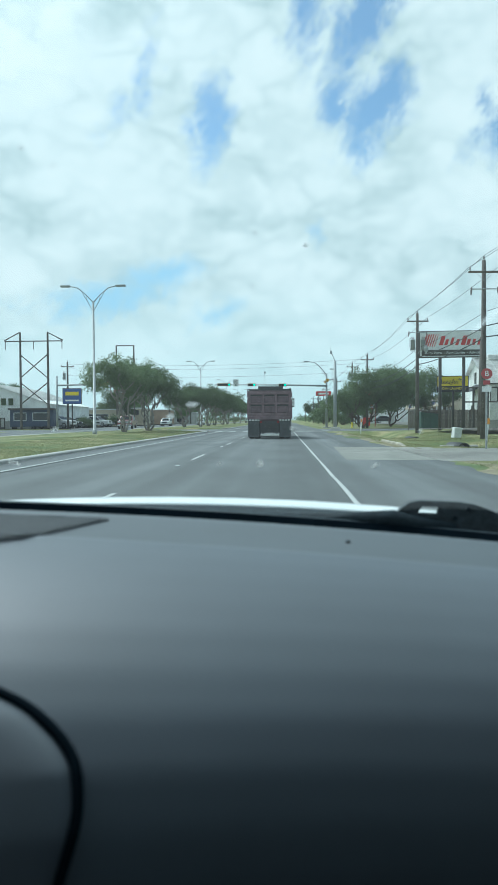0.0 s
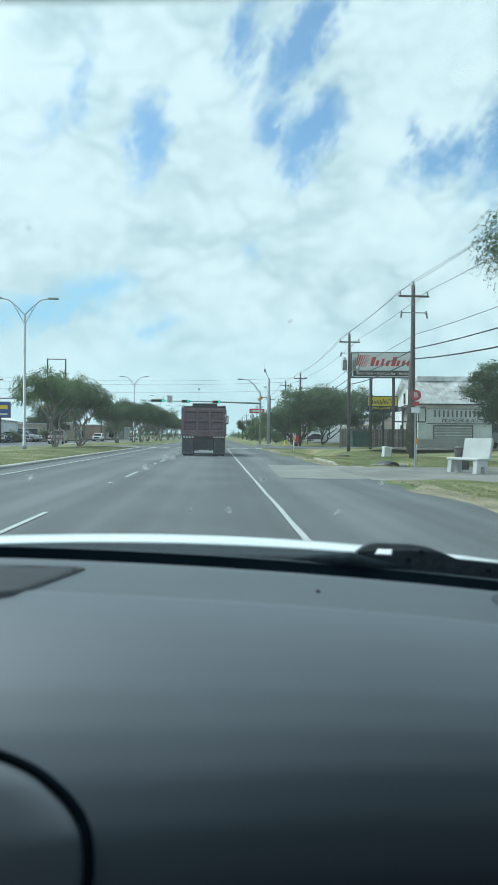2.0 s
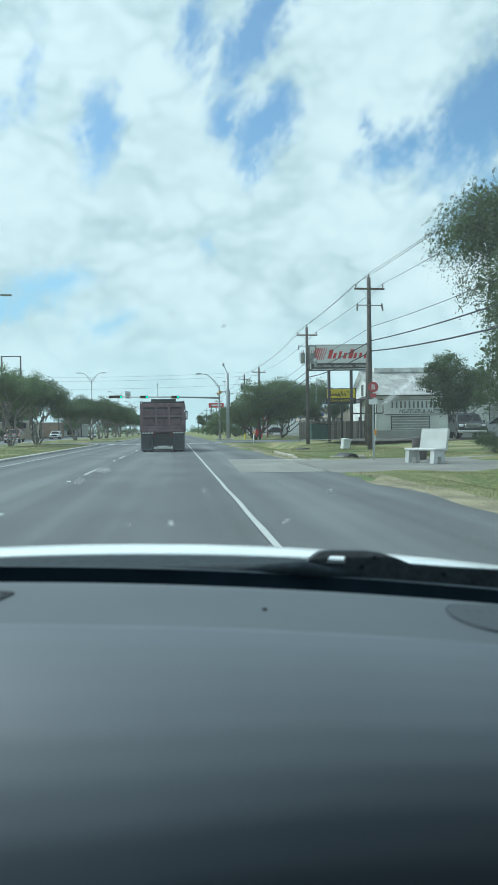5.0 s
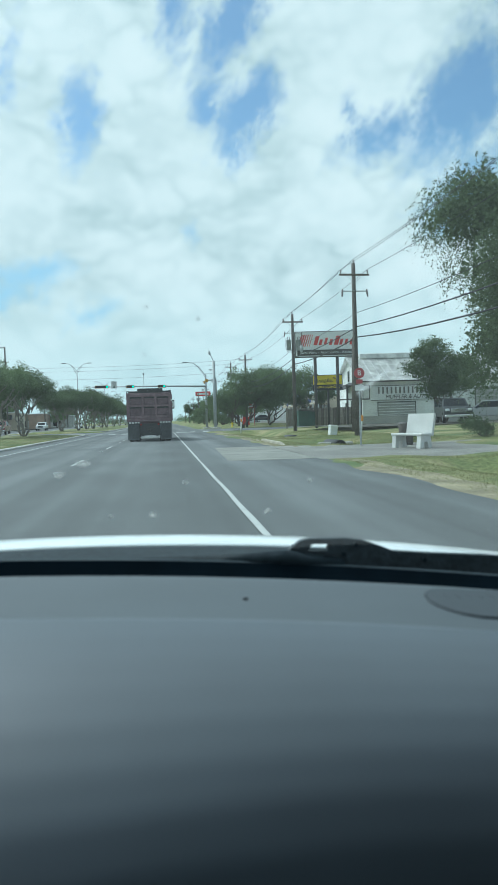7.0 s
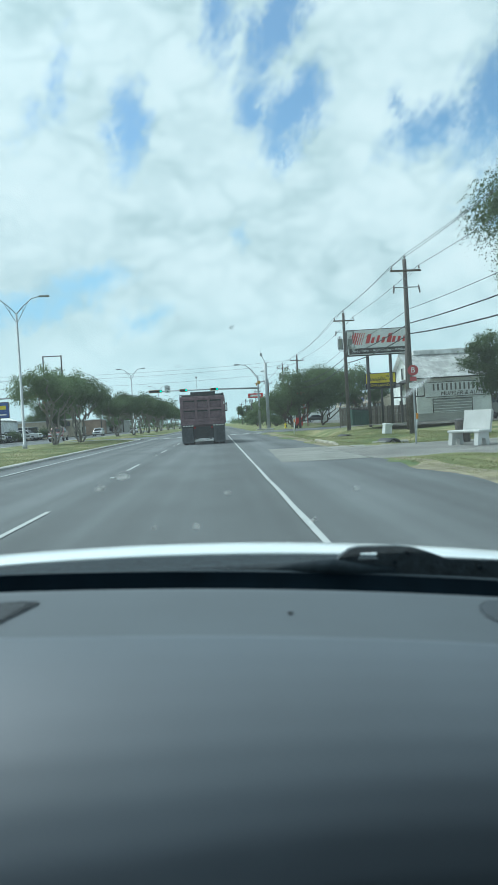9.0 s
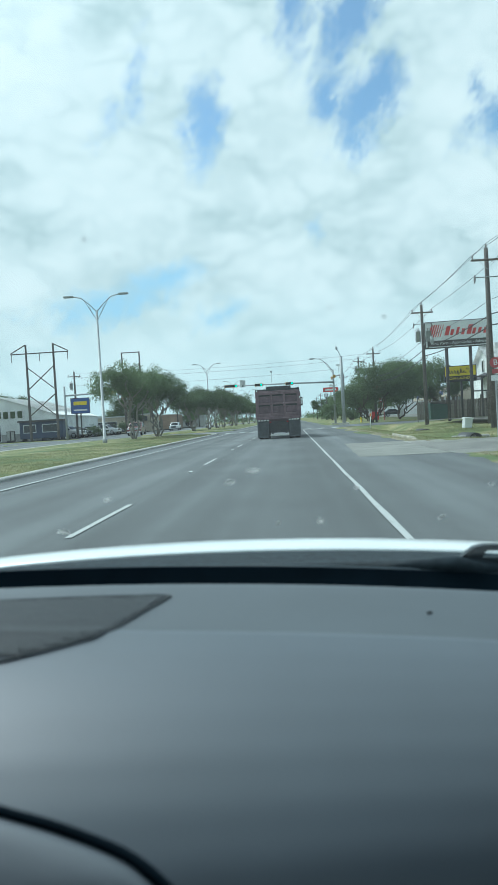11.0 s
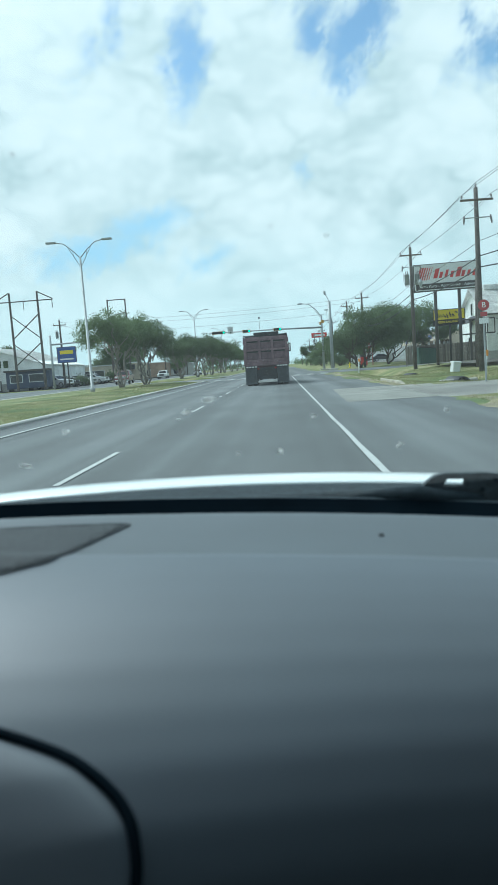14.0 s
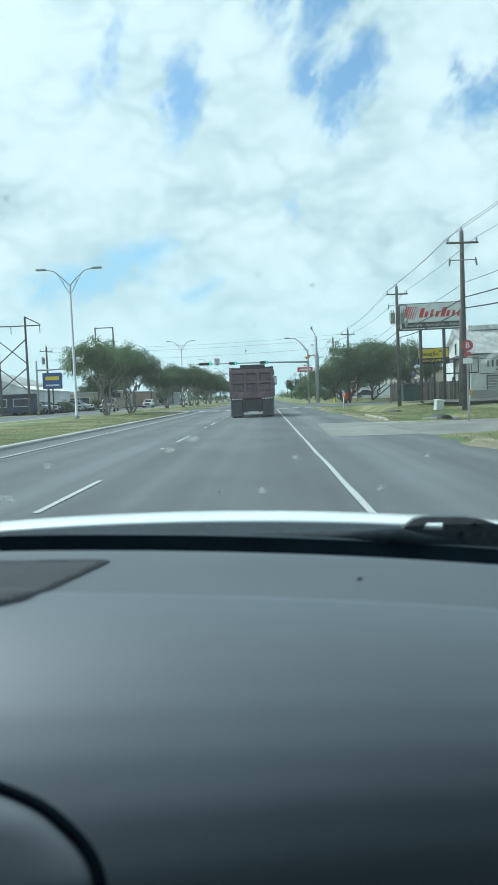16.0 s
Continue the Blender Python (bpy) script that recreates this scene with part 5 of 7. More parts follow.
def utility_pole(m, height, arm=True, can=0, label="weathered brown wooden utility pole with a crossarm", lamp=False, lower=False):
    p = thing("utility_pole", label, "utility pole", m, "utility poles")
    bm = B()
    tube(bm, [(0, 0, -0.5), (0, 0, height * 0.5), (0, 0, height)], [0.17, 0.145, 0.11], 10)
    part("pole", bm, "pole_wood", p, smooth=True)
    if arm:
        bm = B()
        bx(bm, (-ARM - 0.1, -0.16, height - 0.73), (ARM + 0.1, -0.07, height - 0.62))
        bevel(bm, 0.01, 1)
        part("crossarm", bm, "cross_wood", p)
        for s in (-1, 1):
            bm = B()
            tube(bm, [(s * 0.45, -0.12, height - 0.73), (0, -0.15, height - 1.2)], 0.013, 5)
            part("brace", bm, "galv", p)
        for x, z in ((-ARM, height - 0.62), (ARM, height - 0.62), (0, height)):
            y = -0.11 if x else 0
            bm = B()
            tube(bm, [(x, y, z), (x, y, z + 0.07), (x, y, z + 0.08), (x, y, z + 0.13), (x, y, z + 0.14), (x, y, z + 0.2)], [0.02, 0.03, 0.065, 0.05, 0.035, 0.055], 8)
            part("insulator", bm, "ceramic", p)
    if lower:
        # a second, slender steel arm carries the cut-outs
        bm = B()
        tube(bm, [(-0.72, -0.13, height - 1.62), (0.72, -0.13, height - 1.62)], 0.03, 6)
        part("lower_arm", bm, "galv", p, "slender steel arm")
        for s in (-1, 1):
            bm = B()
            tube(bm, [(s * 0.72, -0.13, height - 1.5), (s * 0.74, -0.15, height - 1.7), (s * 0.77, -0.18, height - 1.95)], [0.035, 0.06, 0.04], 7)
            part("cut_out", bm, "ceramic", p)
    for k in range(can):
        s = (-1, 1, 0)[k]
        top = height - (2.2 if lower else 1.6)
        bm = B()
        tube(bm, [(s * 0.42, -0.25, top - 0.9), (s * 0.42, -0.25, top - 0.86), (s * 0.42, -0.25, top - 0.06), (s * 0.42, -0.25, top - 0.05), (s * 0.42, -0.25, top)], [0.16, 0.2, 0.2, 0.215, 0.15], 14)
        c = part("transformer", bm, "galv", p, "grey transformer can", smooth=True)
        for q in (-0.07, 0.07):
            bm = B()
            tube(bm, [(s * 0.42 + q, -0.25, top - 0.01), (s * 0.42 + q, -0.25, top + 0.1), (s * 0.42 + q, -0.25, top + 0.24)], [0.045, 0.035, 0.02], 6)
            part("bushing", bm, "ceramic", c)
        bm = B()
        tube(bm, [(s * 0.49, -0.25, top + 0.22), (s * 0.68, -0.27, top + 0.02), (s * 0.7, -0.28, top - 0.55), (s * 0.6, -0.27, top - 0.95), (0.1 * s, -0.18, top - 1.1)], 0.012, 5)
        part("lead_wire", bm, "cable", c)
    if lamp:
        bm = B()
        tube(bm, [(0, -0.1, height * 0.66), (0.4, -0.5, height * 0.72), (0.55, -0.8, height * 0.72)], 0.03, 6)
        part("lamp_arm", bm, "galv", p)
        bm = B()
        tube(bm, [(0.55, -0.8, height * 0.73), (0.55, -0.8, height * 0.70), (0.55, -0.8, height * 0.67)], [0.06, 0.18, 0.12], 10)
        part("lamp_head", bm, "galv", p)
    return p


PX = 11.2
ROW = [(41.0, 10.0, 0, False), (61.0, 10.0, 2, True), (97, 9.8, 0, False), (118, 10.4, 3, False), (152, 9.8, 0, False), (190, 9.8, 0, False), (230, 9.8, 2, False), (272, 9.8, 0, False), (318, 9.8, 0, False), (370, 9.8, 0, False)]
for y, h, cans, lit in ROW:
    utility_pole(pose(PX, y, -0.05, 0, 0, random.uniform(-4, 4)), h, True, cans, "weathered wooden utility pole with transformer cans" if cans else "weathered brown wooden utility pole with a crossarm", lit, y < 70)
for x, y, h in ((12.75, 47.5, 6.4), (13.4, 121, 7.5)):
    utility_pole(pose(x, y, 0, random.uniform(-2, 2), random.uniform(-2, 2), 20), h, False, 0, "plain grey wooden service pole")
for x, y, h in ((-30.5, 101, 9.5), (-30.5, 132, 9.5), (-31, 160, 9.3), (-31, 195, 9.5), (-31, 240, 9.5), (-31, 290, 9.5)):
    utility_pole(pose(x, y, 0, 0, 0, 10), h, True, 1 if y < 105 else 0, "brown wooden utility pole across the road")


def sag(a, b, dip, n=14):
    a, b = Vector(a), Vector(b)
    return [a.lerp(b, i / n) - Vector((0, 0, dip * 4 * (i / n) * (1 - i / n))) for i in range(n + 1)]


def wire(label, chain, r):
    bm = B()
    for a, b, dip in chain:
        tube(bm, sag(a, b, dip), r, 5, False)
    tagged(part("overhead_wire", bm, "cable"), label, "wire", "overhead wires")


for dx, dz, dip, r in ((-ARM, -0.42, 0.5, 0.012), (ARM, -0.42, 0.5, 0.012), (0, 0.2, 0.5, 0.012), (0.1, -2.9, 0.55, 0.014), (0.12, -3.7, 0.6, 0.03), (0.12, -4.3, 0.75, 0.035)):
    pts = [(PX + dx, -14.0, 10.0 + dz)] + [(PX + dx, y, h + dz) for y, h, _, _ in ROW]
    wire("thin dark power line between the poles" if r < 0.02 else "thick black cable between the poles", [(a, b, dip * min(1.6, ((b[1] - a[1]) / 38.0) ** 2)) for a, b in zip(pts, pts[1:])], r)
for z, dy in ((9.2, 0), (8.7, 0.4), (7.6, 0.2)):
    wire("thin dark wire across the road", [((PX, 97 + dy, z), (-30.5, 101 + dy, z), 0.5)], 0.011)
wire("thin dark wire across the parking lot", [((-30.5, 101, 9.0), (-30.5, 132, 9.0), 0.5), ((-30.5, 132, 9.0), (-31, 160, 8.9), 0.5), ((-31, 160, 8.9), (-31, 195, 9.0), 0.5)], 0.013)


def street_lamp(m):
    l = thing("street_lamp", "tall grey double-armed street lamp on the median", "street lamp", m, "street lamps")
    h = 9.6
    bm = B()
    tube(bm, [(0, 0, 0), (0, 0, 0.35), (0, 0, 0.36), (0, 0, h)], [0.17, 0.17, 0.11, 0.065], 10)
    part("pole", bm, "galv", l, smooth=True)
    for s in (-1, 1):
        bm = B()
        tube(bm, [(0, 0, h - 0.1), (s * 0.5, 0, h + 0.45), (s * 1.1, 0, h + 0.95), (s * 1.7, 0, h + 1.08)], 0.035, 6)
        tube(bm, [(0, 0, h - 0.75), (s * 0.45, 0, h + 0.05), (s * 0.85, 0, h + 0.72)], 0.025, 6)
        tube(bm, [(s * 0.5, 0, h + 0.45), (s * 0.45, 0, h + 0.05)], 0.02, 5)
        part("arm", bm, "galv", l, smooth=True)
        bm = B()
        bx(bm, (s * 2.0 - 0.36, -0.15, h + 1.02), (s * 2.0 + 0.36, 0.15, h + 1.15))
        bevel(bm, 0.05, 2)
        part("lamp_head", bm, "galv", l)
    return l


sl = street_lamp(pose(-13.6, 51.5, 0.12))
for x, y in ((-13.5, 118), (-13.5, 172), (-13.5, 226), (-13.5, 280), (-13.5, 340)):
    copy_thing(sl, pose(x, y, 0.15))


# ---- traffic signals ----
def signal_head(parent, x, z, lenses, lit, back=False, y=0.0, name="signal_head"):
    bm = B()
    w = lenses * 0.36
    bx(bm, (x - w / 2, y - 0.16, z - 0.19), (x + w / 2, y + 0.10, z + 0.19))
    bevel(bm, 0.03, 2)
    h = part(name, bm, "signal", parent, "tan signal housing with a lit green lens")
    bm = B()
    bx(bm, (x - w / 2 + 0.03, y - 0.172, z - 0.16), (x + w / 2 - 0.03, y - 0.158, z + 0.16))
    part("face_plate", bm, "signal_dark", h, "black face plate")
    for k in range(lenses):
        cx = x - w / 2 + 0.18 + k * 0.36
        bm = B()
        tube(bm, [(cx, y - 0.17, z), (cx, y - 0.195, z)], 0.135, 14)
        part("lens", bm, "green_light" if k == lit else "lens_off", h, "lit green lens" if k == lit else "")
        bm = B()
        for i in range(10):
            a, b = math.pi * (i / 10) * 1.0, math.pi * ((i + 1) / 10)
            q = [(cx + 0.155 * math.cos(t), yy, z + 0.155 * math.sin(t)) for t, yy in ((a, y - 0.17), (b, y - 0.17), (b, y - 0.36), (a, y - 0.36))]
            bm.faces.new([bm.verts.new(p) for p in q])
        part("visor", bm, "signal_dark", h)


def signal_mast(m):
    s = thing("traffic_signal", "grey steel traffic signal mast with green lights", "traffic light", m)
    bm = B()
    tube(bm, [(0, 0, 0), (0, 0, 7.4)], [0.17, 0.12], 12)
    part("pole", bm, "galv", s, smooth=True)
    bm = B()
    bx(bm, (-0.5, -0.5, -0.2), (0.5, 0.5, 0.18))
    bevel(bm, 0.04, 1)
    part("footing", bm, "concrete", s)
    bm = B()
    tube(bm, [(0, -0.15, 5.75), (-6, -0.15, 5.92), (-15.3, -0.15, 6.02)], [0.13, 0.10, 0.06], 10)
    part("mast_arm", bm, "galv", s, smooth=True)
    bm = B()
    tube(bm, [(0, 0, 7.2), (-0.7, 0, 8.2), (-1.6, 0, 8.95), (-2.6, 0, 9.1)], 0.05, 8)
    tube(bm, [(0, 0, 6.9), (-0.6, 0, 7.8), (-1.0, 0, 8.4)], 0.03, 6)
    part("lamp_arm", bm, "galv", s, smooth=True)
    bm = B()
    bx(bm, (-3.1, -0.14, 8.98), (-2.45, 0.14, 9.16))
    bevel(bm, 0.06, 2)
    part("lamp_head", bm, "galv", s)
    signal_head(s, -6.0, 5.9, 3, 2, y=-0.35)
    signal_head(s, -10.2, 5.95, 3, 2, y=-0.35)
    signal_head(s, -14.0, 6.0, 5, 4, y=-0.35)
    bm = B()
    bx(bm, (-12.75, -0.36, 5.75), (-12.0, -0.32, 6.7))
    pl = part("yield_sign", bm, "white", s, "white sign with black lettering")
    for words, size_, z in (("LEFT TURN", 0.125, 6.55), ("YIELD", 0.22, 6.37), ("ON GREEN", 0.135, 6.18)):
        lettering("sign_text", words, size_, "black", pl, pose(-12.37, -0.37, z, 90))
    bm = B()
    tube(bm, [(-12.37, -0.375, 5.93), (-12.37, -0.36, 5.93)], 0.12, 16)
    part("green_disc", bm, "dumpster", pl, "faded green disc")
    bm = B()
    tube(bm, [(-8.4, -0.15, 5.9), (-8.4, -0.15, 7.6)], 0.025, 6)
    bx(bm, (-8.5, -0.25, 7.5), (-8.3, -0.02, 7.75))
    part("camera_mount", bm, "galv", s, "small camera on a thin post")
    bm = B()
    bx(bm, (-0.62, -0.2, 5.15), (-0.3, 0.0, 5.4))
    tube(bm, [(-0.3, -0.1, 5.25), (0, 0, 5.2)], 0.03, 6)
    part("detector", bm, "white", s)
    return s


signal_mast(pose(5.9, 99, 0.0))


def big_pole(m):
    s = thing("signal_pole", "tall thick grey steel signal pole with side signals", "traffic light", m)
    bm = B()
    tube(bm, [(0, 0, 0), (0, 0, 8.6)], [0.23, 0.17], 14)
    part("pole", bm, "galv", s, smooth=True)
    bm = B()
    bx(bm, (-0.6, -0.6, -0.3), (0.6, 0.6, 0.2))
    bevel(bm, 0.05, 1)
    part("footing", bm, "concrete", s)
    bm = B()
    bx(bm, (-0.06, -0.25, 1.4), (0.06, -0.19, 2.2))
    bevel(bm, 0.02, 1)
    part("hand_hole", bm, "galv", s)
    bm = B()
    tube(bm, [(0, 0, 6.3), (-0.5, 3.0, 6.4), (-1.0, 9.0, 6.5)], [0.12, 0.1, 0.06], 8)
    part("mast_arm", bm, "galv", s, smooth=True)
    for y in (3.2, 7.0):
        bm = B()
        bx(bm, (-0.95, y - 0.55, 6.15), (-0.62, y + 0.55, 6.52))
        bevel(bm, 0.05, 2)
        part("signal_head", bm, "signal", s, "yellow signal housing seen from its side")
    bm = B()
    tube(bm, [(0, 0, 8.6), (-0.35, 0, 9.4), (-0.5, 0, 9.7)], 0.045, 8)
    tube(bm, [(-0.5, 0, 9.9), (-0.5, 0, 9.6), (-0.5, 0, 9.45)], [0.12, 0.16, 0.05], 10)
    tube(bm, [(-0.55, 0, 9.9), (-0.55, 0, 10.5)], 0.015, 5)
    part("camera_dome", bm, "galv", s, "grey camera dome on top")
    bm = B()
    tube(bm, [(-0.3, 1.0, 6.4), (-0.3, 1.0, 7.6)], 0.03, 6)
    bx(bm, (-0.6, 0.9, 7.55), (0.0, 1.1, 7.72))
    part("detector", bm, "white", s)
    return s


big_pole(pose(6.6, 92.5, 0.0))


def far_mast(m):
    s = thing("traffic_signal", "traffic signal mast for the oncoming lanes seen from behind", "traffic light", m)
    bm = B()
    tube(bm, [(0, 0, 0), (0, 0, 7.0)], [0.16, 0.12], 10)
    tube(bm, [(0, 0, 5.8), (10.0, 0, 6.0)], [0.12, 0.06], 8)
    part("pole", bm, "galv", s, smooth=True)
    for x in (6.0, 8.9):
        bm = B()
        bx(bm, (x - 0.8, -0.15, 5.72), (x + 0.8, 0.15, 6.15))
        bevel(bm, 0.04, 1)
        part("signal_back", bm, "signal", s, "tan back of a signal head")
    bm = B()
    bx(bm, (6.95, -0.05, 5.6), (7.7, 0.0, 6.55))
    part("sign_back", bm, "galv", s)
    return s


far_mast(pose(-29.5, 93, 0))


# ---- vehicles ----
PAINT = {}


def paint(name, color):
    if name not in PAINT:
        M["paint_" + name] = mat("paint_" + name, color, 0.3, 0.15, spread=0.05, coat=0.5)
        PAINT[name] = True
    return "paint_" + name


def vehicle(kind, m, colour, rgb, label, group="parked cars"):
    """A pickup, suv or saloon, nose towards -y, centred on its wheelbase."""
    v = thing({"pickup": "pickup_truck", "suv": "suv", "saloon": "saloon_car"}[kind], label, "car", m, group)
    p = paint(colour, rgb)
    if kind == "pickup":
        W, wb, r = 0.99, 1.80, 0.40
        low = [(-2.85, 0.52), (-2.86, 0.95), (-2.75, 1.12), (-1.45, 1.22), (-1.35, 1.24), (2.95, 1.26), (2.98, 0.60), (2.3, 0.48), (-2.5, 0.42)]
        cab = [(-1.45, 1.20), (-0.70, 1.83), (0.95, 1.86), (1.25, 1.24)]
        glass = [(-1.30, 1.26), (-0.64, 1.78), (0.88, 1.80), (1.10, 1.28)]
    elif kind == "suv":
        W, wb, r = 0.95, 1.45, 0.37
        low = [(-2.35, 0.42), (-2.40, 0.80), (-2.25, 0.98), (-1.25, 1.06), (2.20, 1.10), (2.36, 0.80), (2.34, 0.42)]
        cab = [(-1.25, 1.04), (-0.45, 1.66), (1.75, 1.70), (2.20, 1.08)]
        glass = [(-1.10, 1.10), (-0.40, 1.60), (1.62, 1.62), (2.00, 1.12)]
    else:
        W, wb, r = 0.90, 1.38, 0.33
        low = [(-2.25, 0.34), (-2.30, 0.62), (-2.1, 0.82), (-0.95, 0.93), (1.75, 0.98), (2.25, 0.90), (2.3, 0.40)]
        cab = [(-0.95, 0.91), (-0.15, 1.42), (1.05, 1.44), (1.85, 0.96)]
        glass = [(-0.82, 0.96), (-0.10, 1.37), (1.00, 1.38), (1.62, 0.99)]
    bm = B()
    prism(bm, low, -W, W, "x")
    bevel(bm, 0.07, 2)
    body = part("body", bm, p, v, smooth=False)
    if kind == "pickup":
        bm = B()
        bx(bm, (-W + 0.10, 1.32, 1.20), (W - 0.10, 2.88, 1.275))
        part("bed_liner", bm, "cowl", v, "dark open cargo bed")
    bm = B()
    a = [bm.verts.new((-W + 0.03, y, z)) if z < cab[1][1] - 0.3 else bm.verts.new((-W + 0.20, y, z)) for y, z in cab]
    b = [bm.verts.new((W - 0.03, y, z)) if z < cab[1][1] - 0.3 else bm.verts.new((W - 0.20, y, z)) for y, z in cab]
    bm.faces.new(a), bm.faces.new(b)
    for i in range(4):
        bm.faces.new((a[i], b[i], b[(i + 1) % 4], a[(i + 1) % 4]))
    bevel(bm, 0.05, 2)
    part("cabin", bm, p, v)
    for s in (-1, 1):
        bm = B()
        q = [(s * (W - 0.02), *glass[0]), (s * (W - 0.165), *glass[1]), (s * (W - 0.165), *glass[2]), (s * (W - 0.02), *glass[3])]
        bm.faces.new([bm.verts.new(c) for c in q])
        bmesh.ops.solidify(bm, geom=bm.faces[:], thickness=0.02)
        part("side_window", bm, "window", v)
        bm = B()
        bx(bm, (s * W - 0.05 + s * 0.10, cab[0][0] + 0.25, cab[0][1] - 0.02), (s * W + 0.05 + s * 0.10, cab[0][0] + 0.40, cab[0][1] + 0.16))
        bevel(bm, 0.03, 1)
        part("side_mirror", bm, "cowl", v)
        bm = B()
        yf = low[1][0]
        bx(bm, (s * W - s * 0.36, yf - 0.03, low[2][1] - 0.24), (s * W - s * 0.06, yf + 0.12, low[2][1] - 0.06)) if s > 0 else bx(bm, (-W + 0.06, yf - 0.03, low[2][1] - 0.24), (-W + 0.36, yf + 0.12, low[2][1] - 0.06))
        bevel(bm, 0.03, 1)
        part("headlight", bm, "lamp_lens", v, "clear headlight")
        bm = B()
        yr = max(y for y, z in low)
        x0, x1 = sorted((s * (W - 0.05), s * (W - 0.22)))
        bx(bm, (x0, yr - 0.08, low[4][1] - 0.42), (x1, yr + 0.02, low[4][1] - 0.12))
        part("tail_light", bm, "red_lens", v, "red tail light")
        for y in (-wb, wb):
            wheel(v, s * (W - 0.10), y, r, s, 0.24)
    bm = B()
    front = [(-W + 0.16, glass[0][0] - 0.02, glass[0][1] + 0.01), (W - 0.16, glass[0][0] - 0.02, glass[0][1] + 0.01), (W - 0.28, glass[1][0] - 0.08, glass[1][1] - 0.02), (-W + 0.28, glass[1][0] - 0.08, glass[1][1] - 0.02)]
    bm.faces.new([bm.verts.new(c) for c in front])
    bmesh.ops.solidify(bm, geom=bm.faces[:], thickness=0.03)
    ob = part("windscreen", bm, "window", v)
    ob.location = (0, -0.05, 0.02)
    bm = B()
    bx(bm, (-W * 0.55, low[1][0] - 0.04, low[2][1] - 0.36), (W * 0.55, low[1][0] + 0.1, low[2][1] - 0.04))
    bevel(bm, 0.03, 1)
    g = part("radiator_grille", bm, "chrome" if kind == "pickup" else "cowl", v, "barred radiator grille")
    bm = B()
    for k in range(4):
        z = low[2][1] - 0.32 + k * 0.075
        bx(bm, (-W * 0.5, low[1][0] - 0.05, z), (W * 0.5, low[1][0] - 0.03, z + 0.035))
    part("grille_bar", bm, "signal_dark", g)
    bm = B()
    bx(bm, (-W + 0.02, low[1][0] - 0.09, 0.42), (W - 0.02, low[1][0] + 0.1, 0.62))
    bevel(bm, 0.04, 1)
    part("front_bumper", bm, "chrome" if kind == "pickup" else p, v)
    return v


vehicle("pickup", pose(21.8, 52.6, 0.38, 0, 0, -14), "graphite", (0.03, 0.034, 0.038), "dark grey pickup truck parked in the gravel lot")
vehicle("suv", pose(26.4, 56.5, 0.39, 0, 0, -110), "silver", (0.42, 0.43, 0.44), "silver suv parked beside the fence")
vehicle("pickup", pose(26.5, 104, 0.40, 0, 0, 95), "grey", (0.22, 0.23, 0.24), "grey pickup truck parked by the shop sign")
vehicle("saloon", pose(22.5, 108, 0.40, 0, 0, 100), "dark", (0.03, 0.025, 0.027), "dark saloon car parked by the shops")
vehicle("saloon", pose(19.5, 140, 0.40, 0, 0, 100), "black", (0.015, 0.015, 0.017), "black saloon car parked by the shops")
vehicle("suv", pose(17.5, 180, 0.40, 0, 0, 90), "white", (0.7, 0.7, 0.7), "white suv parked by the shops")
vehicle("pickup", pose(-22.0, 92 + 9, 0.0, 0, 0, 4), "dusty_red", (0.20, 0.06, 0.06), "faded red pickup truck waiting in the oncoming lane", "cars on the road")
vehicle("suv", pose(-24.5, 150, 0.0, 0, 0, 2), "white", (0.7, 0.7, 0.7), "white suv in the oncoming lane", "cars on the road")
vehicle("saloon", pose(-21.8, 190, 0.0, 0, 0, 2), "silver", (0.42, 0.43, 0.44), "silver saloon car in the oncoming lane", "cars on the road")
for i, (kind, colour, rgb, lab) in enumerate((("pickup", "white", (0.7, 0.7, 0.7), "white pickup truck parked across the road"), ("suv", "black", (0.015, 0.015, 0.017), "black suv parked across the road"),
                                              ("saloon", "silver", (0.42, 0.43, 0.44), "silver saloon car parked across the road"), ("suv", "white", (0.7, 0.7, 0.7), "white suv parked across the road"),
                                              ("pickup", "white", (0.7, 0.7, 0.7), "white pickup truck parked across the road"), ("saloon", "dark", (0.03, 0.025, 0.027), "dark saloon car parked across the road"))):
    vehicle(kind, pose(-33.2 - 0.2 * (i % 2), 104 + i * 5.4, 0.08, 0, 0, 78 + 4 * (i % 3)), colour, rgb, lab)


# ---- signs ----
def post_sign(name, label, m, w, h, z, posts, face, border, depth=0.3, post_mat="black", post_r=0.1):
    """A board on posts, its face towards -y; z is the height of the board's foot."""
    s = thing(name, label, "sign", m)
    for x in posts:
        bm = B()
        tube(bm, [(x, depth / 2, -0.3), (x, depth / 2, z + h * 0.5)], post_r, 8)
        part("post", bm, post_mat, s, smooth=True)
    bm = B()
    bx(bm, (-w / 2, 0, z), (w / 2, depth, z + h))
    bevel(bm, 0.03, 1)
    box = part("cabinet", bm, border, s)
    bm = B()
    bx(bm, (-w / 2 + 0.07, -0.012, z + 0.07), (w / 2 - 0.07, 0.004, z + h - 0.07))
    part("panel", bm, face, box)
    return s, box


def bars(parent, rows, material, y=-0.024, name="sign_text"):
    """Plain bars in place of lettering: x0, x1, z0, z1."""
    for x0, x1, z0, z1 in rows:
        bm = B()
        bx(bm, (x0, y, z0), (x1, y + 0.012, z1))
        part(name, bm, material, parent)


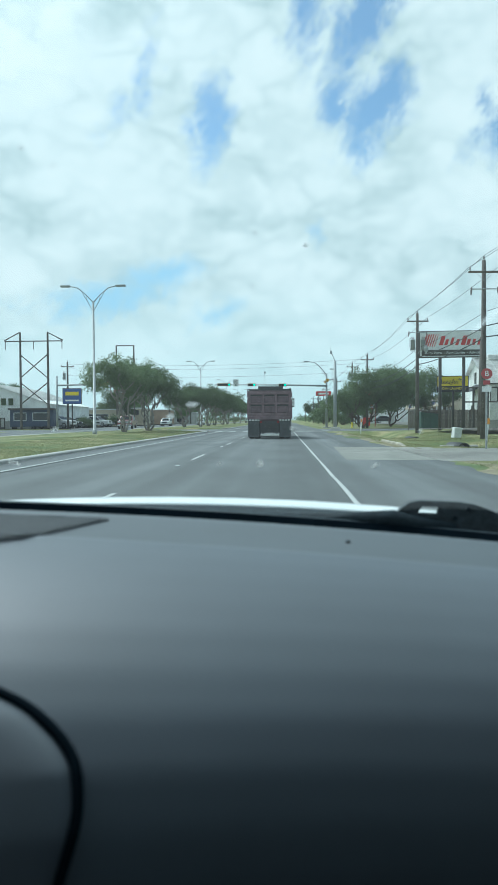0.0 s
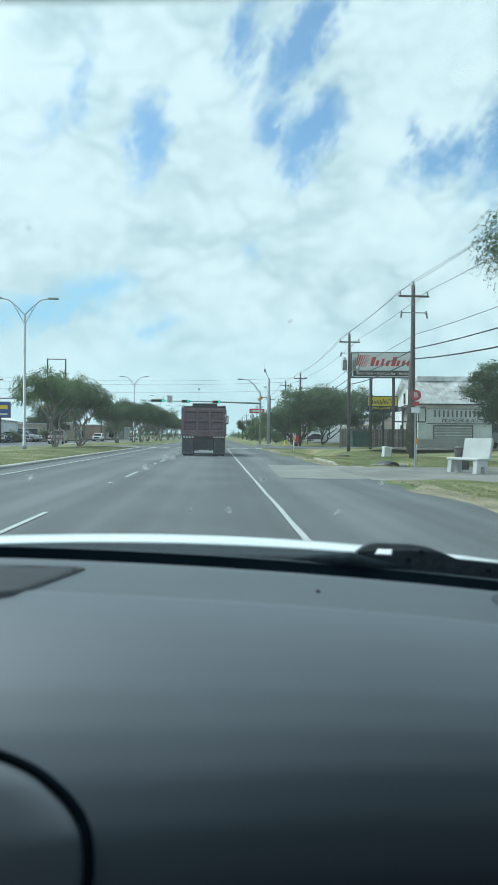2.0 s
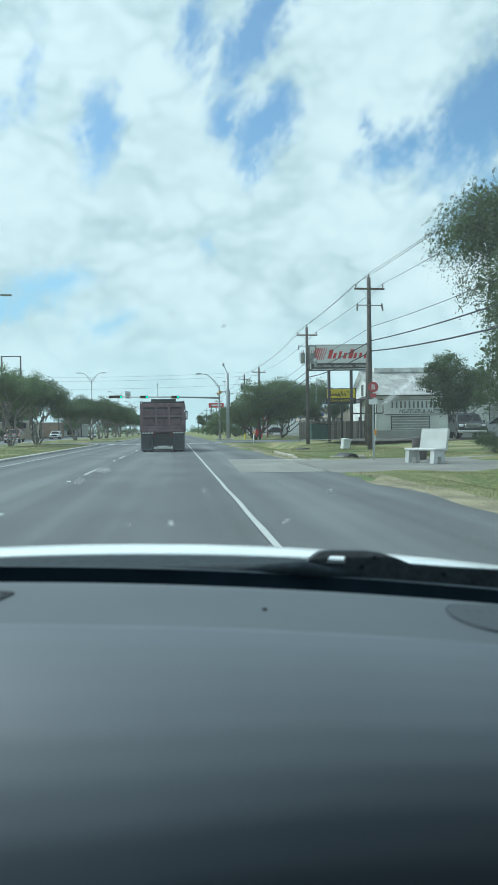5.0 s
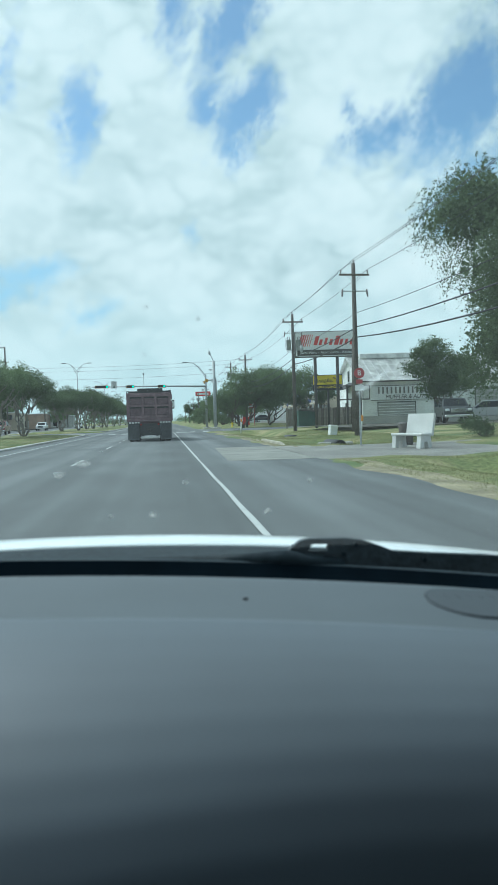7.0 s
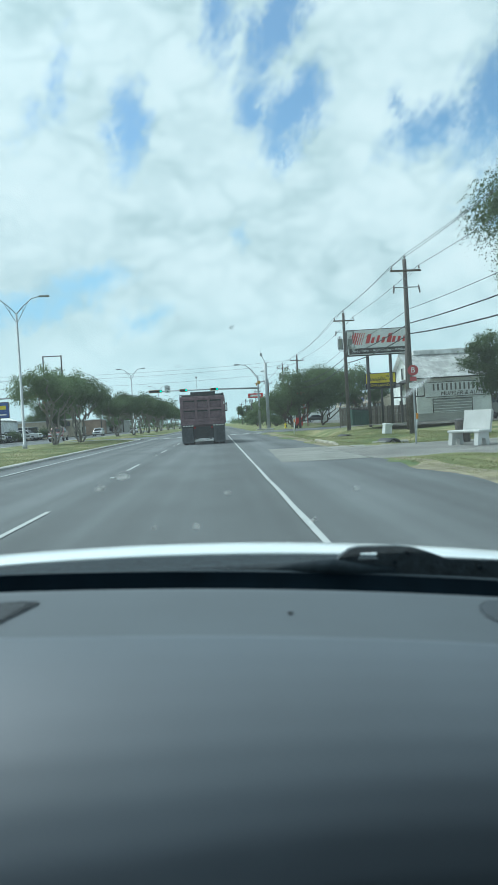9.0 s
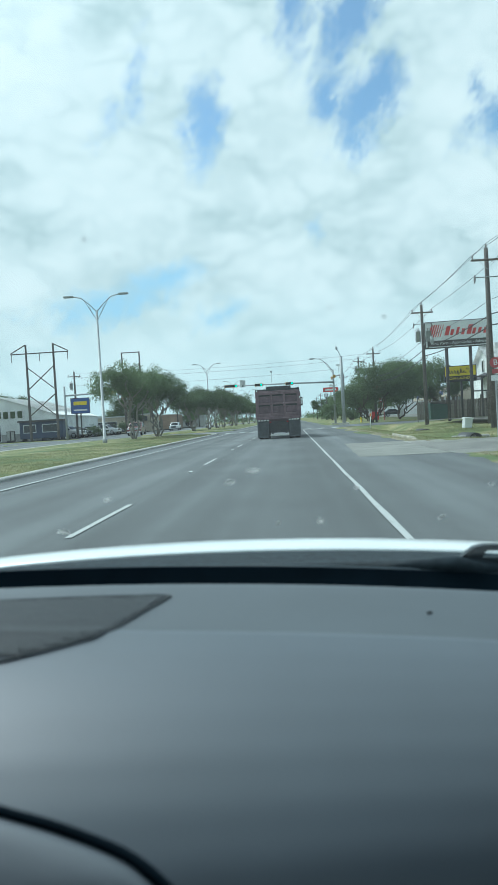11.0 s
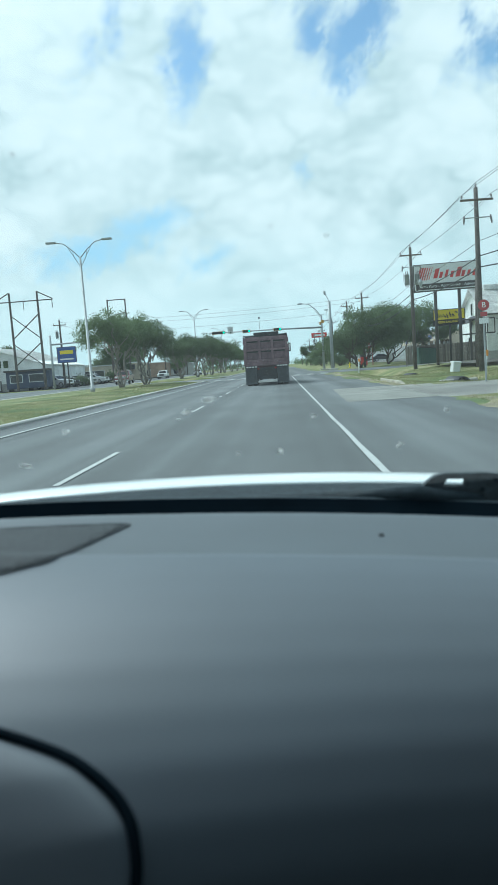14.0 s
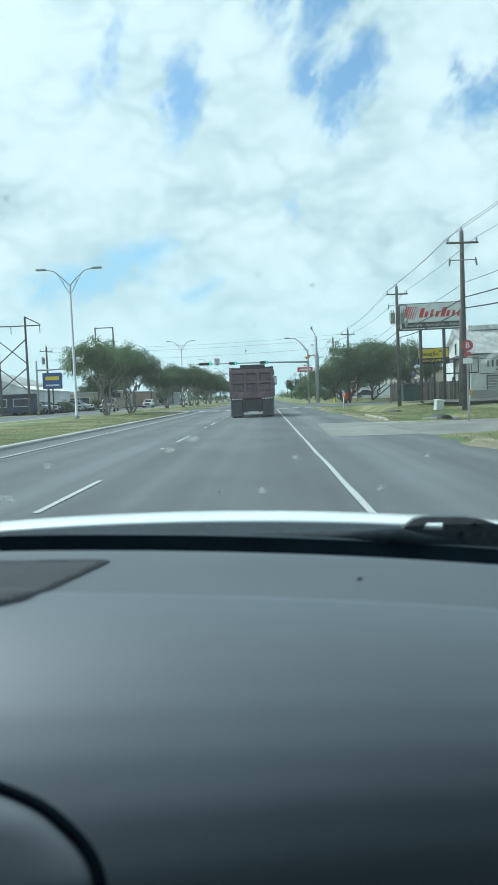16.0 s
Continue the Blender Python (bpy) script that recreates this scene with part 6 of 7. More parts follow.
s, box = post_sign("laundry_sign", "yellow laundry sign with black lettering on a dark post", pose(15.4, 66.5, 0.2, 0, 0, -10), 2.8, 1.45, 3.4, (0.05,), "yellow", "black", 0.3)
bm = B()
bx(bm, (-1.33, -0.022, 3.47), (1.33, -0.010, 3.93))
part("lower_band", bm, "black", box)
lettering("sign_text", "COIN LAUNDRY", 0.315, "yellow", box, pose(0, -0.03, 3.70, 90), 0, 1.02)
for k in range(8):
    x = -1.0 + k * 0.27
    hgt = (0.50, 0.26, 0.28, 0.40, 0.42, 0.26, 0.16, 0.28)[k]
    bm = B()
    z0 = 4.14 - (0.1 if k == 3 else 0) + (0.3 if k == 6 else 0)
    tube(bm, [(x - 0.10, -0.022, z0 + 0.03), (x - 0.02, -0.022, z0 + hgt), (x + 0.06, -0.022, z0 + hgt * 0.5), (x + 0.02, -0.022, z0), (x + 0.15, -0.022, z0 + 0.06)], 0.036, 5)
    part("script_stroke", bm, "black", box)

s, box = post_sign("shop_sign", "large white and red shop sign on tall dark posts", pose(14.6, 63.2, 0.35, 0, 0, -4), 5.6, 2.3, 6.1, (-1.0, 1.0), "white", "frame_dark", 0.5, "frame_dark", 0.14)
for k in range(6):
    bm = B()
    x, w = -2.55 + k * 0.2, 0.15 - k * 0.02
    prism(bm, [(x, 7.05), (x + w, 7.05), (x + w + 0.35, 8.1), (x + 0.35, 8.1)], -0.026, -0.014, "y")
    part("red_stripe", bm, "red", box)
for k, (w, h) in enumerate(((0.42, 0.8), (0.32, 0.5), (0.28, 0.65), (0.32, 0.5), (0.46, 0.8), (0.32, 0.5), (0.30, 0.5), (0.32, 0.5))):
    bm = B()
    x = -1.15 + k * 0.46
    prism(bm, [(x, 7.15), (x + w * 0.8, 7.15), (x + w * 0.8 + h * 0.3, 7.15 + h), (x + h * 0.3, 7.15 + h)], -0.026, -0.014, "y")
    part("red_letter_block", bm, "red", box)
bm = B()
bx(bm, (-2.6, -0.022, 6.25), (2.6, -0.012, 6.75))
part("lower_band", bm, "frame_dark", box)
lettering("sign_text", "Auto Parts - Accessories - Advice", 0.34, "white", box, pose(0, -0.03, 6.5, 90))

s, box = post_sign("red_shop_sign", "faded red shop sign with white marks on a pole", pose(-33.5, 152, 0.1, 0, 0, 8), 5.0, 1.7, 6.0, (0.2,), "red_sign", "red_sign", 0.4, "frame_dark", 0.16)
bars(box, [(-2.1, 0.9, 6.95, 7.35), (-2.1, 1.0, 6.3, 6.7)], "white")
for i in range(4):
    for j in range(3):
        if (i + j) % 2 == 0:
            bars(box, [(1.2 + i * 0.27, 1.47 + i * 0.27, 6.4 + j * 0.3, 6.7 + j * 0.3)], "black", name="check")

s, box = post_sign("parts_store_sign", "blue store sign with pale marks on a post", pose(-29.3, 99, 0.1, 0, 0, 10), 2.6, 2.2, 3.4, (0.0,), "blue_sign", "frame_dark", 0.3, "frame_dark", 0.1)
bars(box, [(-0.9, 0.9, 4.6, 5.1)], "yellow")
bars(box, [(-0.9, 0.9, 3.8, 4.0)], "white")

s = thing("liquor_sign", "tall white sign with red marks and a slanted liquor board", "sign", pose(12.9, 106.5, 0.1))
for x in (-0.55, 0.55):
    bm = B()
    tube(bm, [(x, 0.1, -0.2), (x, 0.1, 4.6)], 0.06, 8)
    part("post", bm, "red_sign", s)
bm = B()
bx(bm, (-0.48, 0, 0.9), (0.48, 0.16, 4.3))
pan = part("panel", bm, "white", s)
bars(pan, [(-0.28, 0.28, 1.15 + k * 0.62, 1.55 + k * 0.62) for k in range(5)], "red_sign", -0.014)
bm = B()
bx(bm, (-1.0, -0.06, -0.28), (1.0, 0.1, 0.28), pose(0.1, 0, 4.75, 0, 20, 0))
bd = part("slanted_board", bm, "red_sign", s, "dark red slanted board")
lettering("sign_text", "LIQUOR", 0.42, "white", bd, pose(0.1, -0.075, 4.75, 0, 20, 0) @ FACING)
bm = B()
bx(bm, (-1.3, -0.6, 0.1), (-0.3, -0.5, 1.3))
bevel(bm, 0.02, 1)
part("red_banner", bm, "red", s, "small red banner board")

s, box = post_sign("clinic_sign", "dark pylon sign on a white pillar", pose(18.3, 121, 0.3, 0, 0, -5), 3.0, 1.5, 4.3, (0.0,), "frame_dark", "frame_dark", 0.4, "white", 0.42)
bars(box, [(-1.1, 1.1, 5.25, 5.5), (-1.2, 1.2, 4.85, 5.1), (-1.2, 1.2, 4.5, 4.66)], "white")
s, box = post_sign("roadside_sign", "two-part white and dark roadside sign", pose(15.4, 150, 0.2, 0, 0, -5), 3.2, 2.0, 4.2, (0.0,), "white", "frame_dark", 0.3, "frame_dark", 0.12)
bars(box, [(-1.5, 1.5, 4.28, 4.95)], "frame_dark")
s, box = post_sign("roadside_sign", "wide pale roadside sign on two posts", pose(14.2, 185, 0.2, 0, 0, -5), 5.0, 1.5, 5.6, (-1.6, 1.6), "grey_wall", "grey_wall", 0.3, "frame_dark", 0.1)
bars(box, [(-2.1, 2.1, 6.0, 6.6)], "frame_dark")
s, box = post_sign("diner_sign", "red sign on a tall post far along the road", pose(13.8, 250, 0.2, 0, 0, -3), 5.2, 1.6, 9.2, (0.0,), "red", "red", 0.3, "galv", 0.16)
bars(box, [(-1.9, 1.9, 9.7, 10.3)], "white")

# empty sign frames by the workshop
s = thing("empty_sign_frame", "empty black sign frame on two posts", "sign frame", pose(17.0, 63.5, 0.3, 0, 0, -8))
for x in (-0.5, 0.7):
    bm = B()
    tube(bm, [(x, 0, -0.3), (x, 0, 3.6)], 0.09, 8)
    part("post", bm, "frame_dark", s)
for z in (2.3, 3.55):
    bm = B()
    tube(bm, [(-1.3, 0, z), (1.5, 0, z)], 0.06, 6)
    part("rail", bm, "frame_dark", s)
for x in (-1.3, -0.5, 0.2, 0.9, 1.5):
    bm = B()
    tube(bm, [(x, 0, 2.3), (x, 0, 3.55)], 0.045, 6)
    part("upright", bm, "frame_dark", s)
s = thing("empty_billboard_frame", "tall empty steel billboard frame on two posts", "sign frame", pose(-30.4, 138, 0.1))
for x in (-1.7, 1.7):
    bm = B()
    tube(bm, [(x, 0, -0.3), (x, 0, 15.6)], 0.13, 8)
    part("post", bm, "pole_wood", s)
for z in (15.5, 11.3):
    bm = B()
    tube(bm, [(-1.7, 0, z), (1.7, 0, z)], 0.09, 6)
    part("rail", bm, "pole_wood", s)
bm = B()
tube(bm, [(0.0, 0, 12.8), (1.7, 0, 13.1)], 0.06, 6)
part("brace", bm, "pole_wood", s)

# H-frame of the power line
s = thing("power_pylon", "wooden H-frame power pylon with cross braces", "utility pole", pose(-33.8, 96.8, 0))
for x in (-1.9, 1.9):
    bm = B()
    tube(bm, [(x, 0, -0.3), (x, 0, 13.2)], [0.2, 0.13], 8)
    part("pole", bm, "pole_wood", s)
for a, b in (((-4.0, 12.0), (4.0, 12.0)), ((-1.9, 10.2), (1.9, 7.0)), ((-1.9, 7.0), (1.9, 10.2)), ((-1.9, 6.4), (1.9, 3.4)), ((-1.9, 3.4), (1.9, 6.4)), ((-1.9, 13.2), (-4.0, 12.1)), ((1.9, 13.2), (4.0, 12.1))):
    bm = B()
    tube(bm, [(a[0], -0.15, a[1]), (b[0], -0.15, b[1])], 0.075, 6)
    part("crossarm" if a[1] == b[1] else "brace", bm, "pole_wood", s)
for x in (-3.9, 0, 3.9):
    bm = B()
    tube(bm, [(x, -0.15, 12.0), (x, -0.15, 10.9)], 0.06, 6)
    part("insulator", bm, "ceramic", s)


# ---- buildings ----
def workshop(m):
    h = thing("workshop_building", "weathered white metal workshop with a rusty gable roof", "building", m)
    L_, D, E, R = 17.0, 10.5, 4.0, 6.4
    bm = B()
    prism(bm, [(0, 0), (D, 0), (D, E), (D / 2, R), (0, E)], 0, L_, "x")
    wall = part("wall", bm, "siding", h, "white weathered siding")
    # boards of the long wall and the gable
    for k in range(16):
        bm = B()
        z = 0.5 + k * 0.185
        bx(bm, (0.0, -0.03, z), (L_, 0.0, z + 0.165))
        part("siding_board", bm, "siding", wall)
    bm = B()
    bx(bm, (-0.06, -0.08, -0.5), (L_ + 0.06, D + 0.08, 0.48))
    part("foundation", bm, "concrete", h, "stained concrete foundation")
    bm = B()
    for a, b in (((-0.45, E - 0.18), (D / 2, R + 0.08)), ((D / 2, R + 0.08), (D + 0.45, E - 0.18))):
        q = [(-0.4, *a), (L_ + 0.4, *a), (L_ + 0.4, *b), (-0.4, *b)]
        bm.faces.new([bm.verts.new(c) for c in q])
    bmesh.ops.solidify(bm, geom=bm.faces[:], thickness=0.09)
    roof = part("roof", bm, "metal_roof", h, "pale metal roof with rust streaks")
    for k in range(24):
        bm = B()
        x = -0.3 + k * 0.73
        tube(bm, [(x, -0.4, E - 0.10), (x, D / 2, R + 0.15)], 0.03, 4)
        part("roof_seam", bm, "metal_roof", roof)
    bm = B()
    tube(bm, [(-0.4, D / 2, R + 0.15), (L_ + 0.4, D / 2, R + 0.15)], 0.1, 6)
    part("ridge", bm, "metal_roof", roof)
    bm = B()
    bx(bm, (1.0, D / 2 - 0.55, R - 0.1), (9.5, D / 2 + 0.55, R + 0.42))
    bevel(bm, 0.05, 1)
    part("ridge_vent", bm, "metal_roof", roof, "raised rusty ridge vent")
    bm = B()
    bx(bm, (-0.1, -0.5, E - 0.32), (L_ + 0.1, -0.42, E - 0.2))
    part("gutter", bm, "frame_dark", roof, "dark gutter along the eave")
    # sign board along the long wall
    bm = B()
    bx(bm, (0.9, -0.09, 1.95), (9.6, -0.035, 3.35))
    sg = part("sign_board", bm, "white", h, "white board with dark lettering")
    for z in (1.95, 3.31):
        bm = B()
        bx(bm, (0.85, -0.10, z), (9.65, -0.03, z + 0.05))
        part("board_trim", bm, "frame_dark", sg)
    bars(sg, [(1.5 + k * 0.41, 1.66 + k * 0.41, 2.58, 3.2) for k in range(18)], "sign_grey", -0.11)
    lettering("sign_text", "MUFFLER & AUTOMOTIVE", 0.52, "frame_dark", sg, pose(5.2, -0.11, 2.25, 90), 0.2)
    for k, (x, w, z0, z1) in enumerate(((1.5, 3.6, 0.5, 1.75), (7.0, 1.9, 0.75, 1.8), (11.0, 3.4, 0.4, 2.9))):
        bm = B()
        bx(bm, (x, -0.07, z0), (x + w, -0.035, z1))
        d = part("shop_window" if k < 2 else "roller_door", bm, "window" if k == 1 else "grey_wall", h, "shuttered opening" if k != 1 else "")
        bm = B()
        for a, b in (((x - 0.06, z0), (x, z1)), ((x + w, z0), (x + w + 0.06, z1)), ((x - 0.06, z1), (x + w + 0.06, z1 + 0.07))):
            bx(bm, (a[0], -0.09, a[1]), (b[0], -0.03, b[1]))
        part("frame", bm, "frame_dark", d)
        for j in range(5):
            if k != 1:
                bm = B()
                z = z0 + (z1 - z0) * (j + 0.5) / 5
                bx(bm, (x + 0.02, -0.082, z - 0.02), (x + w - 0.02, -0.07, z + 0.02))
                part("slat", bm, "siding", d)
    # gable end with windows, awning and a hanging box
    for y, z0, z1, w in ((1.6, 0.6, 1.9, 0.8), (3.6, 0.45, 2.1, 0.8), (6.2, 0.6, 1.9, 0.9), (3.2, 2.9, 3.7, 0.7), (5.4, 2.9, 3.7, 0.7), (5.0, 4.0, 5.1, 0.7)):
        bm = B()
        bx(bm, (-0.06, y, z0), (-0.005, y + w, z1))
        wn = part("window", bm, "window", h)
        bm = B()
        for a, b in (((y - 0.08, z0 - 0.08), (y + w + 0.08, z0)), ((y - 0.08, z1), (y + w + 0.08, z1 + 0.08)), ((y - 0.08, z0), (y, z1)), ((y + w, z0), (y + w + 0.08, z1))):
            bx(bm, (-0.09, a[0], a[1]), (0.0, b[0], b[1]))
        part("frame", bm, "white", wn)
    bm = B()
    prism(bm, [(0, 3.9), (-0.9, 3.3), (-0.9, 3.2), (0, 3.7)], 2.8, 6.6, "y")
    part("awning", bm, "awning", h, "ragged dark awning")
    return h


workshop(pose(18.7, 66.5, 0.55, 0, 0, -2))


def shop_row(m, label, L_, D, H, wall, bays, front="frame_dark"):
    """A long low row of shops with a canopy on posts, its front towards -x."""
    h = thing("shop_row", label, "building", m)
    bm = B()
    bx(bm, (0, 0, -0.3), (D, L_, H))
    part("wall", bm, wall, h)
    bm = B()
    bx(bm, (-2.4, -0.2, H - 1.3), (0.4, L_ + 0.2, H + 0.3))
    bevel(bm, 0.04, 1)
    can = part("canopy", bm, wall, h, "deep flat canopy front")
    bm = B()
    bx(bm, (-2.5, -0.3, H + 0.3), (D, L_ + 0.3, H + 0.42))
    part("roof", bm, "metal_roof", h)
    step = L_ / bays
    for k in range(bays + 1):
        bm = B()
        bx(bm, (-2.3, k * step - 0.12, -0.2), (-2.05, k * step + 0.12, H - 1.3))
        part("post", bm, "white", h)
    for k in range(bays):
        y = k * step
        bm = B()
        bx(bm, (-0.05, y + 0.5, 0.1), (0.0, y + step - 0.5, H - 1.5))
        w = part("shop_window", bm, "window", h)
        bm = B()
        for a in (0.45, step / 2, step - 0.55):
            bx(bm, (-0.10, y + a, 0.0), (0.0, y + a + 0.1, H - 1.4))
        part("frame", bm, front, w)
        bm = B()
        bx(bm, (-2.46, y + 1.0, H - 0.95), (-2.4, y + step - 1.2, H - 0.2))
        part("shop_board", bm, ("white", "blue_sign", "beige", "red_sign", "white", "frame_dark")[k % 6], can)
    return h


shop_row(pose(30, 128, 0.4, 0, 0, -3), "long beige shop row with a canopy on white posts", 54, 12, 4.4, "beige", 9)
shop_row(pose(24, 195, 0.4, 0, 0, -2), "low white shop row far along the road", 40, 12, 4.2, "siding", 6)


def plain_building(m, label, w, d, h, wall, band=None, windows=(), gable=0.0, door=None):
    """A shed or store with its front towards -y."""
    b = thing("store_building", label, "building", m)
    bm = B()
    if gable:
        prism(bm, [(0, -0.2), (w, -0.2), (w, h), (w / 2, h + gable), (0, h)], 0, d, "y")
    else:
        bx(bm, (0, 0, -0.2), (w, d, h))
    part("wall", bm, wall, b)
    bm = B()
    if gable:
        for a, c in (((-0.3, h - 0.12), (w / 2, h + gable + 0.06)), ((w / 2, h + gable + 0.06), (w + 0.3, h - 0.12))):
            bm.faces.new([bm.verts.new(p) for p in ((a[0], -0.3, a[1]), (a[0], d + 0.3, a[1]), (c[0], d + 0.3, c[1]), (c[0], -0.3, c[1]))])
        bmesh.ops.solidify(bm, geom=bm.faces[:], thickness=0.1)
    else:
        bx(bm, (-0.15, -0.15, h), (w + 0.15, d + 0.15, h + 0.22))
    part("roof", bm, "metal_roof", b)
    if band:
        bm = B()
        bx(bm, (-0.05, -0.06, 0), (w + 0.05, 0.0, h * 0.3))
        part("lower_band", bm, band, b)
    for x, z0, ww, hh in windows:
        bm = B()
        bx(bm, (x, -0.07, z0), (x + ww, -0.02, z0 + hh))
        g = part("window", bm, "window", b)
        bm = B()
        for a, c in (((x - 0.08, z0 - 0.08), (x + ww + 0.08, z0)), ((x - 0.08, z0 + hh), (x + ww + 0.08, z0 + hh + 0.08)), ((x - 0.08, z0), (x, z0 + hh)), ((x + ww, z0), (x + ww + 0.08, z0 + hh)), ((x + ww / 2 - 0.03, z0), (x + ww / 2 + 0.03, z0 + hh))):
            bx(bm, (a[0], -0.10, a[1]), (c[0], -0.02, c[1]))
        part("frame", bm, "white", g)
    return b


st = plain_building(pose(-52, 103, 0.1, 0, 0, 3), "white gabled metal store across the road", 18, 26, 3.6, "siding", "grey_wall", [(2, 0.9, 2.4, 1.5), (12.5, 0.9, 2.4, 1.5), (7.5, 0.1, 1.8, 2.3)], 3.0)
bars(st, [(4.6 + k * 1.05, 5.3 + k * 1.05, 3.4, 4.4) for k in range(8)], "leaf_dark", -0.09)
plain_building(pose(-46, 146, 0.1, 0, 0, 4), "low pale store with a flat roof across the road", 12, 20, 3.3, "beige", None, [(1, 0.6, 3, 1.8), (6, 0.6, 4, 1.8)])
ds = plain_building(pose(-58, 172, 0.1, 0, 0, 4), "low cream discount store with a dark awning", 24, 16, 4.0, "beige", None, [(2, 0.4, 4, 1.9), (9, 0.4, 4, 1.9), (16, 0.4, 5, 1.9)])
bm = B()
bx(bm, (0.5, -1.2, 2.5), (23, 0.0, 3.6))
aw = part("awning", bm, "awning", ds, "dark awning with pale lettering")
lettering("sign_text", "DISCOUNT", 1.0, "white", aw, pose(12, -1.23, 3.05, 90))
plain_building(pose(-50, 215, 0.1, 0, 0, 4), "low brick store across the road", 16, 14, 4.2, "tan_brick", None, [(2, 0.5, 3, 1.9), (8, 0.5, 3, 1.9)])
plain_building(pose(-47, 262, 0.1, 0, 0, 4), "low grey store across the road", 15, 14, 4.0, "grey_wall", None, [(2, 0.5, 3, 1.9), (8, 0.5, 3, 1.9)])
plain_building(pose(23.5, 92.5 + 4, 0.3, 0, 0, -4) @ Matrix.Translation((16, 6, 0)), "beige flat-roofed building with a brick wing", 16, 12, 4.6, "beige", "tan_brick", [(2, 1.4, 3, 1.5), (8, 1.4, 4, 1.5)])


def food_kiosk(m):
    k = thing("food_kiosk", "navy blue food kiosk with white trim and a serving hatch", "kiosk", m)
    bm = B()
    bx(bm, (0, 0, 0.25), (6.0, 2.4, 2.6))
    bevel(bm, 0.04, 1)
    body = part("body", bm, "navy", k)
    bm = B()
    prism(bm, [(-0.3, 2.6), (2.7, 2.6), (2.7, 2.7), (-0.3, 2.85)], -0.2, 6.2, "x")
    part("roof", bm, "frame_dark", k)
    for x, w in ((0.6, 1.6), (3.2, 2.2)):
        bm = B()
        bx(bm, (x, -0.03, 1.15), (x + w, 0.0, 2.15))
        h = part("hatch", bm, "window", body, "dark serving hatch")
        for a, b in (((x - 0.08, 1.07), (x + w + 0.08, 1.15)), ((x - 0.08, 2.15), (x + w + 0.08, 2.23)), ((x - 0.08, 1.15), (x, 2.15)), ((x + w, 1.15), (x + w + 0.08, 2.15))):
            bm = B()
            bx(bm, (a[0], -0.05, a[1]), (b[0], 0.0, b[1]))
            part("trim", bm, "white", h)
    for x in (0.2, 2.9, 5.6):
        bm = B()
        bx(bm, (x, 0.2, -0.1), (x + 0.2, 2.2, 0.26))
        part("skid", bm, "dark_steel", k)
    return k


M["navy"] = mat("navy_paint", (0.035, 0.055, 0.105), 0.6, grain=0.1, scale=5, spread=0.15)
food_kiosk(pose(-38.2, 99.2, 0.12, 0, 0, 6))
for x in (-39.9, -39.3):
    cool = thing("ice_chest", "dark upright drinks cooler with a pale door", "cooler", pose(x, 98.6, 0.12, 0, 0, 6), "coolers")
    bm = B()
    bx(bm, (0, 0, 0), (0.5, 0.5, 1.5))
    bevel(bm, 0.03, 1)
    part("cabinet", bm, "frame_dark", cool)
    bm = B()
    bx(bm, (0.04, -0.03, 0.2), (0.46, 0.0, 1.4))
    part("door", bm, "grey_wall", cool, "pale door")
s, box = post_sign("food_sign", "white taqueria board with dark lettering on two posts", pose(-43.2, 98.5, 0.1, 0, 0, 6), 3.6, 1.6, 3.0, (-1.4, 1.4), "white", "grey_wall", 0.25, "white", 0.09)
bars(box, [(-1.0 + i * 0.42, -0.72 + i * 0.42, 3.95, 4.4) for i in range(5)] + [(-1.4 + i * 0.4, -1.1 + i * 0.4, 3.2, 3.75) for i in range(7)], "frame_dark")


# ---- fence, bus stop and small things on the verge ----
def fence(m, n):
    f = thing("wooden_fence", "weathered grey wooden privacy fence", "fence", m)
    for k in range(0, n + 1, 14):
        bm = B()
        bx(bm, (k * 0.15 - 0.05, 0.03, -0.2), (k * 0.15 + 0.05, 0.13, 1.75))
        part("post", bm, "fence", f)
    for z in (0.4, 1.4):
        bm = B()
        bx(bm, (0, 0.0, z), (n * 0.15, 0.05, z + 0.09))
        part("rail", bm, "fence", f)
    me = None
    rng = random.Random(6)
    for k in range(n):
        if me is None:
            bm = B()
            prism(bm, [(0.0, 0.03), (0.14, 0.03), (0.14, 1.76), (0.11, 1.82), (0.03, 1.82), (0.0, 1.76)], -0.022, 0.0, "y")
            ob = part("board", bm, "fence", f)
            me = ob.data
        else:
            ob = new("board", me)
            ob.parent = f
        ob.location = (k * 0.15, rng.uniform(-0.006, 0.006), rng.uniform(-0.03, 0.03))
    return f


fence(pose(12.2, 71.0, 0.22, 0, 0, -3), 44)


M["pale_concrete"] = mat("painted_concrete", (0.56, 0.56, 0.54), 0.85, grain=0.1, scale=30, spread=0.12, wide=1.5, bump=0.2)


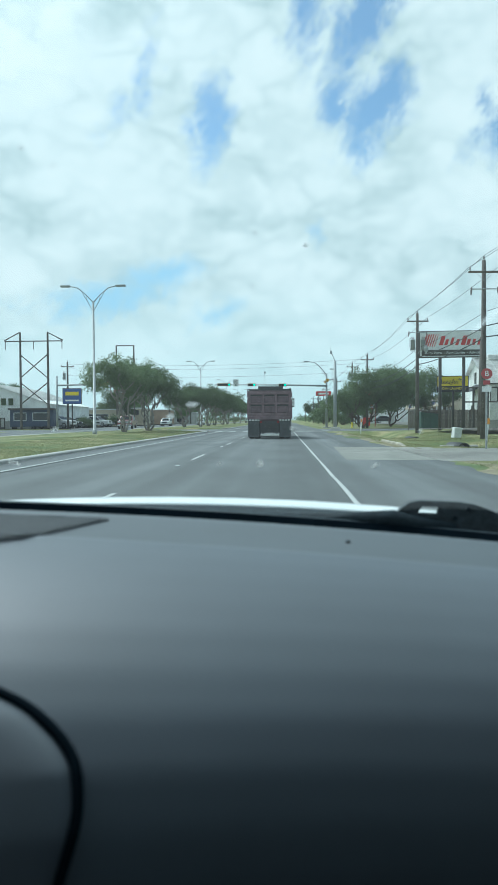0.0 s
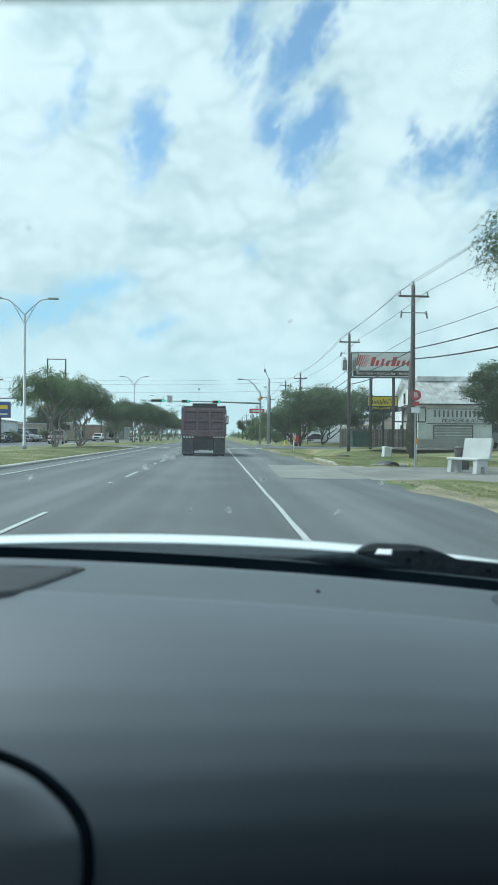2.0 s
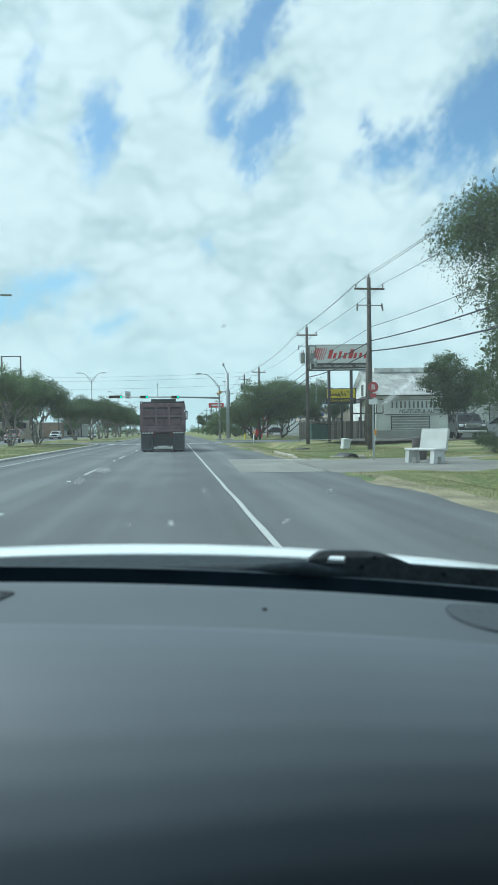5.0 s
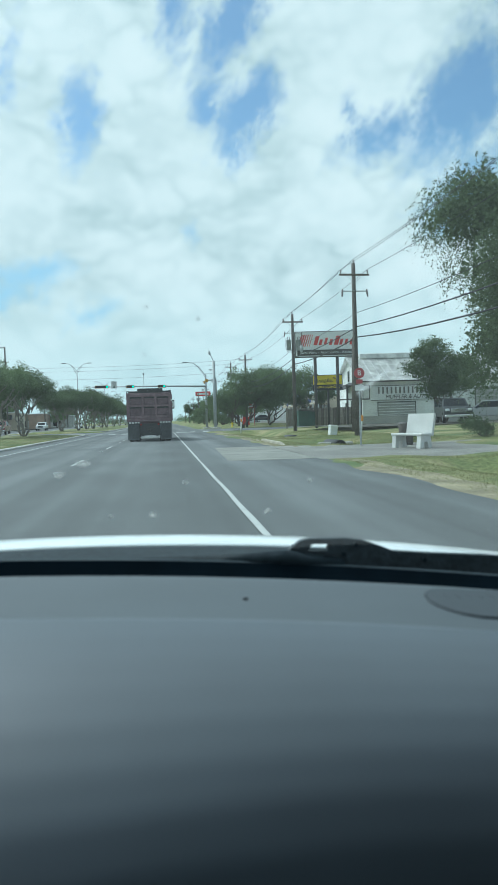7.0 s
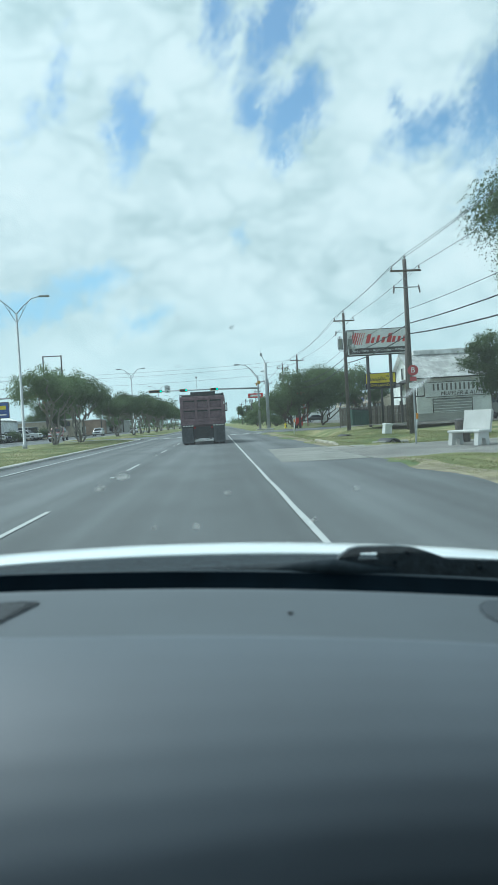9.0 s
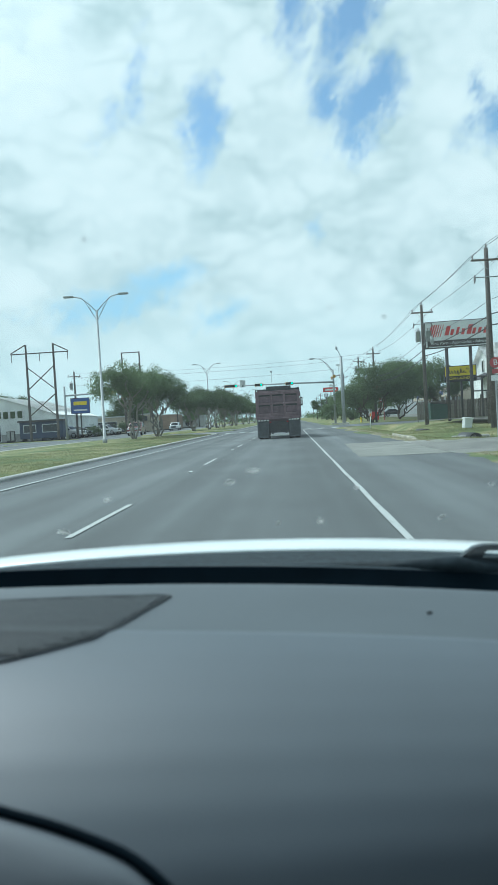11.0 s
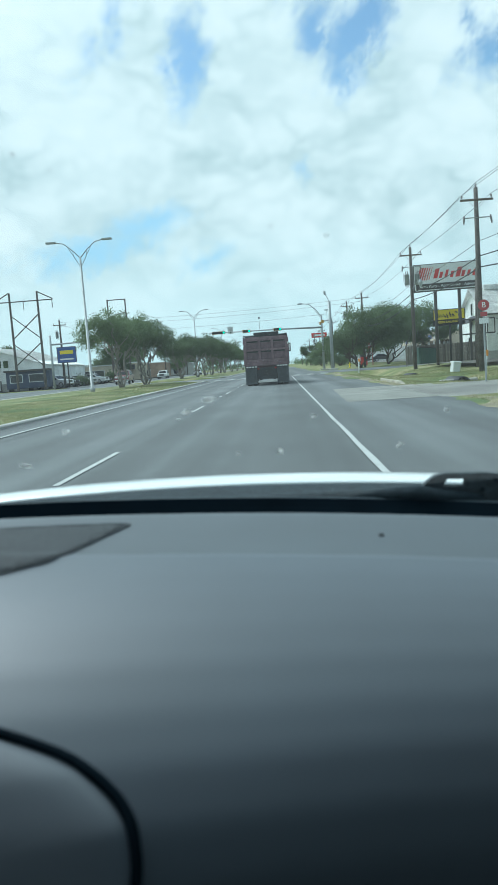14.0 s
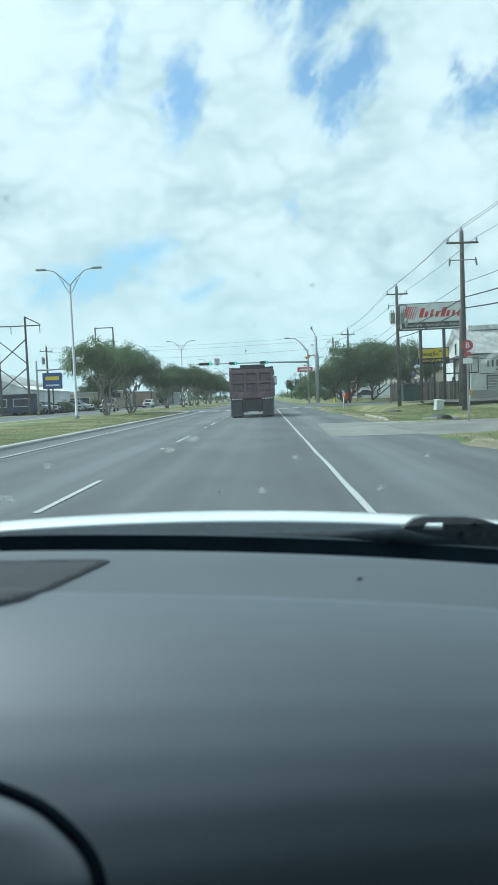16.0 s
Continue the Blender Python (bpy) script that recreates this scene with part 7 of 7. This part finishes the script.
def bus_stop():
    b = thing("bus_bench", "white painted concrete bench with an upright panel", "bench", pose(8.35, 23.7, 0.0, 0, 0, -66))
    bm = B()
    bx(bm, (-0.75, -0.25, 0.42), (0.75, 0.25, 0.5))
    bevel(bm, 0.02, 1)
    part("seat", bm, "pale_concrete", b)
    for x in (-0.6, 0.6):
        bm = B()
        prism(bm, [(-0.27, 0), (-0.12, 0), (-0.07, 0.22), (0.07, 0.22), (0.12, 0), (0.27, 0), (0.22, 0.42), (-0.22, 0.42)], x - 0.09, x + 0.09, "x")
        part("leg", bm, "pale_concrete", b)
    bm = B()
    bx(bm, (-0.62, 0.26, 0.46), (0.62, 0.34, 1.22), pose(0, 0, 0, -10, 0, 0))
    bk = part("backrest", bm, "pale_concrete", b, "leaning white panel with faint marks")
    p = thing("bus_sign", "round red bus stop sign on a thin pole", "sign", pose(7.5, 27.0, -0.01, 0, 0, -10))
    bm = B()
    tube(bm, [(0, 0, -0.2), (0, 0, 2.9)], 0.035, 8)
    part("pole", bm, "galv", p)
    bm = B()
    bx(bm, (-0.17, -0.06, 2.12), (0.17, -0.04, 2.32))
    pl = part("plate", bm, "white", p)
    bm = B()
    tube(bm, [(0, -0.075, 2.78), (0, -0.05, 2.78)], 0.20, 20)
    part("red_disc", bm, "red_sign", pl)
    lettering("sign_text", "B", 0.28, "white", pl, pose(0, -0.085, 2.78, 90))
    bars(pl, [(-0.12, 0.12, 2.38, 2.54)], "red_sign", -0.06)
    c = thing("litter_bin", "dark round litter bin beside the bench", "bin", pose(9.1, 26.4, 0.0))
    bm = B()
    tube(bm, [(0, 0, 0), (0, 0, 0.75), (0, 0, 0.8)], [0.26, 0.29, 0.27], 14)
    part("drum", bm, "pole_wood", c, smooth=True)
    bm = B()
    tube(bm, [(0, 0, 0.8), (0, 0, 0.86)], [0.30, 0.24], 14)
    part("rim", bm, "frame_dark", c)
    w = thing("low_wall", "low dark retaining wall under the large tree", "wall", pose(10.6, 19.8, 0.0, 0, 0, 14))
    bm = B()
    bx(bm, (0, 0, -0.1), (5.5, 0.22, 0.38))
    bevel(bm, 0.02, 1)
    part("wall", bm, "tan_brick", w)


bus_stop()

mk = thing("marker_post", "white plastic marker post with an orange cap", "post", pose(10.4, 37.4, -0.1, 3, 2, 0), "marker posts")
bm = B()
tube(bm, [(0, 0, -0.2), (0, 0, 1.05)], 0.05, 10)
part("post", bm, "white", mk, smooth=True)
bm = B()
bx(bm, (-0.09, -0.06, 0.95), (0.09, 0.0, 1.25))
bevel(bm, 0.015, 1)
part("cap_plate", bm, "orange", mk, "orange reflector plate")
copy_thing(mk, pose(7.4, 69.5, -0.05, -6, 8, 30))

for y, x in ((45.5, 8.3), (33.5, 8.3)):
    cv = thing("culvert_pipe", "dark corrugated culvert pipe end in the ditch", "pipe", pose(x, y, -0.42, 0, 0, 8), "culverts")
    bm = B()
    n = 18
    rings = [[bm.verts.new((r * math.cos(a), yy, 0.12 + r * math.sin(a))) for a in (2 * math.pi * i / n for i in range(n))] for yy, r in ((1.6, 0.33), (0, 0.33), (0, 0.27), (1.6, 0.27))]
    for a, b in zip(rings, rings[1:]):
        for i in range(n):
            bm.faces.new((a[i], a[(i + 1) % n], b[(i + 1) % n], b[i]))
    part("pipe", bm, "dark_steel", cv, smooth=True)
    bm = B()
    bx(bm, (-0.9, 0.5, -0.3), (0.9, 0.75, 0.33))
    bevel(bm, 0.05, 1)
    part("headwall", bm, "concrete", cv)

bag = thing("meter_box", "small white utility box on the grass", "box", pose(10.6, 44.8, 0.0, 4, 6, 15))
bm = B()
bx(bm, (-0.25, -0.2, -0.1), (0.25, 0.2, 0.6))
bevel(bm, 0.06, 2)
part("shell", bm, "white", bag)
bm = B()
bx(bm, (-0.27, -0.22, 0.5), (0.27, 0.22, 0.58))
part("lid", bm, "white", bag)

dp = thing("dumpster", "dark green steel dumpster on the grass", "dumpster", pose(13.7, 69.3, 0.3, 0, 0, 8))
bm = B()
prism(bm, [(-0.9, 0.0), (0.9, 0.0), (1.0, 1.3), (-0.95, 1.5)], -0.9, 0.9, "y")
bevel(bm, 0.03, 1)
part("bin", bm, "dumpster", dp)
bm = B()
bx(bm, (-1.0, -0.92, 1.44), (1.05, 0.92, 1.52), pose(0, 0, 0, 0, 5.5, 0))
part("lid", bm, "frame_dark", dp, "dark lid")
for x in (-0.6, 0.0, 0.6):
    bm = B()
    bx(bm, (x - 0.04, -0.96, 0.05), (x + 0.04, -0.9, 1.35))
    part("rib", bm, "dumpster", dp)

hy = thing("fire_hydrant", "small yellow fire hydrant on the verge", "hydrant", pose(10.3, 109, 0.0))
bm = B()
tube(bm, [(0, 0, -0.1), (0, 0, 0.08), (0, 0, 0.1), (0, 0, 0.55), (0, 0, 0.7), (0, 0, 0.76)], [0.17, 0.17, 0.11, 0.11, 0.09, 0.03], 12)
part("barrel", bm, "yellow", hy, smooth=True)
bm = B()
tube(bm, [(-0.2, 0, 0.45), (0.2, 0, 0.45)], 0.06, 8)
part("nozzle", bm, "yellow", hy)
